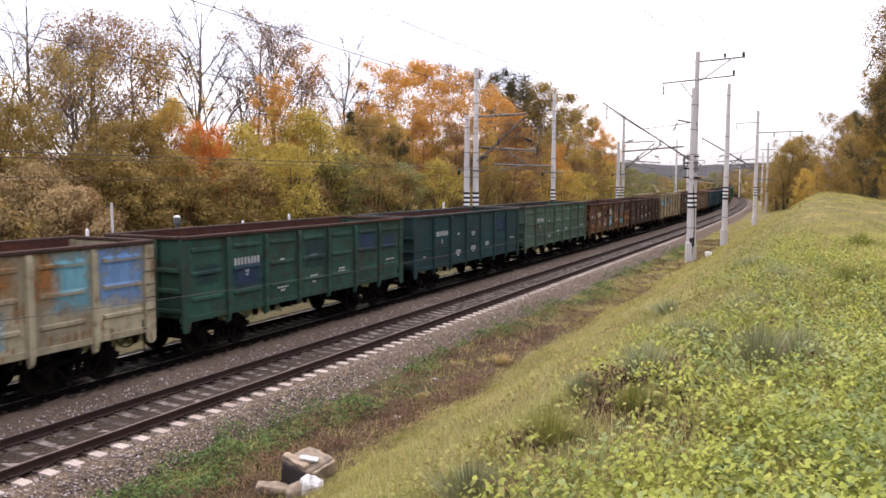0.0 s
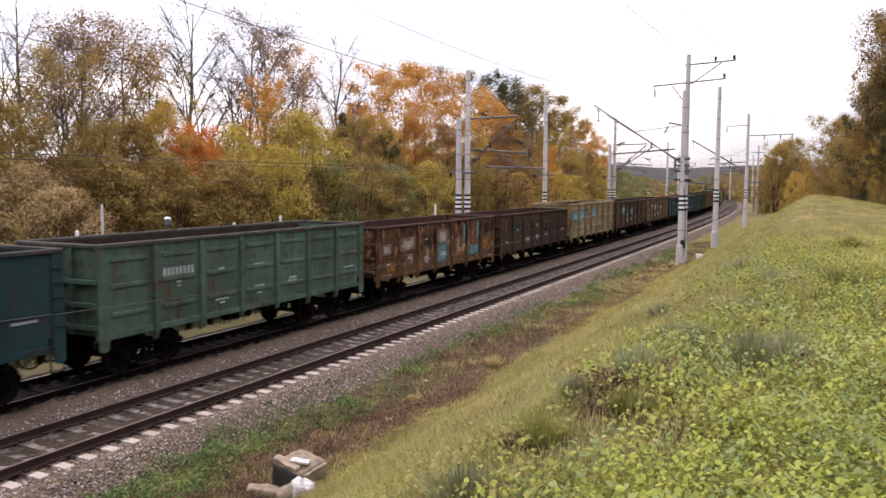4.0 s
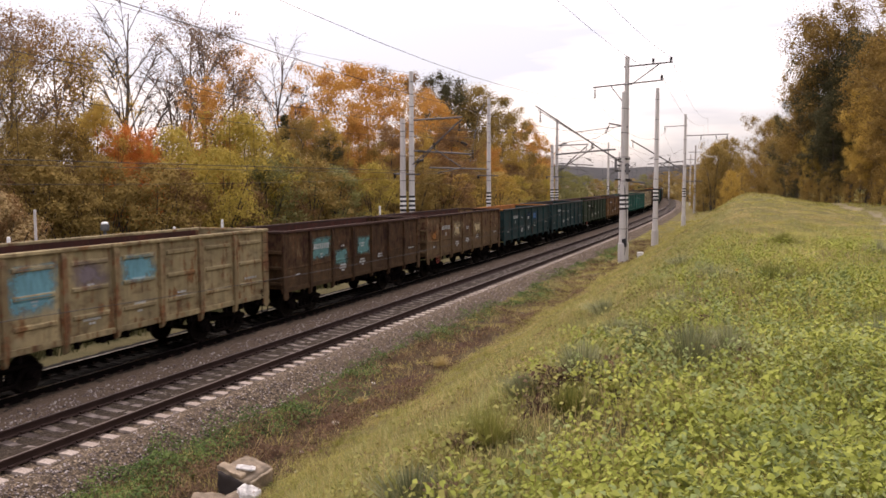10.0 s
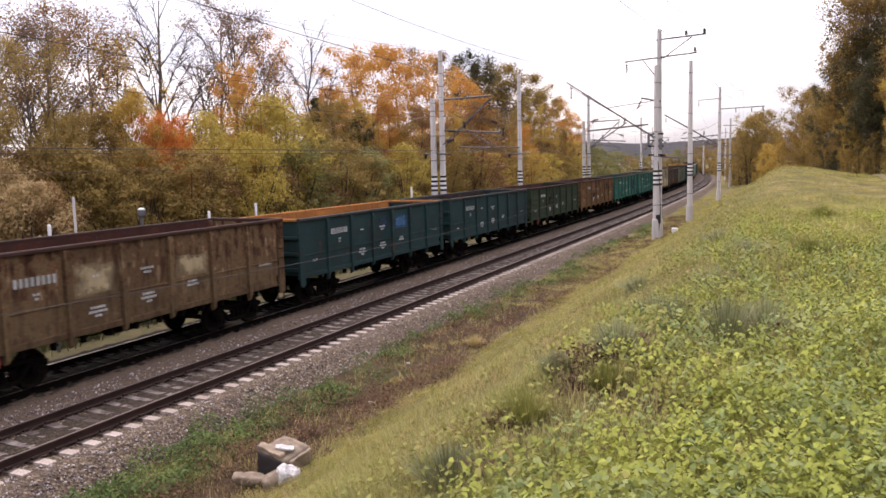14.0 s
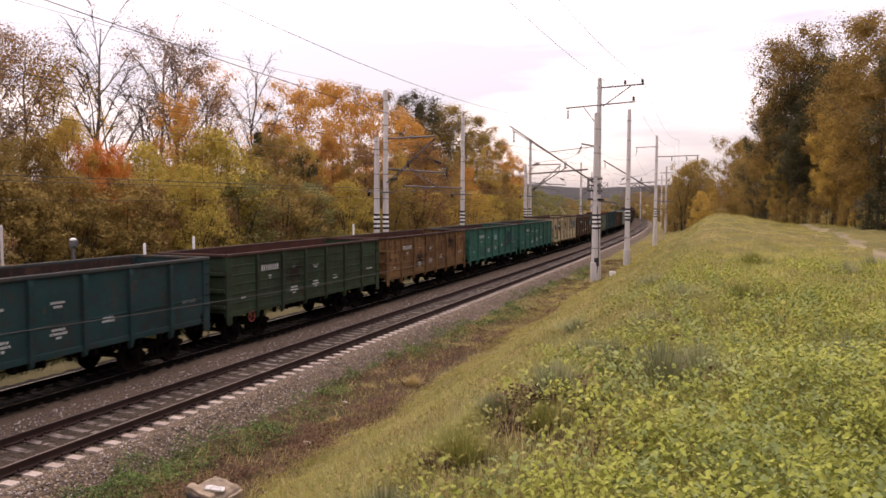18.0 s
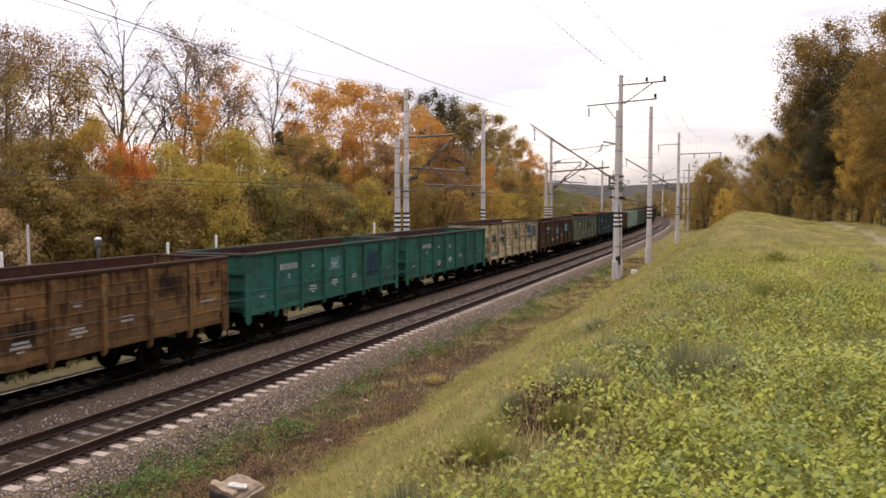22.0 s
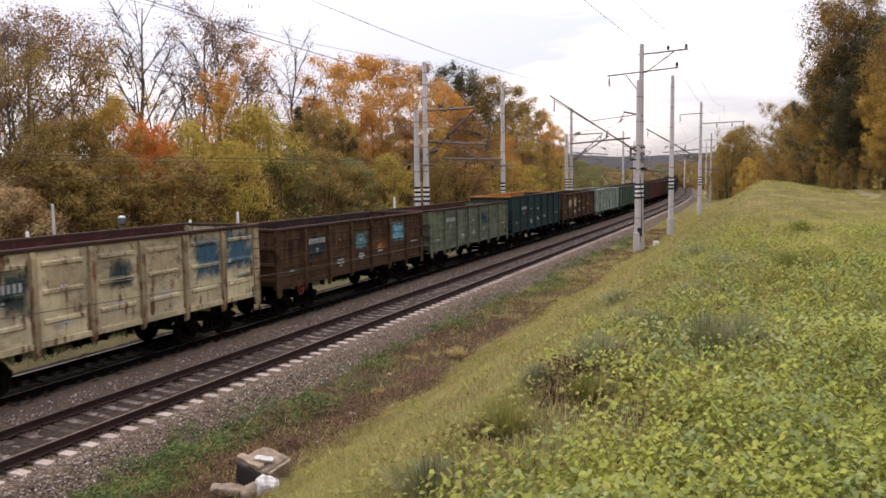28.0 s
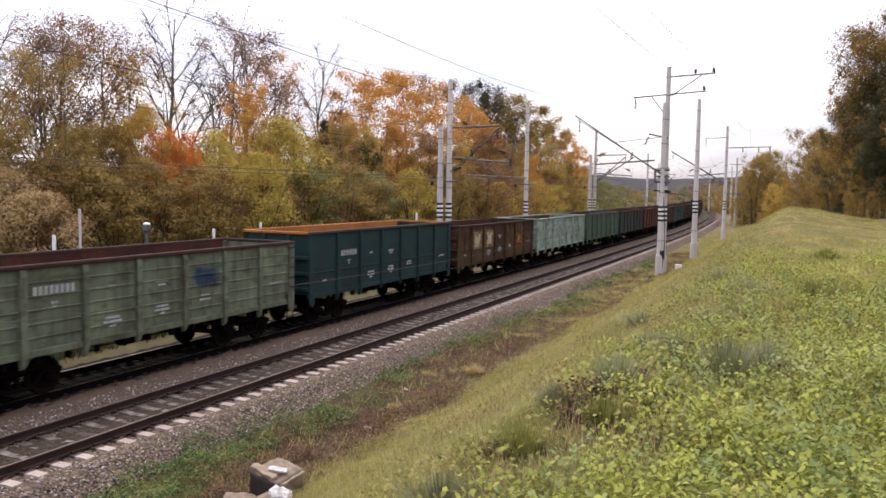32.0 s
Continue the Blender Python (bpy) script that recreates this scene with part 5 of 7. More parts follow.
# from the wagon that leads at the start to the last that comes round the curve
CONSIST = [
    ("ribbed", "sand", INNER, "sand-coloured open wagon with sky-blue sprayed panels", [(6, 2.05, 3.58, -0.92, 0.75, CLEAR_BLUE), (5, 2.05, 3.58, -0.35, 0.9, SKY_BLUE), (5, 2.3, 3.5, -0.9, 0.0, FLAME), (4, 1.5, 2.4, -0.8, 0.3, SKY_BLUE), (4, 2.5, 3.45, -0.7, 0.7, FLAME), (3, 2.4, 3.4, -0.6, 0.6, FLAME)]),
    ("ribbed", "green", INNER, "dark green open wagon with stamped side panels and dull graffiti", [(1, 1.9, 2.75, -0.8, 0.85, INK), (5, 2.4, 3.3, -0.8, 0.8, INK), (3, 2.2, 3.2, -0.7, 0.8, DARK_TEAL), (6, 2.4, 3.1, -0.7, 0.5, INK), (0, 2.2, 2.8, -0.5, 0.6, DARK_TEAL)]),
    ("plain", "teal", INNER, "blue-green open wagon with smooth sides", [(5, 2.4, 3.2, -0.6, 0.8, INK)]),
    ("ribbed", "sage", INNER_DARK, "grey-green open wagon with stamped side panels", []),
    ("plain", "rust", INNER, "rust-streaked brown open wagon with peeling pale and aqua paint", [(0, 2.3, 2.85, -0.55, 0.3, CHALK), (0, 1.45, 2.0, 0.0, 0.75, FLAME), (1, 2.35, 3.0, -0.85, 0.8, CHALK), (1, 1.9, 2.2, -0.2, 0.5, CHALK), (2, 2.3, 3.2, -0.7, 0.8, SOOT), (3, 2.35, 3.25, -0.75, 0.65, CHALK), (3, 1.5, 2.6, -0.75, 0.55, AQUA), (4, 2.2, 3.5, 0.5, 0.88, AQUA), (4, 1.6, 2.2, -0.8, 0.6, FLAME), (5, 2.4, 3.5, 0.45, 0.85, AQUA), (5, 1.6, 2.2, -0.6, 0.8, AQUA), (6, 1.6, 2.6, -0.8, 0.7, FLAME), (6, 2.5, 3.3, -0.6, 0.8, SOOT)]),
    ("planked", "umber", INNER, "dark umber open wagon with weathered sides", [(1, 2.5, 3.1, -0.7, 0.5, DARK_TEAL), (4, 2.0, 2.8, -0.7, 0.5, SOOT)]),
    ("ribbed", "ochre", INNER, "ochre open wagon with pale blue sprayed panels", [(0, 2.35, 3.0, -0.65, 0.75, SKY_BLUE), (1, 2.1, 3.3, -0.8, 0.75, SKY_BLUE), (3, 2.5, 3.25, -0.75, 0.75, SKY_BLUE), (2, 2.5, 3.25, -0.7, 0.7, MAUVE)]),
    ("plain", "brown", INNER, "brown open wagon with faded aqua blotches", [(1, 2.3, 3.2, -0.8, 0.8, AQUA), (2, 1.9, 2.6, -0.7, 0.4, AQUA), (3, 2.2, 3.0, -0.5, 0.8, AQUA)]),
    ("plain", "tan", INNER, "rusty tan open wagon with pale worn panels", [(2, 2.2, 3.1, -0.8, 0.7, PALE), (4, 2.2, 2.9, -0.7, 0.8, PALE), (0, 2.1, 2.8, -0.5, 0.6, FLAME)]),
    ("plain", "teal", INNER_ORANGE, "blue-green open wagon with bright orange-rust inner walls", [(4, 2.5, 3.2, -0.7, 0.7, DEEP_BLUE), (3, 2.6, 3.2, -0.3, 0.6, INK)]),
    ("plain", "teal", INNER_DARK, "dark blue-green open wagon with smooth sides", []),
    ("planked", "moss", INNER, "moss-green open wagon with planked sides", [(2, 2.1, 3.0, -0.8, 0.8, SOOT)]),
    ("planked", "clay", INNER, "clay-brown open wagon with planked rusty sides", [(5, 2.4, 3.3, -0.8, 0.8, SOOT), (2, 1.6, 2.6, -0.7, 0.8, SOOT)]),
    ("plain", "emerald", INNER, "bright emerald open wagon with a dark sprayed panel", [(5, 1.8, 3.2, -0.75, 0.75, INK), (3, 2.4, 3.1, -0.5, 0.6, AQUA)]),
    ("plain", "emerald", INNER, "bright emerald open wagon with smooth sides", []),
    ("ribbed", "cream", INNER, "cream open wagon with deep blue and dark sprayed panels", [(0, 2.3, 2.9, -0.6, 0.6, DARK_TEAL), (0, 1.45, 1.75, -0.6, 0.8, AQUA), (1, 2.0, 3.2, 0.0, 0.88, DARK_TEAL), (1, 2.3, 2.8, -0.7, 0.3, DARK_TEAL), (3, 2.3, 3.1, -0.3, 0.6, DARK_TEAL), (5, 2.1, 3.4, -0.5, 0.88, PETROL), (6, 2.2, 3.5, -0.89, 0.8, PETROL), (2, 2.4, 3.3, -0.7, 0.7, PALE), (4, 2.3, 3.4, -0.8, 0.8, PALE), (6, 1.95, 2.1, -0.2, 0.6, SOOT)]),
    ("planked", "brown", INNER_DARK, "rusty brown open wagon with one bright blue panel", [(5, 2.25, 3.25, -0.78, 0.78, SKY_BLUE), (1, 2.2, 3.1, -0.75, 0.75, DARK_TEAL), (3, 2.2, 3.0, -0.6, 0.6, AQUA), (4, 1.9, 2.5, -0.7, 0.7, FLAME)]),
    ("planked", "lichen", INNER, "lichen-grey open wagon with planked sides", [(4, 2.3, 3.1, -0.6, 0.7, INK)]),
    ("plain", "teal", INNER_ORANGE, "blue-green open wagon with orange-rust rim", []),
    ("plain", "brown", INNER, "brown open wagon with worn pale blotches", [(1, 2.1, 3.2, -0.7, 0.7, PALE), (2, 2.1, 3.3, -0.6, 0.8, PALE), (5, 1.9, 2.9, -0.8, 0.8, FLAME)]),
    ("plain", "mint", INNER, "pale mint-green open wagon with smooth sides", []),
    ("plain", "sage", INNER, "grey-green open wagon with smooth sides", []),
    ("plain", "slate", INNER, "slate-grey open wagon with smooth sides", []),
    ("plain", "oxide", INNER, "oxide-red open wagon with smooth sides", []),
] + [("plain", c, INNER, lab + " open wagon far down the train", []) for c, lab in (("brown", "brown"), ("green", "dark green"), ("umber", "umber"), ("teal", "blue-green"), ("tan", "tan"), ("slate", "slate-grey"), ("moss", "moss-green"), ("brown", "brown"), ("oxide", "oxide-red"), ("green", "dark green"))]

TRAIN = []
for k, (kind, c, inner, label, patches) in enumerate(CONSIST):
    TRAIN.append(gondola(kind, P[c], inner, label, patches, detail=k < 21, wheel=k in (8, 11, 16), numbered=k not in (0, 4, 5, 6, 19), rim=TALL if k in (0, 1, 2, 3, 6, 15, 18) else 3.49 if k in (7, 8) else LOW))


def train_at(t):
    """Where the coupling ahead of the second wagon stands along the line."""
    return 16.424 - 7.67812 * t + 0.0196335 * t * t - 0.0000947623 * t ** 3


def motions():
    """The train rolls towards and past the camera, slowing a little; wheels turn with it."""
    for k, (wagon, wheels) in enumerate(TRAIN):
        rows = []
        for i in range(33):
            x, y, z, a = along(train_at(i) + PITCH * (k - 0.5), -TRACK_GAP)
            rows.append((float(i), pose(x, y, 0.004 - SINK, 0, 0, math.degrees(a))))
        walk(wagon, rows)
        if k < 20:
            for w in wheels:
                at = w.matrix_basis.translation.copy()
                walk(w, [(i * 0.1, pose(*at, math.degrees(-train_at(i * 0.1) / 0.4785))) for i in range(321)])


# ---- trees and bushes ----
def limbs(rnd, h, spread, n_limbs, first, twigs, rise=0.45, stout=1.0):
    """A trunk with limbs and twigs: (points, radii) lines, and the twigs' ends."""
    lines, tips = [], []
    lean = Vector((rnd.uniform(-0.06, 0.06), rnd.uniform(-0.06, 0.06), 1))
    trunk = [Vector((0, 0, -0.4))]
    for i in range(1, 7):
        trunk.append(Vector((lean.x * h * i / 6 + rnd.uniform(-0.12, 0.12), lean.y * h * i / 6 + rnd.uniform(-0.12, 0.12), h * 0.92 * i / 6)))
    r0 = (h * 0.0095 + 0.02) * stout
    lines.append((trunk, [r0 * (1 - 0.93 * i / 6) + 0.008 for i in range(7)]))
    tips.append(trunk[-1])
    for j in range(n_limbs):
        t = first + (0.95 - first) * (j + rnd.random()) / n_limbs
        i = min(5, int(t * 6))
        base = trunk[i].lerp(trunk[i + 1], t * 6 - i)
        ang = j * 2.4 + rnd.uniform(-0.5, 0.5)
        reach = spread * (1.05 - 0.55 * abs(t - 0.45) - 0.35 * max(0, t - 0.6) * 2) * rnd.uniform(0.7, 1.1)
        up = rnd.uniform(rise, rise + 0.65) * reach
        end = base + Vector((math.cos(ang) * reach, math.sin(ang) * reach, up))
        pts = [base]
        for q in (0.35, 0.7, 1.0):
            p = base.lerp(end, q) + Vector((rnd.uniform(-1, 1), rnd.uniform(-1, 1), rnd.uniform(-0.4, 0.8))) * reach * 0.08
            pts.append(p)
        rl = r0 * (1 - 0.8 * t) * 0.55
        lines.append((pts, [rl, rl * 0.65, rl * 0.4, 0.008]))
        tips.append(pts[-1])
        for w in range(twigs):
            q = rnd.uniform(0.3, 1.0)
            a = pts[0].lerp(pts[-1], q)
            d = Vector((math.cos(ang + rnd.uniform(-1.4, 1.4)), math.sin(ang + rnd.uniform(-1.4, 1.4)), rnd.uniform(0.1, 1.2))) * reach * rnd.uniform(0.25, 0.5)
            lines.append(([a, a + d * 0.5 + Vector((0, 0, 0.05 * reach)), a + d], [rl * 0.4, rl * 0.25, 0.006]))
            tips.append(a + d)
    return lines, tips


def wood_mesh(lines, material, n=5):
    bm = bmesh.new()
    for pts, radii in lines:
        sweep(bm, pts, list(radii), n)
    return mesh_from(bm, "trunk", material)


def leaf_mesh(seed, centres, sizes, per, leaf, flat=0.7, droop=0.0):
    """Clumps of single leaves round the given points."""
    rg = np.random.default_rng(seed)
    c = np.repeat(np.asarray(centres, dtype=float), per, axis=0)
    s = np.repeat(np.asarray(sizes, dtype=float), per)
    d = rg.normal(0, 1, (len(c), 3))
    d /= np.linalg.norm(d, axis=1)[:, None]
    q = rg.random(len(c)) ** 0.42
    rad = s * q
    p = c + d * rad[:, None] * np.array([1, 1, flat])
    p[:, 2] -= droop * rg.random(len(c)) * s
    p[:, 2] = np.maximum(p[:, 2], 0.05)
    out = d + np.array([0, 0, 0.45]) + rg.normal(0, 0.28, (len(c), 3))
    a = np.cross(out, rg.normal(0, 1, (len(c), 3)))
    a /= np.linalg.norm(a, axis=1)[:, None]
    b = np.cross(a, out)
    b /= np.linalg.norm(b, axis=1)[:, None]
    size = (leaf * rg.uniform(0.6, 1.25, len(c)) * (1.55 - 0.85 * q))[:, None]
    a, b = a * size * 0.5, b * size * 0.42
    v = np.stack([p - a, p + a * 0.7 - b, p + a * 0.7 + b], 1).reshape(-1, 3)
    return big_mesh("crown", v, np.arange(len(v)).reshape(-1, 3), WHITE)


def crown_spots(rnd, tips, h, spread, low, extra):
    """Centres of leaf clumps: at the twig ends and on an uneven shell between them."""
    out, sizes = [], []
    for t in tips:
        out.append(tuple(t))
        sizes.append(spread * rnd.uniform(0.20, 0.36))
    for _ in range(extra):
        a, z = rnd.uniform(0, math.tau), rnd.uniform(low, 0.97)
        k = math.sin(math.pi * min(1.0, (z - low) / (1 - low) * 0.86 + 0.16)) ** 0.6
        r = spread * k * rnd.uniform(0.45, 1.0) * (0.85 + 0.25 * math.sin(a * 3 + z * 9))
        out.append((math.cos(a) * r, math.sin(a) * r, z * h))
        sizes.append(spread * rnd.uniform(0.16, 0.32))
    return out, sizes


_tree_meshes = {}


def tree_meshes(kind, variant):
    """Every kind of tree is modelled ten metres tall, and scaled where it grows."""
    key = (kind, variant)
    if key in _tree_meshes:
        return _tree_meshes[key]
    rnd = random.Random(hash_of(kind) + variant * 17)
    h = 10.0
    if kind == "broad":
        lines, tips = limbs(rnd, h, 3.0, 15, 0.25, 3)
        spots, sizes = crown_spots(rnd, tips, h, 3.2, 0.22, 84)
        res = (wood_mesh(lines, BARK_DARK), leaf_mesh(variant + 1, spots, sizes, 118, 0.135))
    elif kind == "thin":
        lines, tips = limbs(rnd, h, 1.9, 16, 0.28, 13, 1.1, 1.25)
        spots, sizes = crown_spots(rnd, tips, h, 2.6, 0.35, 10)
        res = (wood_mesh(lines, BARK_GREY, 3), leaf_mesh(variant + 31, spots, [q * 1.05 for q in sizes], 46, 0.085))
    elif kind == "bare":
        lines, tips = limbs(rnd, h, 1.7, 13, 0.26, 20, 1.3, 1.35)
        res = (wood_mesh(lines, BARK_GREY, 3), leaf_mesh(variant + 61, [tuple(t) for t in tips], [0.5] * len(tips), 3, 0.06))
    elif kind == "birch":
        lines, tips = limbs(rnd, h, 1.7, 16, 0.2, 4)
        spots, sizes = crown_spots(rnd, tips, h, 1.95, 0.12, 120)
        res = (wood_mesh(lines, BARK), leaf_mesh(variant + 91, spots, [q * 0.95 for q in sizes], 150, 0.088, 1.0, 1.1))
    elif kind == "spruce":
        lines, spots, sizes = [([Vector((0, 0, -0.3)), Vector((0, 0, h))], [0.16, 0.01])], [], []
        for i in range(60):
            z = 0.8 + 9.0 * i / 60
            r = 1.9 * (1 - z / 10.2) + 0.08
            for j in range(5):
                a = rnd.uniform(0, math.tau)
                for q in (0.35, 0.7, 1.0):
                    spots.append((math.cos(a) * r * q, math.sin(a) * r * q, z - 0.25 * q * r))
                    sizes.append(0.28)
        res = (wood_mesh(lines, BARK_DARK), leaf_mesh(variant + 121, spots, sizes, 16, 0.12, 0.4))
    else:  # bush: many stems, leafy to the ground
        lines, tips = [], []
        for s in range(9):
            a, r = rnd.uniform(0, math.tau), rnd.uniform(0.5, 3.2)
            end = Vector((math.cos(a) * r, math.sin(a) * r, h * rnd.uniform(0.6, 0.98)))
            mid = Vector((end.x * 0.35, end.y * 0.35, end.z * 0.5))
            lines.append(([Vector((math.cos(a) * 0.3, math.sin(a) * 0.3, -0.3)), mid, end], [0.10, 0.06, 0.01]))
            tips += [mid, end]
        spots, sizes = crown_spots(rnd, tips, h, 4.2, 0.02, 120)
        res = (wood_mesh(lines, BARK_DARK), leaf_mesh(variant + 151, spots, sizes, 72, 0.205))
    _tree_meshes[key] = res
    return res


def hash_of(word):
    return sum((i + 1) * ord(ch) for i, ch in enumerate(word))


_tree_count = [0]
WORDS = {"yellow_green": "yellow-green", "olive": "olive-green", "sage": "dull sage-green", "orange": "orange", "gold": "golden yellow", "red": "fiery red-orange", "brown": "russet brown", "dark": "dark green", "straw": "straw-coloured", "umber": "dark umber", "ash": "ashen brown"}


def grow(kind, x, y, h, colour, wide=1.0, z=None):
    """A tree or bush h metres tall."""
    _tree_count[0] += 1
    n = _tree_count[0]
    trunk_me, crown_me = tree_meshes(kind, n % 3 if kind in ("broad", "bush") else n % 2)
    bush = kind == "bush"
    top = new("bush" if bush else "tree")
    k = h / 10
    top.matrix_basis = Matrix.Translation((x, y, g(x, y) - 0.1 if z is None else z)) @ Matrix.Rotation(n * 2.399, 4, "Z") @ Matrix.Diagonal((k * wide, k * wide, k, 1))
    text = {"bare": "tall bare tree with fine grey branches", "thin": "half-bare tree with thin {} foliage", "broad": "broad tree in {} autumn foliage", "birch": "tall drooping tree in {} autumn foliage", "spruce": "dark green spruce rising above the wood", "bush": "dense {} bush at the edge of the wood"}[kind].format(WORDS[colour])
    tagged(top, text, "bush" if bush else "tree", "bushes of the wood" if bush else "trees of the wood")
    under("trunk", trunk_me, top)
    dressed("crown", crown_me, top, LEAVES[colour])
    return top


# back of the wood beyond the far track
grow("bare", -40.0, 29.7, 15.3, "brown")
grow("bare", -44.0, 31.4, 13.0, "brown")
grow("thin", -38.0, 32.0, 14.4, "brown")
grow("thin", -39.0, 32.0, 13.6, "ash", 0.9)
grow("thin", -40.0, 36.3, 14.9, "brown", 0.9)
grow("thin", -38.0, 37.3, 13.2, "gold", 0.75)
grow("bare", -37.0, 39.0, 17.1, "brown", 1.05)
grow("bare", -36.0, 39.8, 12.7, "brown", 0.8)
grow("bare", -46.0, 56.3, 18.9, "brown", 0.9)
grow("thin", -42.0, 53.5, 18.1, "ash")
grow("thin", -42.0, 57.7, 16.5, "orange", 0.8)
grow("bare", -40.0, 60.4, 17.6, "brown", 0.95)
grow("bare", -44.0, 70.5, 14.2, "brown", 0.8)
grow("bare", -48.0, 56.3, 15.0, "brown", 0.9)
grow("spruce", -36.0, 55.9, 11.1, "dark", 0.8)
grow("broad", -37.0, 65.2, 15.5, "orange", 0.9)
grow("broad", -40.0, 79.2, 17.8, "orange", 0.95)
grow("broad", -40.0, 65.6, 12.2, "orange", 0.6)
grow("broad", -44.0, 97.4, 18.6, "brown", 0.7)
grow("birch", -46.0, 113.3, 22.1, "dark", 1.2)
grow("spruce", -48.0, 122.4, 20.6, "dark", 1.1)
grow("broad", -37.0, 89.8, 15.5, "orange", 0.8)
grow("birch", -42.0, 121.7, 20.7, "olive", 1.8)
grow("broad", -44.0, 119.5, 17.7, "olive", 0.8)
grow("broad", -40.0, 130.4, 16.6, "olive", 0.8)
grow("broad", -40.0, 140.6, 16.1, "orange", 0.7)
grow("broad", -40.0, 150.5, 13.9, "orange", 0.7)
grow("broad", -37.0, 116.5, 12.7, "gold", 0.6)
grow("broad", -42.0, 164.1, 10.5, "brown", 0.6)
# middle of the wood
grow("broad", -34.0, 24.7, 8.9, "olive", 0.9)
grow("thin", -36.0, 28.8, 12.2, "olive", 0.9)
grow("broad", -34.0, 29.7, 8.6, "olive", 0.9)
grow("broad", -34.0, 31.8, 8.6, "umber", 0.8)
grow("broad", -34.0, 34.1, 9.6, "gold", 0.75)
grow("broad", -32.5, 34.5, 8.8, "red", 0.5)
grow("broad", -32.5, 36.1, 8.6, "red", 0.5)
grow("broad", -35.0, 45.1, 12.0, "orange", 0.55)
grow("bush", -32.0, 37.9, 9.0, "yellow_green", 0.8)
grow("bush", -33.0, 45.6, 10.4, "yellow_green")
grow("broad", -34.0, 51.2, 9.4, "olive", 0.8)
grow("broad", -35.0, 56.9, 10.8, "olive", 0.7)
grow("broad", -34.0, 58.9, 9.3, "dark", 0.6)
grow("broad", -34.0, 59.9, 10.3, "gold", 0.6)
grow("broad", -34.0, 64.5, 11.3, "orange", 0.6)
grow("broad", -34.0, 71.0, 11.1, "brown", 0.8)
grow("broad", -33.0, 65.4, 8.7, "olive", 0.8)
grow("broad", -33.0, 77.1, 10.6, "gold", 0.6)
grow("broad", -34.0, 87.7, 12.1, "brown", 0.9)
grow("broad", -34.0, 94.5, 10.9, "olive", 0.8)
grow("broad", -34.0, 103.5, 10.2, "orange", 0.7)
grow("broad", -34.0, 115.4, 10.1, "gold", 0.7)
grow("broad", -34.0, 124.7, 9.7, "olive", 0.7)
grow("broad", -34.0, 22.4, 10.0, "olive")
grow("broad", -36.0, 21.5, 11.5, "brown")
# bushes along the edge
grow("bush", -30.1, 19.0, 6.2, "olive", 1.09)
grow("bush", -30.4, 20.7, 6.0, "straw", 1.11)
grow("bush", -31.1, 23.2, 6.4, "straw", 0.92)
grow("bush", -29.5, 23.7, 5.4, "straw", 1.2)
grow("bush", -30.1, 25.0, 5.3, "brown", 0.98)
grow("bush", -32.0, 28.4, 6.9, "olive", 1.06)
grow("bush", -31.6, 29.8, 6.0, "olive", 1.07)
grow("bush", -31.1, 31.5, 7.0, "olive", 0.95)
grow("bush", -31.1, 32.9, 5.8, "olive", 1.2)
grow("bush", -30.8, 34.8, 6.9, "olive", 1.16)
grow("bush", -31.2, 37.4, 6.5, "brown", 0.92)
grow("bush", -31.4, 39.2, 5.5, "olive", 1.11)
grow("bush", -30.3, 40.0, 7.9, "yellow_green", 0.91)
grow("bush", -31.7, 44.0, 6.2, "brown", 1.07)
grow("bush", -31.3, 46.4, 7.4, "sage", 1.21)
grow("bush", -31.3, 48.9, 5.9, "brown", 1.22)
grow("bush", -30.5, 50.7, 7.5, "olive", 1.18)
grow("bush", -30.6, 54.3, 7.0, "sage", 1.23)
grow("bush", -31.7, 59.6, 5.9, "brown", 0.93)
grow("bush", -29.8, 59.6, 7.4, "yellow_green", 0.98)
grow("bush", -31.9, 68.5, 6.5, "olive", 1.05)
grow("bush", -31.1, 71.2, 8.1, "olive", 1.01)
grow("bush", -30.8, 75.6, 7.2, "olive", 1.04)
grow("bush", -30.4, 77.7, 8.9, "brown", 1.1)
grow("bush", -31.0, 83.5, 6.7, "gold", 1.22)
grow("bush", -31.2, 90.8, 7.5, "olive", 1.23)
grow("bush", -31.6, 99.9, 6.9, "gold", 1.25)
grow("bush", -31.2, 106.0, 6.6, "yellow_green", 0.96)
grow("bush", -31.7, 116.4, 6.2, "olive", 1.24)
grow("bush", -31.8, 123.4, 6.1, "yellow_green", 1.1)
# second row of bushes
grow("bush", -34.5, 22.3, 7.3, "olive")
grow("bush", -35.5, 24.3, 6.4, "olive", 1.06)
grow("bush", -36.5, 26.5, 6.5, "yellow_green", 1.12)
grow("bush", -34.5, 26.6, 6.7, "brown", 1.18)
grow("bush", -35.5, 29.1, 6.8, "umber")
grow("bush", -36.5, 31.9, 6.9, "olive", 1.06)
grow("bush", -34.5, 32.1, 6.6, "brown", 1.12)
grow("bush", -35.5, 35.3, 7.3, "olive", 1.18)
grow("bush", -36.5, 38.7, 7.5, "yellow_green")
grow("bush", -34.5, 39.2, 7.7, "brown", 1.06)
grow("bush", -35.5, 43.2, 8.0, "yellow_green", 1.12)
grow("bush", -36.5, 47.7, 8.2, "olive", 1.18)
grow("bush", -34.5, 48.6, 8.5, "yellow_green")
grow("bush", -35.5, 54.0, 8.8, "yellow_green", 1.06)
grow("bush", -36.5, 60.1, 7.2, "olive", 1.12)
grow("bush", -34.5, 61.7, 7.6, "brown", 1.18)
grow("bush", -35.5, 69.4, 7.9, "gold")
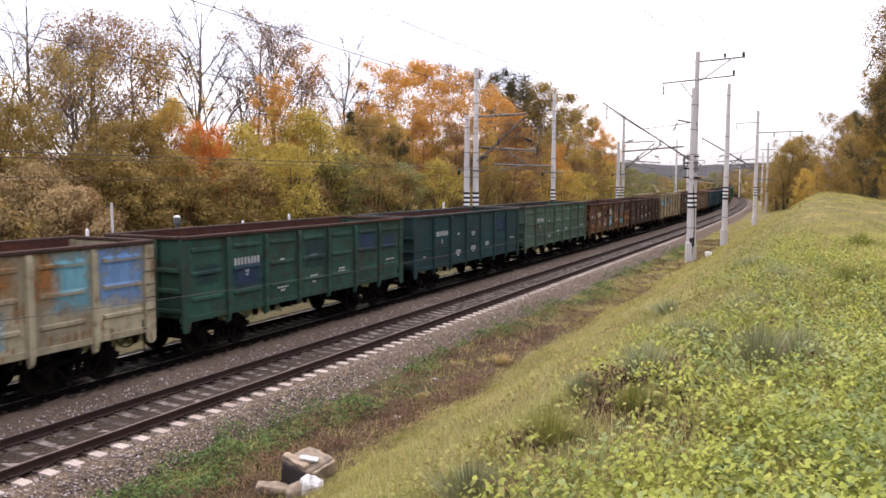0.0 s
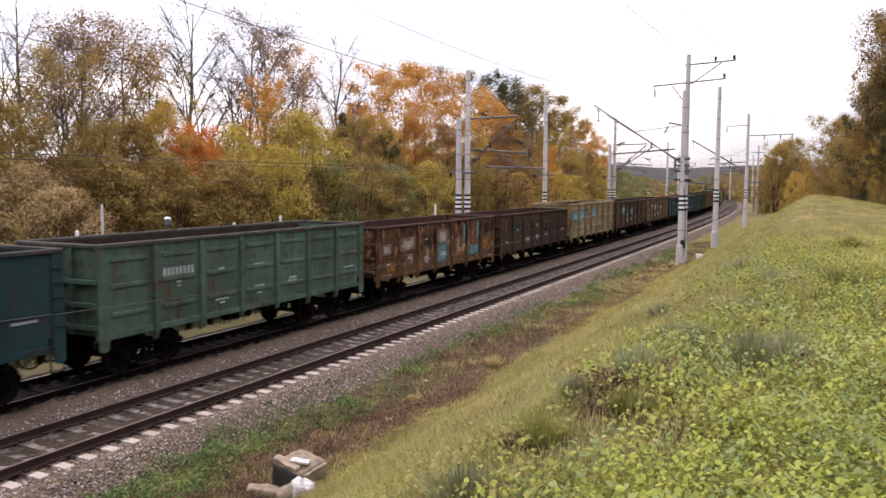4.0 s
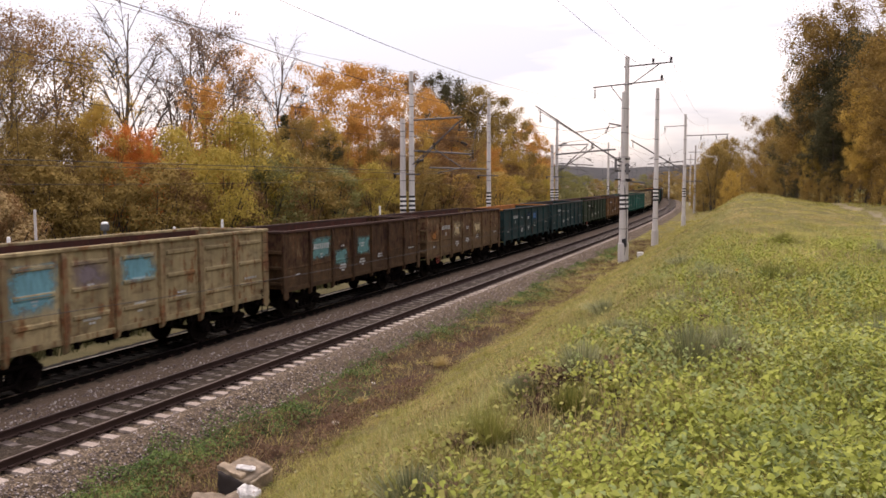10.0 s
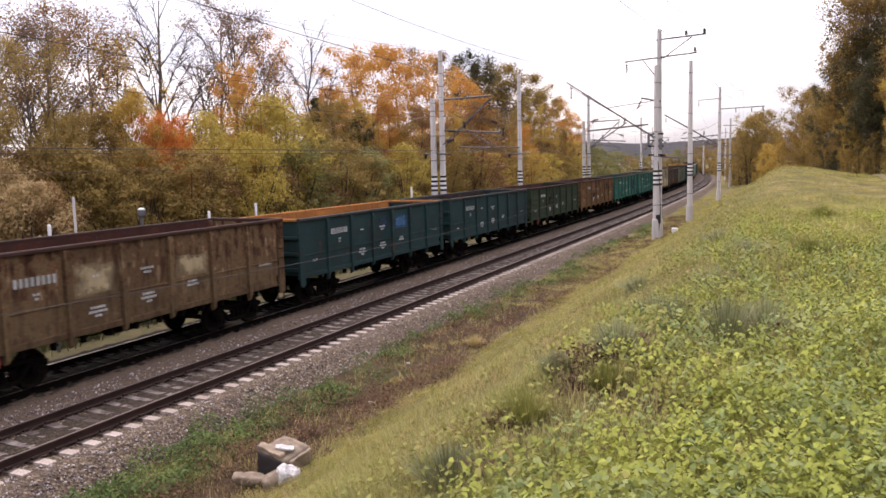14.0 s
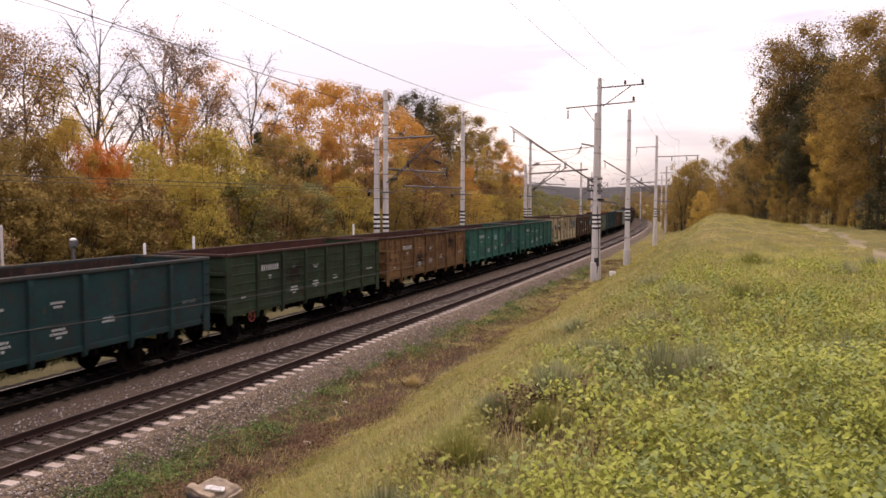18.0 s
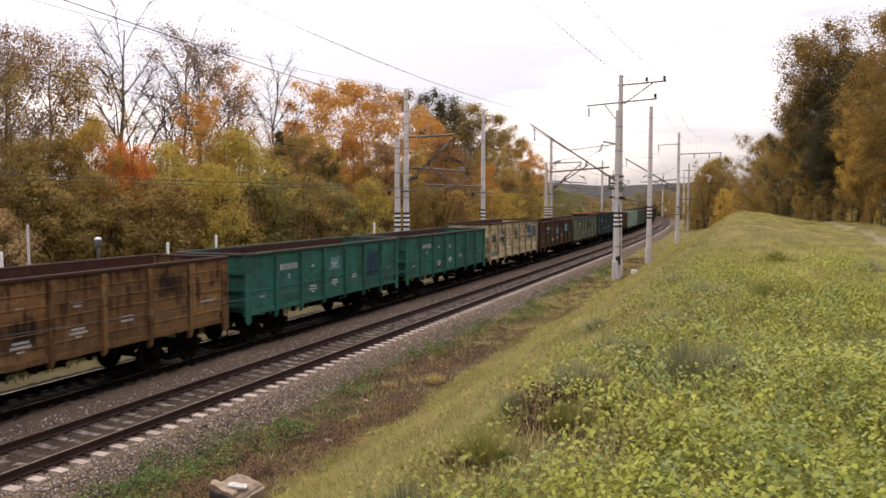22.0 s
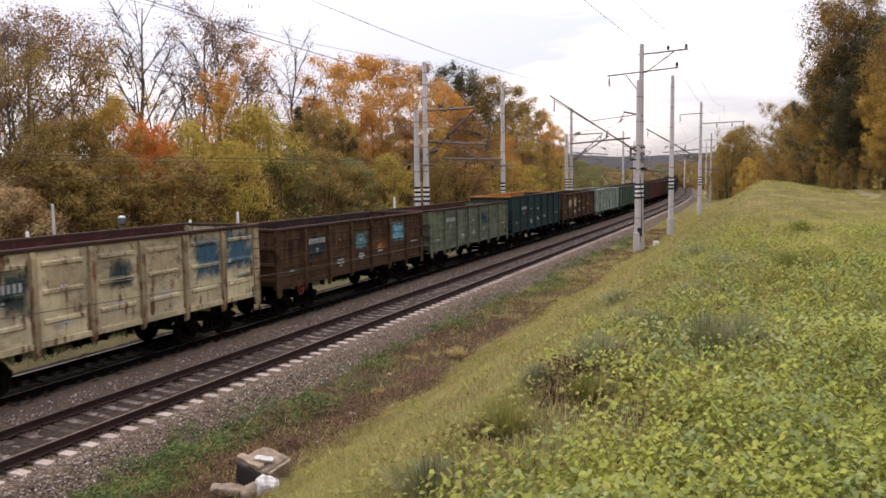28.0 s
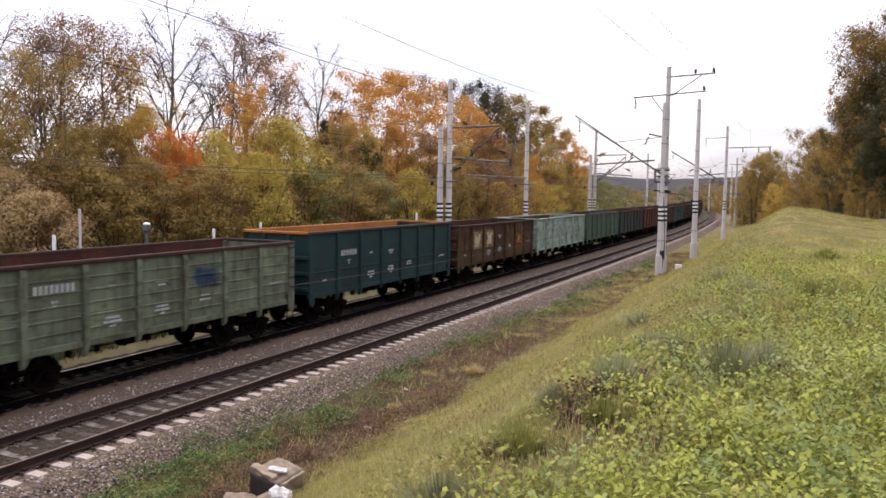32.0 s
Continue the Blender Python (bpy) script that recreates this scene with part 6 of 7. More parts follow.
grow("bush", -36.5, 78.2, 8.2, "olive", 1.06)
grow("bush", -34.5, 81.6, 8.2, "gold", 1.12)
grow("bush", -35.5, 93.3, 8.3, "olive", 1.18)
grow("bush", -36.5, 107.4, 8.4, "yellow_green")
grow("bush", -34.5, 114.8, 8.4, "brown", 1.06)
grow("bush", -35.5, 135.4, 8.6, "gold", 1.12)
# scrub far along the line
grow("bush", -36.5, 150.0, 8.3, "sage", 1.3)
grow("bush", -37.8, 165.0, 7.6, "sage", 1.3)
grow("bush", -39.4, 180.0, 6.9, "sage", 1.3)
grow("bush", -38.9, 190.0, 7.0, "sage", 1.3)
grow("bush", -39.2, 205.0, 6.3, "olive", 1.3)
grow("bush", -38.2, 215.0, 6.2, "sage", 1.3)
grow("bush", -37.8, 230.0, 6.1, "olive", 1.3)
grow("bush", -37.7, 255.0, 6.8, "olive", 1.3)
grow("bush", -35.4, 265.0, 8.2, "sage", 1.3)
grow("bush", -32.2, 270.0, 9.1, "ash", 1.3)
grow("bush", -28.2, 265.0, 9.1, "olive", 1.3)
grow("bush", -23.5, 250.0, 9.5, "olive", 1.3)
grow("bush", -18.8, 235.0, 10.2, "olive", 1.3)
# trees on the bank side: umber leaves carry shade, some gold ones lit clumps
grow("bush", -8.0, 150.0, 11.9, "olive", 0.75)
grow("bush", -5.3, 155.0, 12.6, "olive", 0.75)
grow("bush", -6.9, 158.0, 12.7, "olive", 0.95)
grow("broad", -7.1, 152.0, 11.2, "olive", 0.9)
grow("bush", -3.6, 150.0, 8.7, "olive", 0.8)
grow("bush", -11.1, 162.0, 7.5, "olive", 0.9)
grow("bush", -4.0, 120.0, 6.3, "gold", 0.8)
grow("bush", -2.4, 118.0, 6.6, "gold", 0.7)
grow("birch", 0.1, 118.0, 9.6, "umber", 1.2)
grow("birch", 1.5, 112.0, 13.4, "umber")
grow("broad", 2.5, 100.0, 9.6, "olive", 0.7)
grow("birch", 3.6, 92.0, 14.6, "dark", 0.95)
grow("birch", 4.9, 87.0, 19.4, "umber", 0.95)
grow("birch", 6.3, 85.0, 20.4, "umber", 1.1)
grow("birch", 7.6, 84.0, 17.2, "dark")
grow("birch", 8.8, 80.0, 16.1, "dark", 1.2)
grow("bare", 11.1, 92.0, 20.5, "brown", 0.8)
grow("birch", 10.7, 74.0, 18.4, "umber", 1.3)
grow("birch", 11.5, 66.0, 17.3, "umber", 1.3)
grow("birch", 12.3, 60.0, 16.3, "dark", 1.3)
grow("bush", -9.6, 156.0, 10.2, "olive", 0.8)
grow("broad", 0.7, 105.0, 11.5, "umber", 0.8)
grow("broad", 2.3, 98.0, 11.2, "olive", 0.75)
grow("broad", 4.3, 90.0, 11.0, "umber", 0.8)
grow("broad", 5.2, 84.0, 13.0, "dark", 0.8)
grow("broad", 7.2, 82.0, 13.5, "dark", 0.9)
grow("broad", 9.3, 76.0, 12.7, "umber")
grow("broad", 7.6, 74.0, 9.3, "gold", 0.6)
grow("broad", 4.3, 82.0, 7.2, "gold", 0.5)
grow("broad", 5.6, 78.0, 9.4, "dark", 0.8)
grow("broad", 8.1, 72.0, 7.6, "gold", 0.65)
grow("broad", 7.6, 80.0, 11.1, "dark", 0.9)
grow("broad", 9.9, 68.0, 9.3, "umber", 0.9)
grow("bush", 5.0, 84.0, 3.4, "olive")
grow("bush", 6.2, 78.0, 4.1, "olive")
grow("bush", 7.7, 72.0, 3.5, "umber")
grow("bush", 9.0, 68.0, 3.6, "gold", 0.8)
grow("bush", 9.9, 62.0, 3.8, "dark")
grow("bush", 10.8, 56.0, 4.1, "brown")
grow("bush", 0.8, 104.0, 4.5, "olive", 0.9)
grow("bush", 2.8, 96.0, 4.9, "umber", 0.9)
grow("broad", 9.9, 64.0, 11.5, "umber")
grow("bush", 4.1, 80.0, 2.6, "umber", 0.9)
grow("bush", 5.2, 76.0, 2.5, "olive", 0.9)
grow("bush", 6.5, 70.0, 2.4, "umber", 0.9)
grow("bush", 7.8, 64.0, 2.5, "umber", 0.9)
grow("bush", 8.6, 60.0, 2.7, "dark", 0.9)
grow("bush", 9.6, 54.0, 2.7, "umber", 0.9)
grow("bush", 10.5, 50.0, 2.9, "dark", 0.9)
grow("bush", 3.4, 88.0, 3.3, "dark", 0.9)
grow("bush", -0.9, 112.0, 4.6, "olive", 0.9)

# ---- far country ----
# Pale grey of the wooded hills is distance haze held in the base colour.
HAZE = plain("far_wood_haze", (0.235, 0.235, 0.245), 1.0, fine=0.05, coarse=0.01, space="World", var=0.3)
FIELD = plain("far_meadow", (0.20, 0.19, 0.06), 1.0, fine=0.2, coarse=0.02, space="World", var=0.3)


def ridge(name, dist, a0, a1, low, high, material, label, seed):
    """A far line of wooded hills, seen over the valley."""
    r = random.Random(seed)
    verts, faces, n = [], [], 160
    for i in range(n + 1):
        a = radians(a0 + (a1 - a0) * i / n)
        top = low + (high - low) * (0.5 + 0.3 * math.sin(i * 0.09 + seed) + 0.15 * math.sin(i * 0.33)) + r.uniform(-0.04, 0.04) * (high - low)
        for d, z in ((dist, -16.0), (dist, top), (dist * 1.15, top - 2), (dist * 1.15, -16.0)):
            verts.append((d * math.sin(a), d * math.cos(a), z))
        if i:
            faces += [(4 * i - 4 + k, 4 * i - 3 + k, 4 * i + 1 + k, 4 * i + k) for k in range(3)]
    return tagged(new(name, mesh_of(name, verts, faces, material)), label, "hills", kind="structure")


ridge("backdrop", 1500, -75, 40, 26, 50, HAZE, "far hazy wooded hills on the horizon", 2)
ridge("backdrop_meadow", 520, -40, 10, -6, 2, FIELD, "far meadow with autumn scrub", 5)

# a village far off
ROOF, WALL = plain("far_roof", (0.16, 0.10, 0.08), 0.9), plain("far_wall", (0.55, 0.53, 0.50), 0.9)
for i, (x, y, w) in enumerate(((-128, 505, 9), (-112, 500, 7), (-96, 512, 11), (-84, 498, 8), (-70, 508, 10), (-142, 512, 8))):
    house = new("village_house")
    house.matrix_basis = pose(x, y, -4.0 if i % 2 else -3.2, 0, 0, 20 * i)
    tagged(house, "small pale village house far across the valley", "house", "village houses")
    part("wall", box(bmesh.new(), -w / 2, w / 2, -4, 4, -12, 4.0), WALL, house)
    bm = bmesh.new()
    v = [bm.verts.new(p) for p in ((-w / 2 - 0.4, -4.6, 3.8), (w / 2 + 0.4, -4.6, 3.8), (w / 2 + 0.4, 4.6, 3.8), (-w / 2 - 0.4, 4.6, 3.8), (-w / 2 - 0.4, 0, 7.0), (w / 2 + 0.4, 0, 7.0))]
    for f_ in ((0, 1, 5, 4), (2, 3, 4, 5), (0, 4, 3), (1, 2, 5), (3, 2, 1, 0)):
        bm.faces.new([v[k] for k in f_])
    part("roof", bm, ROOF, house, "dull red roof")
    for k in (-1, 1):
        part("window", box(bmesh.new(), k * w / 4 - 0.6, k * w / 4 + 0.6, -4.05, -3.98, 1.0, 2.4), BLACK, house)

# ---- verge, bank and weeds ----


def scatter(n, x0, x1, y0, y1, seed, keep=None):
    rg = np.random.default_rng(seed)
    x, y = rg.uniform(x0, x1, n), y0 * (y1 / y0) ** rg.random(n)
    if keep is not None:
        ok = keep(x, y, rg)
        x, y = x[ok], y[ok]
    return x, y, terrain(x, y), rg


def blades(name, spots, height, width, material, label, lean=0.5):
    """Grass: bent, pointed blades."""
    x, y, z, rg = spots
    n = len(x)
    a = rg.uniform(0, math.tau, n)
    h = height * rg.uniform(0.45, 1.25, n)
    w = width * rg.uniform(0.6, 1.3, n) * (0.7 + 0.02 * np.hypot(x, y))
    lx, ly = np.cos(a) * lean * h * rg.random(n), np.sin(a) * lean * h * rg.random(n)
    wx, wy = -np.sin(a) * w, np.cos(a) * w
    v = np.stack([np.stack([x - wx, y - wy, z - 0.02], -1), np.stack([x + wx, y + wy, z - 0.02], -1), np.stack([x + lx, y + ly, z + h], -1)], 1).reshape(-1, 3)
    ob = new(name, big_mesh(name, v, np.arange(3 * n).reshape(-1, 3), material))
    return tagged(ob, label, "grass", kind="stuff")


def herbs(name, spots, size, height, material, label):
    """Broad pointed leaves on unseen stalks, turned up to the sky, each folded along its rib."""
    x, y, z, rg = spots
    n = len(x)
    a = rg.uniform(0, math.tau, n)
    s = size * rg.uniform(0.4, 1.55, n) * (0.85 + 0.012 * np.hypot(x, y))
    patch = np.clip(0.55 + 0.6 * np.sin(2.1 * x + 1.1 * np.sin(1.3 * y)) * np.sin(1.7 * y + 0.7 * np.sin(2.4 * x)) + 0.25 * np.sin(5.1 * x + 3.7 * y), 0.35, 1.2)
    hh = height * rg.random(n) ** 0.6 * patch * 1.4
    tilt = rg.uniform(-0.75, 0.95, n)
    ux, uy, uz = np.cos(a) * np.cos(tilt), np.sin(a) * np.cos(tilt), -np.sin(tilt)
    vx, vy = -np.sin(a), np.cos(a)
    roll = rg.uniform(-0.8, 0.8, n)

    def at(l, w, up):
        return np.stack([x + ux * l * s + vx * w * s, y + uy * l * s + vy * w * s, z + hh + uz * l * s + (w * roll + up) * s], -1)

    v = np.stack([at(-0.5, 0, 0), at(-0.05, 0.36, 0.12), at(0.58, 0, -0.06), at(-0.05, -0.36, 0.12)], 1).reshape(-1, 3)
    ob = new(name, big_mesh(name, v, np.arange(4 * n).reshape(-1, 4), material))
    return tagged(ob, label, "weeds", kind="stuff")


def off_path(x, y):
    line = np.interp(y, (14, 24, 30, 42, 56, 70, 100), (3.8, 4.4, 5.1, 5.45, 5.8, 5.4, 3.5))
    return (np.abs(x - line) > 0.42) | (y < 15)


def on_bank(x, y, rg):
    return off_path(x, y) & (rg.random(len(x)) < ease(abreast(x, y), 4.6, 6.0))


def dryness(x, y):
    """Where the slope has withered, and where it is still green."""
    return np.sin(0.9 * x + 1.6 * np.sin(0.35 * y) + 0.6) * np.sin(0.55 * y + 1.3 * np.sin(0.8 * x)) + 0.5 * np.sin(2.3 * x + 0.7 * y) * np.sin(1.9 * y - 0.6 * x) - 0.22


def on_slope(x, y, rg):
    u = abreast(x, y)
    return open_ground(x, y) & (rg.random(len(x)) < ease(u, 4.6, 6.0) * (1 - 0.85 * ease(u, 12.0, 13.2) * (1 - ease(y, 14, 26))))


def on_green(x, y, rg):
    return on_slope(x, y, rg) & (rg.random(len(x)) < 0.25 + 0.75 * ease(-dryness(x, y), -0.25, 0.25))


def on_dry(x, y, rg):
    return on_slope(x, y, rg) & (rg.random(len(x)) < 0.15 + 0.85 * ease(dryness(x, y), -0.25, 0.25))


def on_crest(x, y, rg):
    return open_ground(x, y) & (rg.random(len(x)) < 0.8)


def on_top(x, y, rg):
    u = abreast(x, y) + 0.4 * np.sin(y * 0.9) + 0.3 * np.sin(y * 2.3 + x)
    thin = 0.72 + 0.28 * np.sin(1.7 * x + 0.9 * y) * np.sin(1.1 * y - 0.8 * x)
    return (rg.random(len(x)) < ease(u, 12.1, 13.3) * (1 - 0.75 * ease(y, 18, 32)) * thin) & open_ground(x, y)


# Dark soil; the smaller spots stand for shade beneath overhanging weeds.
EARTH_SHADE_SPOTS = ((-1.52, 5.8, 0.11, 0.24), (-1.44, 6.25, 0.12, 0.16), (-1.12, 7.95, 0.16, 0.24), (-1.0, 6.3, 0.18, 0.10), (0.45, 14.6, 0.4, 0.22), (-1.3, 7.1, 0.11, 0.16), (-0.72, 8.35, 0.13, 0.10), (-1.9, 5.2, 0.09, 0.14), (-0.62, 9.6, 0.16, 0.13), (-0.35, 11.2, 0.18, 0.16))
TUFTS = ((-0.56, 7.55, 0.46, 0.46, 1), (-0.25, 7.9, 0.34, 0.40, 1), (1.2, 9.4, 0.36, 0.42, 1), (0.2, 15.0, 0.5, 0.36, 0), (0.9, 15.2, 0.4, 0.32, 0), (-1.35, 6.6, 0.34, 0.36, 1), (-1.75, 5.3, 0.3, 0.24, 0), (-1.15, 8.6, 0.36, 0.38, 1), (-1.6, 9.8, 0.36, 0.30, 1), (-0.75, 13.7, 0.5, 0.36, 1), (-1.0, 11.6, 0.40, 0.34, 1), (-2.3, 13.0, 0.42, 0.26, 1), (2.4, 19.5, 0.5, 0.36, 1), (0.6, 22.0, 0.5, 0.34, 0), (3.6, 24.0, 0.5, 0.36, 1), (-1.5, 18.0, 0.5, 0.34, 1), (-1.95, 4.4, 0.3, 0.30, 1), (-1.26, 5.72, 0.2, 0.22, 0), (-1.74, 6.1, 0.2, 0.2, 1), (-1.38, 7.75, 0.24, 0.24, 0), (-0.86, 8.05, 0.22, 0.22, 0), (-0.8, 9.1, 0.3, 0.3, 0), (-0.9, 10.4, 0.34, 0.3, 1), (0.1, 12.4, 0.36, 0.3, 0))


def open_ground(x, y):
    """False on the dark earth and edge-shade spots, on the path and where a big tussock stands."""
    ok = off_path(x, y)
    for bx_, by_, rx, ry in EARTH_SHADE_SPOTS:
        ok &= ((x - bx_) / (1.3 * rx)) ** 2 + ((y - by_) / (1.3 * ry)) ** 2 > 1
    for tx, ty, r, h, grey in TUFTS:
        ok &= (x - tx) ** 2 + (y - ty + 0.1) ** 2 > (0.7 * r) ** 2
    return ok


def wedge(n, y0, y1, seed, keep=None, left=-2.9):
    """Places on the top of the bank, which opens out with distance."""
    rg = np.random.default_rng(seed)
    y = y0 * (y1 / y0) ** rg.random(n)
    x = left + rg.random(n) * (4.9 + 0.24 * (y - 4))
    if keep is not None:
        ok = keep(x, y, rg)
        x, y = x[ok], y[ok]
    return x, y, terrain(x, y), rg


def tufts(n, per, x0, x1, y0, y1, seed, spread, keep=None):
    """Places in clumps."""
    rg = np.random.default_rng(seed)
    cx, cy = rg.uniform(x0, x1, n), y0 * (y1 / y0) ** rg.random(n)
    if keep is not None:
        ok = keep(cx, cy, rg)
        cx, cy = cx[ok], cy[ok]
    x = np.repeat(cx, per) + rg.normal(0, spread, len(cx) * per)
    y = np.repeat(cy, per) + rg.normal(0, spread, len(cx) * per)
    return x, y, terrain(x, y), rg


def domes(plants, per, y0, y1, seed, wide, high):
    """Single plants, each a low dome of leaves with gaps between it and the next."""
    cx, cy, _, rg = wedge(plants, y0, y1, seed, on_top)
    k = rg.uniform(0.6, 1.3, len(cx))
    r, a = np.sqrt(rg.random((len(cx), per))), rg.uniform(0, math.tau, (len(cx), per))
    x, y = (cx[:, None] + np.cos(a) * r * wide * k[:, None]).ravel(), (cy[:, None] + np.sin(a) * r * wide * k[:, None]).ravel()
    return x, y, terrain(x, y) + (high * k[:, None] * (1 - r * r) * rg.uniform(0.75, 1.1, r.shape)).ravel(), rg


def around(n, x0, x1, y0, y1, seed, keep):
    """Places spread evenly about the standpoint."""
    rg = np.random.default_rng(seed)
    x, y = rg.uniform(x0, x1, n), rg.uniform(y0, y1, n)
    ok = keep(x, y, rg)
    x, y = x[ok], y[ok]
    return x, y, terrain(x, y), rg


herbs("weed_plants", domes(2100, 62, 2.8, 22, 51, 0.17, 0.28), 0.034, 0.05, WEED, "bushy green weeds standing close together on the bank")
herbs("cool_weeds", domes(1000, 58, 2.8, 16, 52, 0.16, 0.30), 0.036, 0.05, COOL_WEED, "cooler blue-green weeds among the others on the bank")
herbs("weeds", wedge(112000, 2.8, 34, 11, on_top), 0.030, 0.12, WEED, "sea of green and yellow-green broad-leaved weeds on the bank")
herbs("tall_weeds", tufts(300, 30, -2.2, 2.6, 3.0, 13, 21, 0.16, on_top), 0.042, 0.25, WEED, "taller clumps of green weeds on the bank")
herbs("yellow_weeds", tufts(480, 24, -2.0, 6.0, 3.4, 30, 31, 0.2, on_top), 0.036, 0.16, YELLOW_WEED, "patches of yellowing weeds on the bank")
herbs("yellowed_weeds", tufts(560, 30, 0.4, 5.2, 6.5, 17, 81, 0.24, on_top), 0.032, 0.20, YELLOW_WEED, "broad patch of yellow-green weeds on the bank")
blades("bank_grass", tufts(7600, 30, -9.4, 5, 3.4, 75, 12, 0.13, on_green), 0.09, 0.0048, GRASS, "rough green grass on the bank", 1.3)
blades("dry_bank_grass", tufts(6200, 30, -9.6, 4, 4.0, 80, 13, 0.15, on_dry), 0.09, 0.0046, DRY, "dry straw-coloured grass on the slope", 1.5)
blades("short_grass", scatter(90000, -9.6, 8, 3.4, 75, 33, on_slope), 0.055, 0.003, GRASS, "short matted grass on the bank", 2.0)
herbs("slope_weeds", tufts(1300, 26, -8.6, -1.6, 4.5, 48, 34, 0.17, on_slope), 0.034, 0.10, EDGE_GREEN, "small green herbs in the grass of the slope")
herbs("slope_litter", tufts(1000, 30, -9.2, -1.8, 4.2, 48, 35, 0.22, on_slope), 0.030, 0.07, BROWN_WEED, "brown withered patches in the grass of the slope")


def tussock(x, y, r, h, material, label):
    """One clump of long grass, fanning out from its middle."""
    rg = np.random.default_rng(int(abs(x * 100) + y * 10))
    n = 520
    a, q = rg.uniform(0, math.tau, n), rg.random(n) ** 0.6
    px, py2 = np.cos(a) * r * 0.35 * q, np.sin(a) * r * 0.35 * q
    hh = h * rg.uniform(0.5, 1.1, n) * (1.1 - 0.5 * q)
    tx, ty = np.cos(a) * r * q * rg.uniform(0.7, 1.4, n), np.sin(a) * r * q * rg.uniform(0.7, 1.4, n)
    wx, wy = -np.sin(a) * 0.007, np.cos(a) * 0.007
    v = np.stack([np.stack([px - wx, py2 - wy, px * 0 - 0.05], -1), np.stack([px + wx, py2 + wy, px * 0 - 0.05], -1), np.stack([tx, ty, hh], -1)], 1).reshape(-1, 3)
    ob = new("grass_tussock", big_mesh("grass_tussock", v, np.arange(3 * n).reshape(-1, 3), material))
    ob.location = (x, y, g(x, y))
    return tagged(ob, label, "grass", "tussocks on the bank")


for x, y, r, h, grey in TUFTS:
    tussock(x, y, r * 1.1, h * 0.95, TUSSOCK if grey else EDGE_GREEN, "long grey-green grass tussock on the bank" if grey else "dark green tussock among the weeds of the bank")
blades("grass_tussocks", tufts(330, 60, -2.8, 3.5, 3.2, 34, 22, 0.13, on_crest), 0.20, 0.0045, GREY_GRASS, "tufts of long grey-green grass along the bank", 0.7)
blades("crest_grass", tufts(420, 46, -3.1, -1.3, 3.2, 40, 28, 0.14, on_crest), 0.15, 0.0042, GREY_GRASS, "long grey-green grass along the edge of the bank", 0.8)
blades("slope_tufts", tufts(1000, 34, -8.8, -2.0, 4.0, 60, 29, 0.12, on_bank), 0.14, 0.0042, GRASS, "tufts of grass on the slope", 0.8)
blades("slope_clumps", tufts(900, 38, -8.6, -1.4, 3.6, 60, 71, 0.085, on_slope), 0.13, 0.0050, EDGE_GREEN, "dark green clumps of grass on the slope", 1.4)
blades("straw_clumps", tufts(1100, 34, -9.0, -1.4, 3.6, 60, 72, 0.09, on_dry), 0.12, 0.0045, DRY, "straw-coloured clumps of grass on the slope", 1.4)
blades("grey_clumps", tufts(500, 34, -6.6, -1.2, 3.4, 40, 73, 0.08, on_slope), 0.15, 0.0045, GREY_GRASS, "grey-green clumps of grass on the slope", 1.3)
blades("weed_grass", wedge(60000, 2.8, 30, 27, on_top), 0.18, 0.0045, GRASS, "blades of grass among the weeds", 0.8)
blades("dry_blades", wedge(14000, 2.8, 30, 37, on_top), 0.17, 0.0045, DRY, "dry blades among the weeds", 0.9)
blades("dry_stalks", tufts(520, 14, -8, 3, 3.5, 30, 23, 0.2, on_bank), 0.28, 0.0035, DRY, "dry stalks among the weeds", 0.9)


def strip(lo, hi, wave):
    def keep(x, y, rg):
        u = abreast(x, y) + wave * np.sin(y * 0.45) * np.sin(y * 0.17 + 1)
        patchy = 0.62 + 0.40 * np.sin(y * 0.8 + 2 * np.sin(x)) * np.sin(y * 0.31 + 1.7)
        return (u > lo) & (u < hi) & (rg.random(len(x)) < patchy)
    return keep


herbs("verge_weeds", tufts(1700, 46, -12.6, -9.8, 6, 75, 14, 0.20, strip(2.0, 3.5, 0.8)), 0.050, 0.26, LOW_GREEN, "low dark green weeds along the ballast")
blades("verge_grass", tufts(900, 24, -13, -8.5, 6, 110, 15, 0.2, strip(2.0, 6.4, 0.5)), 0.16, 0.005, GRASS, "sparse green grass along the ballast", 1.2)
blades("far_turf", tufts(2200, 26, -12.4, -6.0, 30, 120, 74, 0.22, strip(2.7, 7.0, 0.3)), 0.14, 0.006, GRASS, "rough green grass between the track and the bank", 1.2)
herbs("withered_weeds", tufts(1900, 46, -11.8, -8.0, 6, 80, 16, 0.2, strip(2.8, 5.6, 0.5)), 0.045, 0.20, BROWN_WEED, "withered red-brown weeds in the ditch")
blades("ditch_straw", tufts(800, 18, -12.4, -7.5, 6, 60, 24, 0.16, strip(2.6, 6.2, 0.5)), 0.20, 0.0045, DRY, "pale dead stalks in the ditch", 1.0)
blades("ditch_twigs", tufts(170, 5, -11.6, -8.4, 7, 50, 38, 0.12, strip(2.6, 5.6, 0.5)), 0.26, 0.009, DRY, "bent pale twigs in the ditch", 1.8)
herbs("broad_leaves", wedge(2600, 2.8, 12, 75, on_top), 0.062, 0.20, COOL_WEED, "broad pale green leaves standing out of the weeds")
herbs("trodden_weeds", around(30000, -2.4, 6.0, -4.0, 3.2, 76, on_top), 0.034, 0.10, WEED, "low green weeds on the top of the bank")
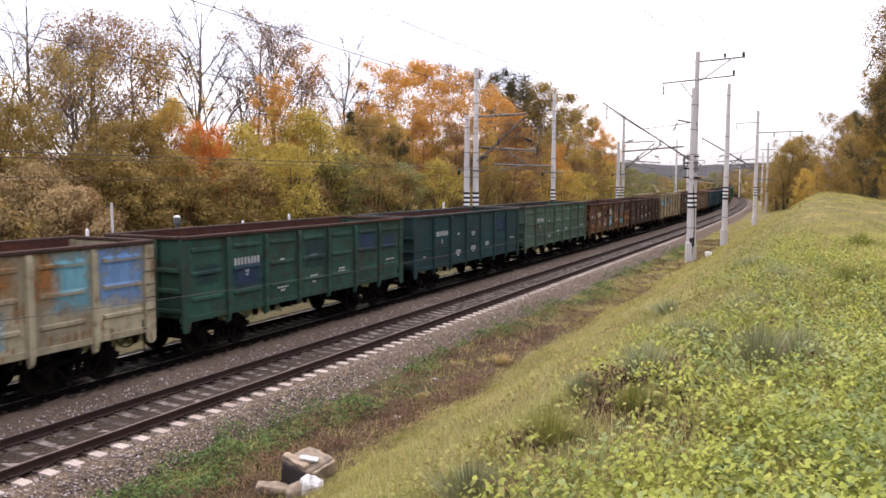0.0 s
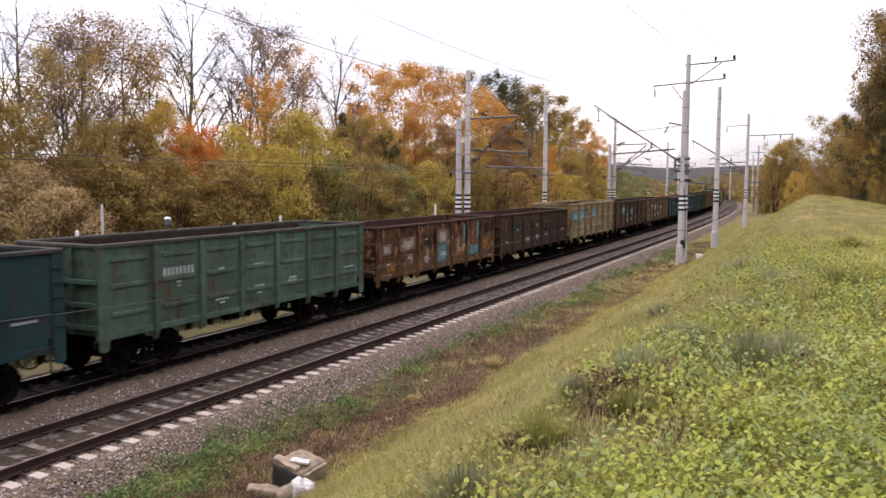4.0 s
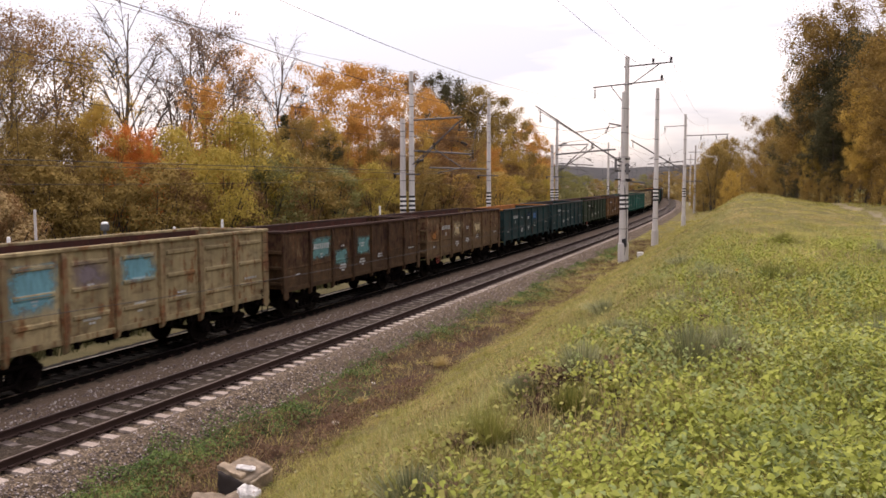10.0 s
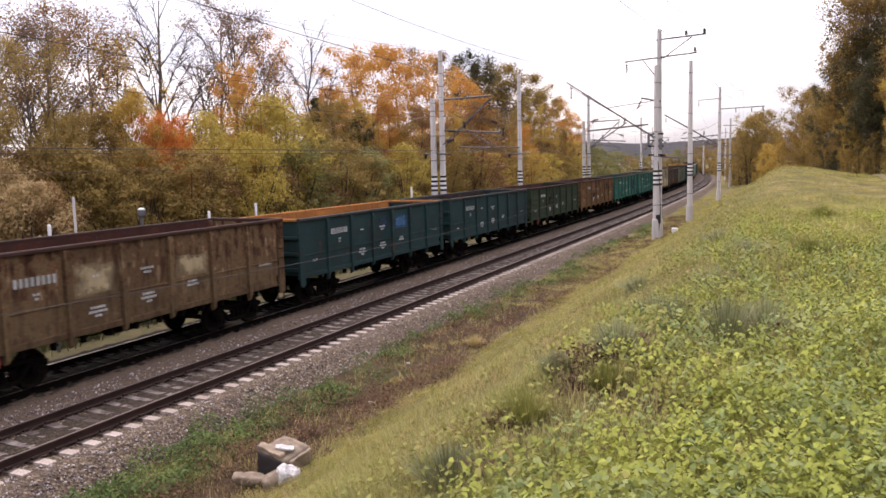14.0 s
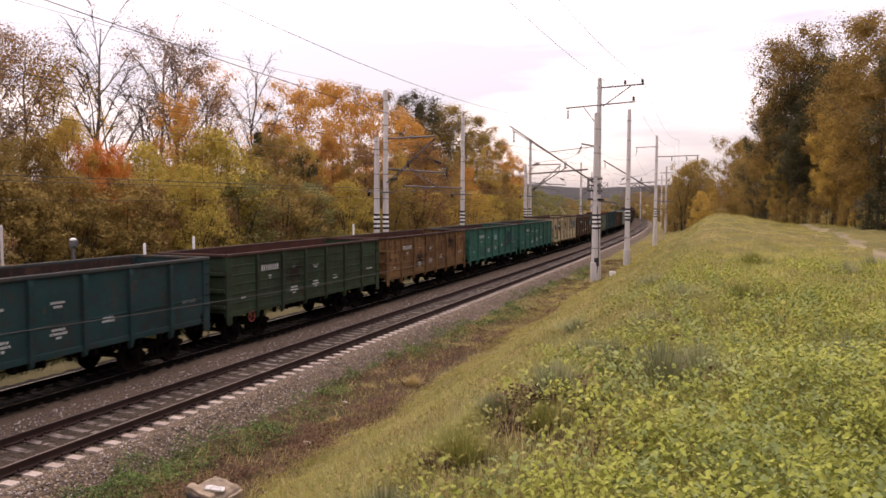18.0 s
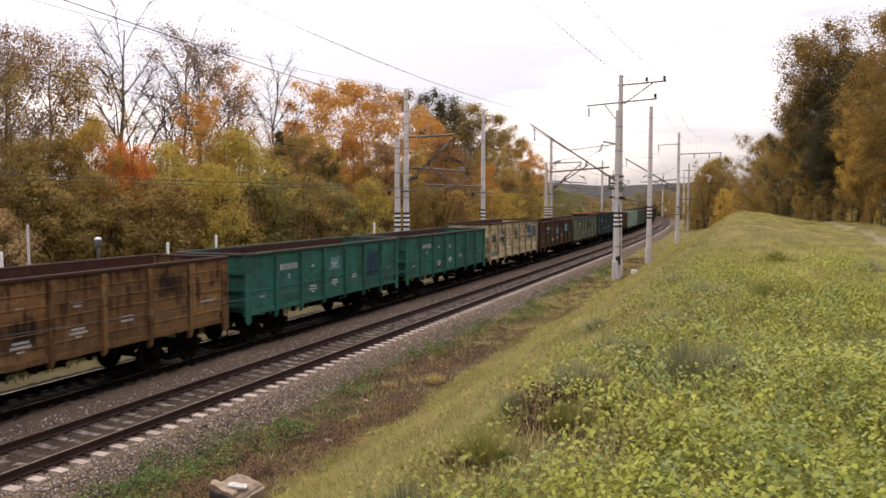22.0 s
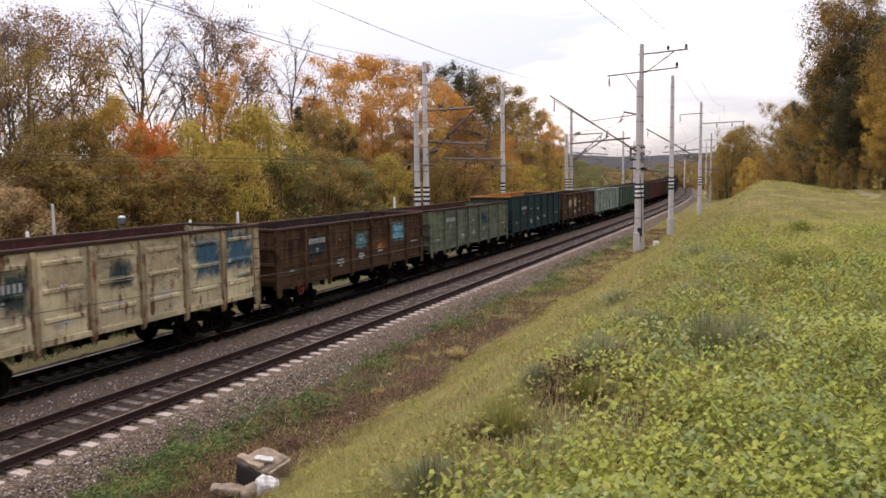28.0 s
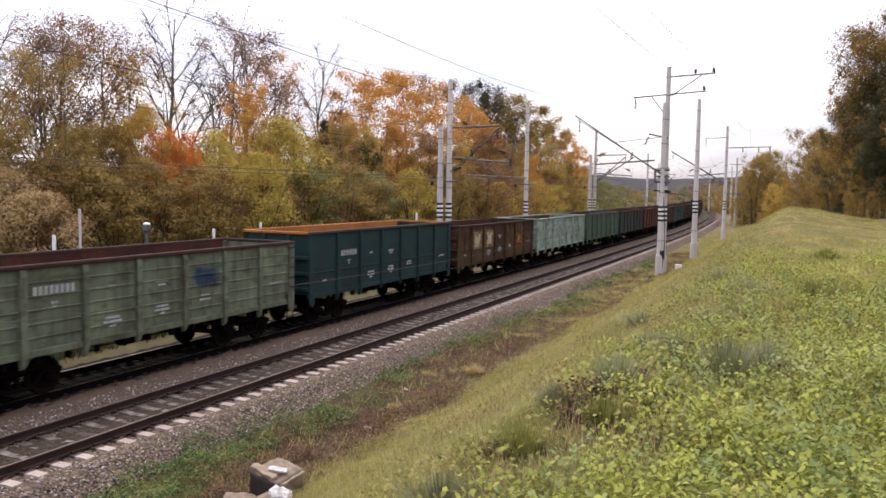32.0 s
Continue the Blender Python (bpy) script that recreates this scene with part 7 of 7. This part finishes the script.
blades("trodden_grass", around(30000, -7.0, 6.0, -4.0, 3.6, 77, on_bank), 0.07, 0.004, GRASS, "short grass on the top of the bank", 1.5)
herbs("fallen_leaves", wedge(260, 3.0, 22, 39, on_top), 0.05, 0.2, LEAVES["orange"], "scattered fallen orange leaves on the weeds")
herbs("bank_edge_weeds", tufts(190, 60, -2.3, -0.2, 3.3, 24, 25, 0.2, on_crest), 0.042, 0.22, EDGE_GREEN, "darker weeds along the edge of the bank")


def litter_ring(x, y, r, seed):
    """Withered brown stems fallen on one side of a tussock."""
    rg = np.random.default_rng(seed)
    px, py2 = x + 0.75 * r + rg.normal(0, 0.42 * r, 46), y - 0.35 * r + rg.normal(0, 0.34 * r, 46)
    herbs("withered_stems", (px, py2, terrain(px, py2) + 0.04, rg), 0.040, 0.10, BROWN_WEED, "withered brown stems beside a tussock")


for i, (x, y, r, h, grey) in enumerate(TUFTS):
    if grey and y < 16:
        litter_ring(x, y, r, 300 + i)
EARTH = plain("dark_earth_shade", (0.045, 0.023, 0.015), 0.95, fine=18, coarse=4, depth=0.03, var=0.5, space="World", spec=0.1)
RED_EARTH = plain("bare_red_earth", (0.066, 0.036, 0.021), 0.95, fine=14, coarse=3, depth=0.03, var=0.55, space="World", spec=0.1)


def bare_patch(x, y, rx, ry, seed, material=EARTH, clods=150, label="crumbled dark earth and painted edge shade along the bank"):
    """Crumbled dark soil with withered stems; along the bank edge partly painted shade."""
    rg = np.random.default_rng(seed)
    turn, ring = np.linspace(0, math.tau, 25)[:-1], np.linspace(0.2, 1.0, 5)
    wob = 1 + 0.22 * np.sin(3 * turn + seed) + 0.15 * np.sin(7 * turn + 2 * seed)
    ex, ey = x + 1.05 * rx * ring[:, None] * (np.cos(turn) * wob)[None], y + 1.05 * ry * ring[:, None] * (np.sin(turn) * wob)[None]
    ez = terrain(ex, ey) + np.array([0.035, 0.03, 0.025, 0.012, -0.02])[:, None] + rg.normal(0, 0.008, ex.shape)
    quads_ = [(24 * j + k, 24 * j + (k + 1) % 24, 24 * j + 24 + (k + 1) % 24, 24 * j + 24 + k) for j in range(4) for k in range(24)] + [tuple(range(23, -1, -1))]
    earth = new("bare_earth", mesh_of("bare_earth", np.stack([ex, ey, ez], -1).reshape(-1, 3), quads_, material, True))
    tagged(earth, label, "soil", kind="structure")
    if not clods:
        return
    n = clods
    px, py2 = x + rg.normal(0, rx, n), y + rg.normal(0, ry, n)
    herbs("bare_clods", (px, py2, terrain(px, py2) + 0.03, rg), 0.038, 0.06, SOIL_CLOD, "crumbled dark earth, withered stems and painted shade along the bank")


for i, (x, y, rx, ry) in enumerate(EARTH_SHADE_SPOTS):
    bare_patch(x, y, rx, ry, 40 + i)
for i, (x, y, rx, ry) in enumerate(((-9.5, 20.9, 0.5, 1.3), (-9.6, 17.0, 0.42, 1.1), (-9.7, 26.6, 0.42, 1.3), (-9.9, 13.9, 0.4, 0.8), (-9.8, 31.5, 0.4, 1.6), (-9.9, 37.0, 0.4, 1.6))):
    bare_patch(x, y, rx, ry, 60 + i, RED_EARTH, 0, "bare reddish earth in the ditch")
tussock(-9.35, 23.3, 0.42, 0.42, DRY, "pale straw tuft in the ditch")
tussock(-9.7, 18.5, 0.26, 0.22, DRY, "pale straw tuft in the ditch")
blades("far_verge_grass", scatter(30000, -42, -26.5, 8, 140, 17), 0.35, 0.012, EDGE_GREEN, "rank green grass beyond the far track")
blades("far_verge_green", scatter(26000, -42, -26.0, 8, 140, 18), 0.35, 0.012, GRASS, "green grass beyond the far track")
blades("track_side_weeds", tufts(2600, 28, -30, -22.4, 8, 120, 36, 0.3), 0.7, 0.02, DULL_WEED, "dull dark weeds beside the far track", 0.7)
blades("distant_grass", scatter(30000, -11, 30, 60, 170, 19, on_bank), 0.16, 0.02, GRASS, "grass on the distant bank")


# ---- small things by the track ----
FOAM = plain("worn_upholstery", (0.23, 0.18, 0.13), 0.95, fine=45, coarse=7, depth=0.008, var=0.55)
BOARD = plain("stained_chipboard", (0.30, 0.235, 0.165), 0.9, fine=40, coarse=5, var=0.6)
CLOTH = plain("dirty_white_cloth", (0.56, 0.55, 0.53), 0.9, fine=14, coarse=9, var=0.6, depth=0.02)
HOLLOW_DARK = plain("hollow_shade", (0.035, 0.028, 0.026), 0.95, fine=50, coarse=6)
HOUSING = plain("signal_housing", (0.10, 0.10, 0.10), 0.6)


def soft_block(sx, sy, sz, bevel, sagging, seed, segments=4):
    """A cushion-like block with rounded, uneven faces."""
    bm = bmesh.new()
    box(bm, -sx / 2, sx / 2, -sy / 2, sy / 2, -sz / 2, sz / 2)
    bmesh.ops.subdivide_edges(bm, edges=bm.edges[:], cuts=segments, use_grid_fill=True)
    r = random.Random(seed)
    for v in bm.verts:
        q = Vector((v.co.x / sx * 2, v.co.y / sy * 2, v.co.z / sz * 2))
        k = 1 - bevel * (q.length_squared - 1) / 2 if q.length_squared > 1 else 1
        v.co = Vector((v.co.x * k, v.co.y * k, v.co.z * k)) + noise.noise_vector(v.co * 6 + Vector((seed, 0, 0))) * sagging
    for f in bm.faces:
        f.smooth = True
    return bm


ax, ay = -8.85, 12.15
az = g(ax, ay)
chair = new("broken_armchair")
chair.matrix_basis = pose(ax, ay, az, 0, 0, -9)
tagged(chair, "broken brown armchair with a shaded hollow front dumped in the grass", "armchair")
part("seat_box", soft_block(0.70, 0.72, 0.50, 0.05, 0.03, 1, 7), FOAM, chair).matrix_basis = pose(0.02, 0.02, 0.27, 7, 9, 0)
# Dark panel over the front: the shade of the open hollow as a colour.
part("torn_front", soft_block(0.60, 0.06, 0.44, 0.05, 0.025, 2, 7), HOLLOW_DARK, chair, "shaded hollow front").matrix_basis = pose(-0.01, -0.345, 0.24, 7, 9, 0)
part("side_board", soft_block(0.05, 0.62, 0.40, 0.04, 0.02, 3, 6), BOARD, chair, "stained tan side board").matrix_basis = pose(0.385, 0.03, 0.25, 7, 14, 3)
part("top_edge", soft_block(0.66, 0.16, 0.09, 0.12, 0.03, 9, 6), BOARD, chair, "frayed pale upper edge").matrix_basis = pose(-0.05, -0.27, 0.53, 9, 9, -3)
cushion = new("cushion", mesh_from(soft_block(0.66, 0.40, 0.36, 0.26, 0.04, 4, 7), "cushion", FOAM))
cushion.matrix_basis = pose(ax + 0.36, ay - 0.62, az + 0.15, 4, -16, 36)
tagged(cushion, "grubby beige cushion lying in the grass", "cushion")
cushion = new("cushion", mesh_from(soft_block(0.62, 0.34, 0.16, 0.22, 0.03, 5, 6), "cushion", FOAM))
cushion.matrix_basis = pose(ax - 0.30, ay - 0.66, az + 0.10, 0, 8, 30)
tagged(cushion, "flat brown cushion lying in the grass", "cushion")
rag = new("rag", mesh_from(soft_block(0.40, 0.34, 0.30, 0.24, 0.06, 6, 7), "rag", CLOTH))
rag.matrix_basis = pose(ax + 0.52, ay - 0.60, az + 0.27, 20, 10, 40)
tagged(rag, "crumpled dirty white rag on a cushion", "rag")
rag = new("rag", mesh_from(soft_block(0.36, 0.15, 0.035, 0.1, 0.02, 7, 6), "rag", CLOTH))
rag.matrix_basis = pose(ax + 0.14, ay - 0.14, az + 0.57, 7, 9, 30)
tagged(rag, "flat white rag on the armchair", "rag")


def post(x, y, h, r, material, label):
    z = g(x, y)
    ob = new("marker_post", mesh_from(lathe(bmesh.new(), [(r, -0.3), (r, h - z - 0.05), (r * 0.6, h - z)], 8), "marker_post", HOUSING if material is WHITE else material))
    if material is WHITE:
        part("painted_top", lathe(bmesh.new(), [(r + 0.006, h - z - 0.75), (r + 0.006, h - z - 0.04), (r * 0.7, h - z + 0.01)], 8), WHITE, ob, "white painted top")
    ob.location = (x, y, z)
    return tagged(ob, label, "post", "posts beyond the far track")


post(-23.0, 20.2, 4.35, 0.045, CONCRETE, "slim grey post beyond the far track")
post(-22.0, 18.3, 3.55, 0.052, WHITE, "dark post with a white top beyond the far track")
post(-22.2, 26.2, 3.45, 0.052, WHITE, "dark post with a white top beyond the far track")
post(-22.4, 29.6, 3.6, 0.052, WHITE, "dark post with a white top beyond the far track")
post(-22.6, 46.0, 3.7, 0.06, WHITE, "dark post with a white top beyond the far track")
signal = new("dwarf_signal")
signal.location = (-22.5, 22.8, g(-22.5, 22.8))
tagged(signal, "hooded railway signal lamp on a post", "signal")
sz = 3.75 - signal.location.z
part("post", lathe(bmesh.new(), [(0.06, -0.3), (0.06, sz - 0.25)], 10), HOUSING, signal)
part("lamp_body", soft_block(0.24, 0.22, 0.26, 0.12, 0.0, 8), HOUSING, signal).matrix_basis = pose(0, 0, sz - 0.15)
part("hood", lathe(bmesh.new(), [(0.125, sz - 0.02), (0.12, sz + 0.02), (0.08, sz + 0.05), (0.02, sz + 0.065)], 14), WHITE, signal, "pale rounded hood")
bx_ = new("cable_marker", mesh_from(box(bmesh.new(), -0.22, 0.22, -0.14, 0.14, -0.1, 0.34, 0.03), "cable_marker", WHITE))
bx_.location = (-8.1, 59.5, g(-8.1, 59.5))
tagged(bx_, "small white cable box in the grass", "box")
LITTER = plain("pale_litter", (0.45, 0.41, 0.34), 0.9, var=0.3)
for i, (x, y, s) in enumerate(((-10.3, 20.4, 0.10), (-9.4, 16.6, 0.13), (-11.9, 12.4, 0.10), (-8.6, 17.2, 0.09), (-9.0, 14.4, 0.08), (-8.2, 12.9, 0.07), (-10.9, 16.2, 0.08))):
    ob = new("litter", mesh_from(soft_block(s * 1.2, s * 0.8, s * 0.5, 0.2, 0.03, 20 + i, 3), "litter", LITTER))
    ob.matrix_basis = pose(x, y, g(x, y) + s * 0.4, 15 * i, 10, 50 * i)
    tagged(ob, "scrap of pale litter in the grass", "litter", "scraps of litter")

# loose stones on the shoulder of the ballast
rg = np.random.default_rng(77)
ns = 12000
ss, uu = 4.0 * (70 / 4.0) ** rg.random(ns), np.where(rg.random(ns) < 0.62, rg.uniform(1.2, 2.5, ns), rg.uniform(-2.4, -0.9, ns))
zz = np.interp(uu, [-6.2, -5.2, 1.55, 1.75, 2.5], [-0.30, -0.235, -0.235, -0.26, -0.70])
sx_, sy_, sa_ = np.interp(ss, ARC, LINE_X), np.interp(ss, ARC, LINE_Y), np.interp(ss, ARC, _turn)
cx, cy = sx_ + uu * np.cos(sa_), sy_ + uu * np.sin(sa_)
size = rg.uniform(0.018, 0.042, ns)
octa = np.array([(1, 0, 0), (-1, 0, 0), (0, 1, 0), (0, -1, 0), (0, 0, 0.8), (0, 0, -0.8)])
tri = np.array([(0, 2, 4), (2, 1, 4), (1, 3, 4), (3, 0, 4), (2, 0, 5), (1, 2, 5), (3, 1, 5), (0, 3, 5)])
q1 = rg.normal(0, 1, (ns, 3))
q1 /= np.linalg.norm(q1, axis=1)[:, None]
q2 = np.cross(q1, rg.normal(0, 1, (ns, 3)))
q2 /= np.linalg.norm(q2, axis=1)[:, None]
q3 = np.cross(q1, q2)
shape = octa[None] * rg.uniform(0.6, 1.3, (ns, 6, 1)) * size[:, None, None]
pts = shape[:, :, :1] * q1[:, None] + shape[:, :, 1:2] * q2[:, None] + shape[:, :, 2:] * q3[:, None] + np.stack([cx, cy, zz + 0.012], -1)[:, None]
n = Nodes("loose_stone")
STONE = n.finish(n.ramp(n.node("ShaderNodeNewGeometry").outputs["Random Per Island"], [(0.0, (0.06, 0.046, 0.042)), (0.5, (0.16, 0.125, 0.115)), (1.0, (0.40, 0.36, 0.34))]), 0.9, 0, n.noise(n.where("World"), 60), 0.004)
stones = under("loose_stones", big_mesh("loose_stones", pts.reshape(-1, 3), (np.arange(ns)[:, None, None] * 6 + tri[None]).reshape(-1, 3), STONE), ballast)
tagged(stones, "loose crushed stones", kind="stuff")

# sleepers, one by one under the near track; those under the train in one piece
sleeper_me = sleeper_mesh()
for s in SLEEPERS:
    x, y, z, a = along(s)
    under("sleeper", sleeper_me, near_track, "", pose(x, y, -0.004, 0, 0, math.degrees(a)))
far_v, far_f = [], []
base_v, base_f = [tuple(v.co) for v in sleeper_me.vertices], [tuple(p.vertices) for p in sleeper_me.polygons]
for s in SLEEPERS:
    x, y, z, a = along(s, -TRACK_GAP)
    o = len(far_v)
    ca, sa = math.cos(a), math.sin(a)
    far_v += [(x + vx * ca - vy * sa, y + vx * sa + vy * ca, vz - 0.030 - SINK) for vx, vy, vz in base_v]
    far_f += [tuple(o + i for i in f_) for f_ in base_f]
tagged(under("sleepers", mesh_of("sleepers", far_v, far_f, SHADED_SLEEPER), far_track), kind="stuff")

motions()
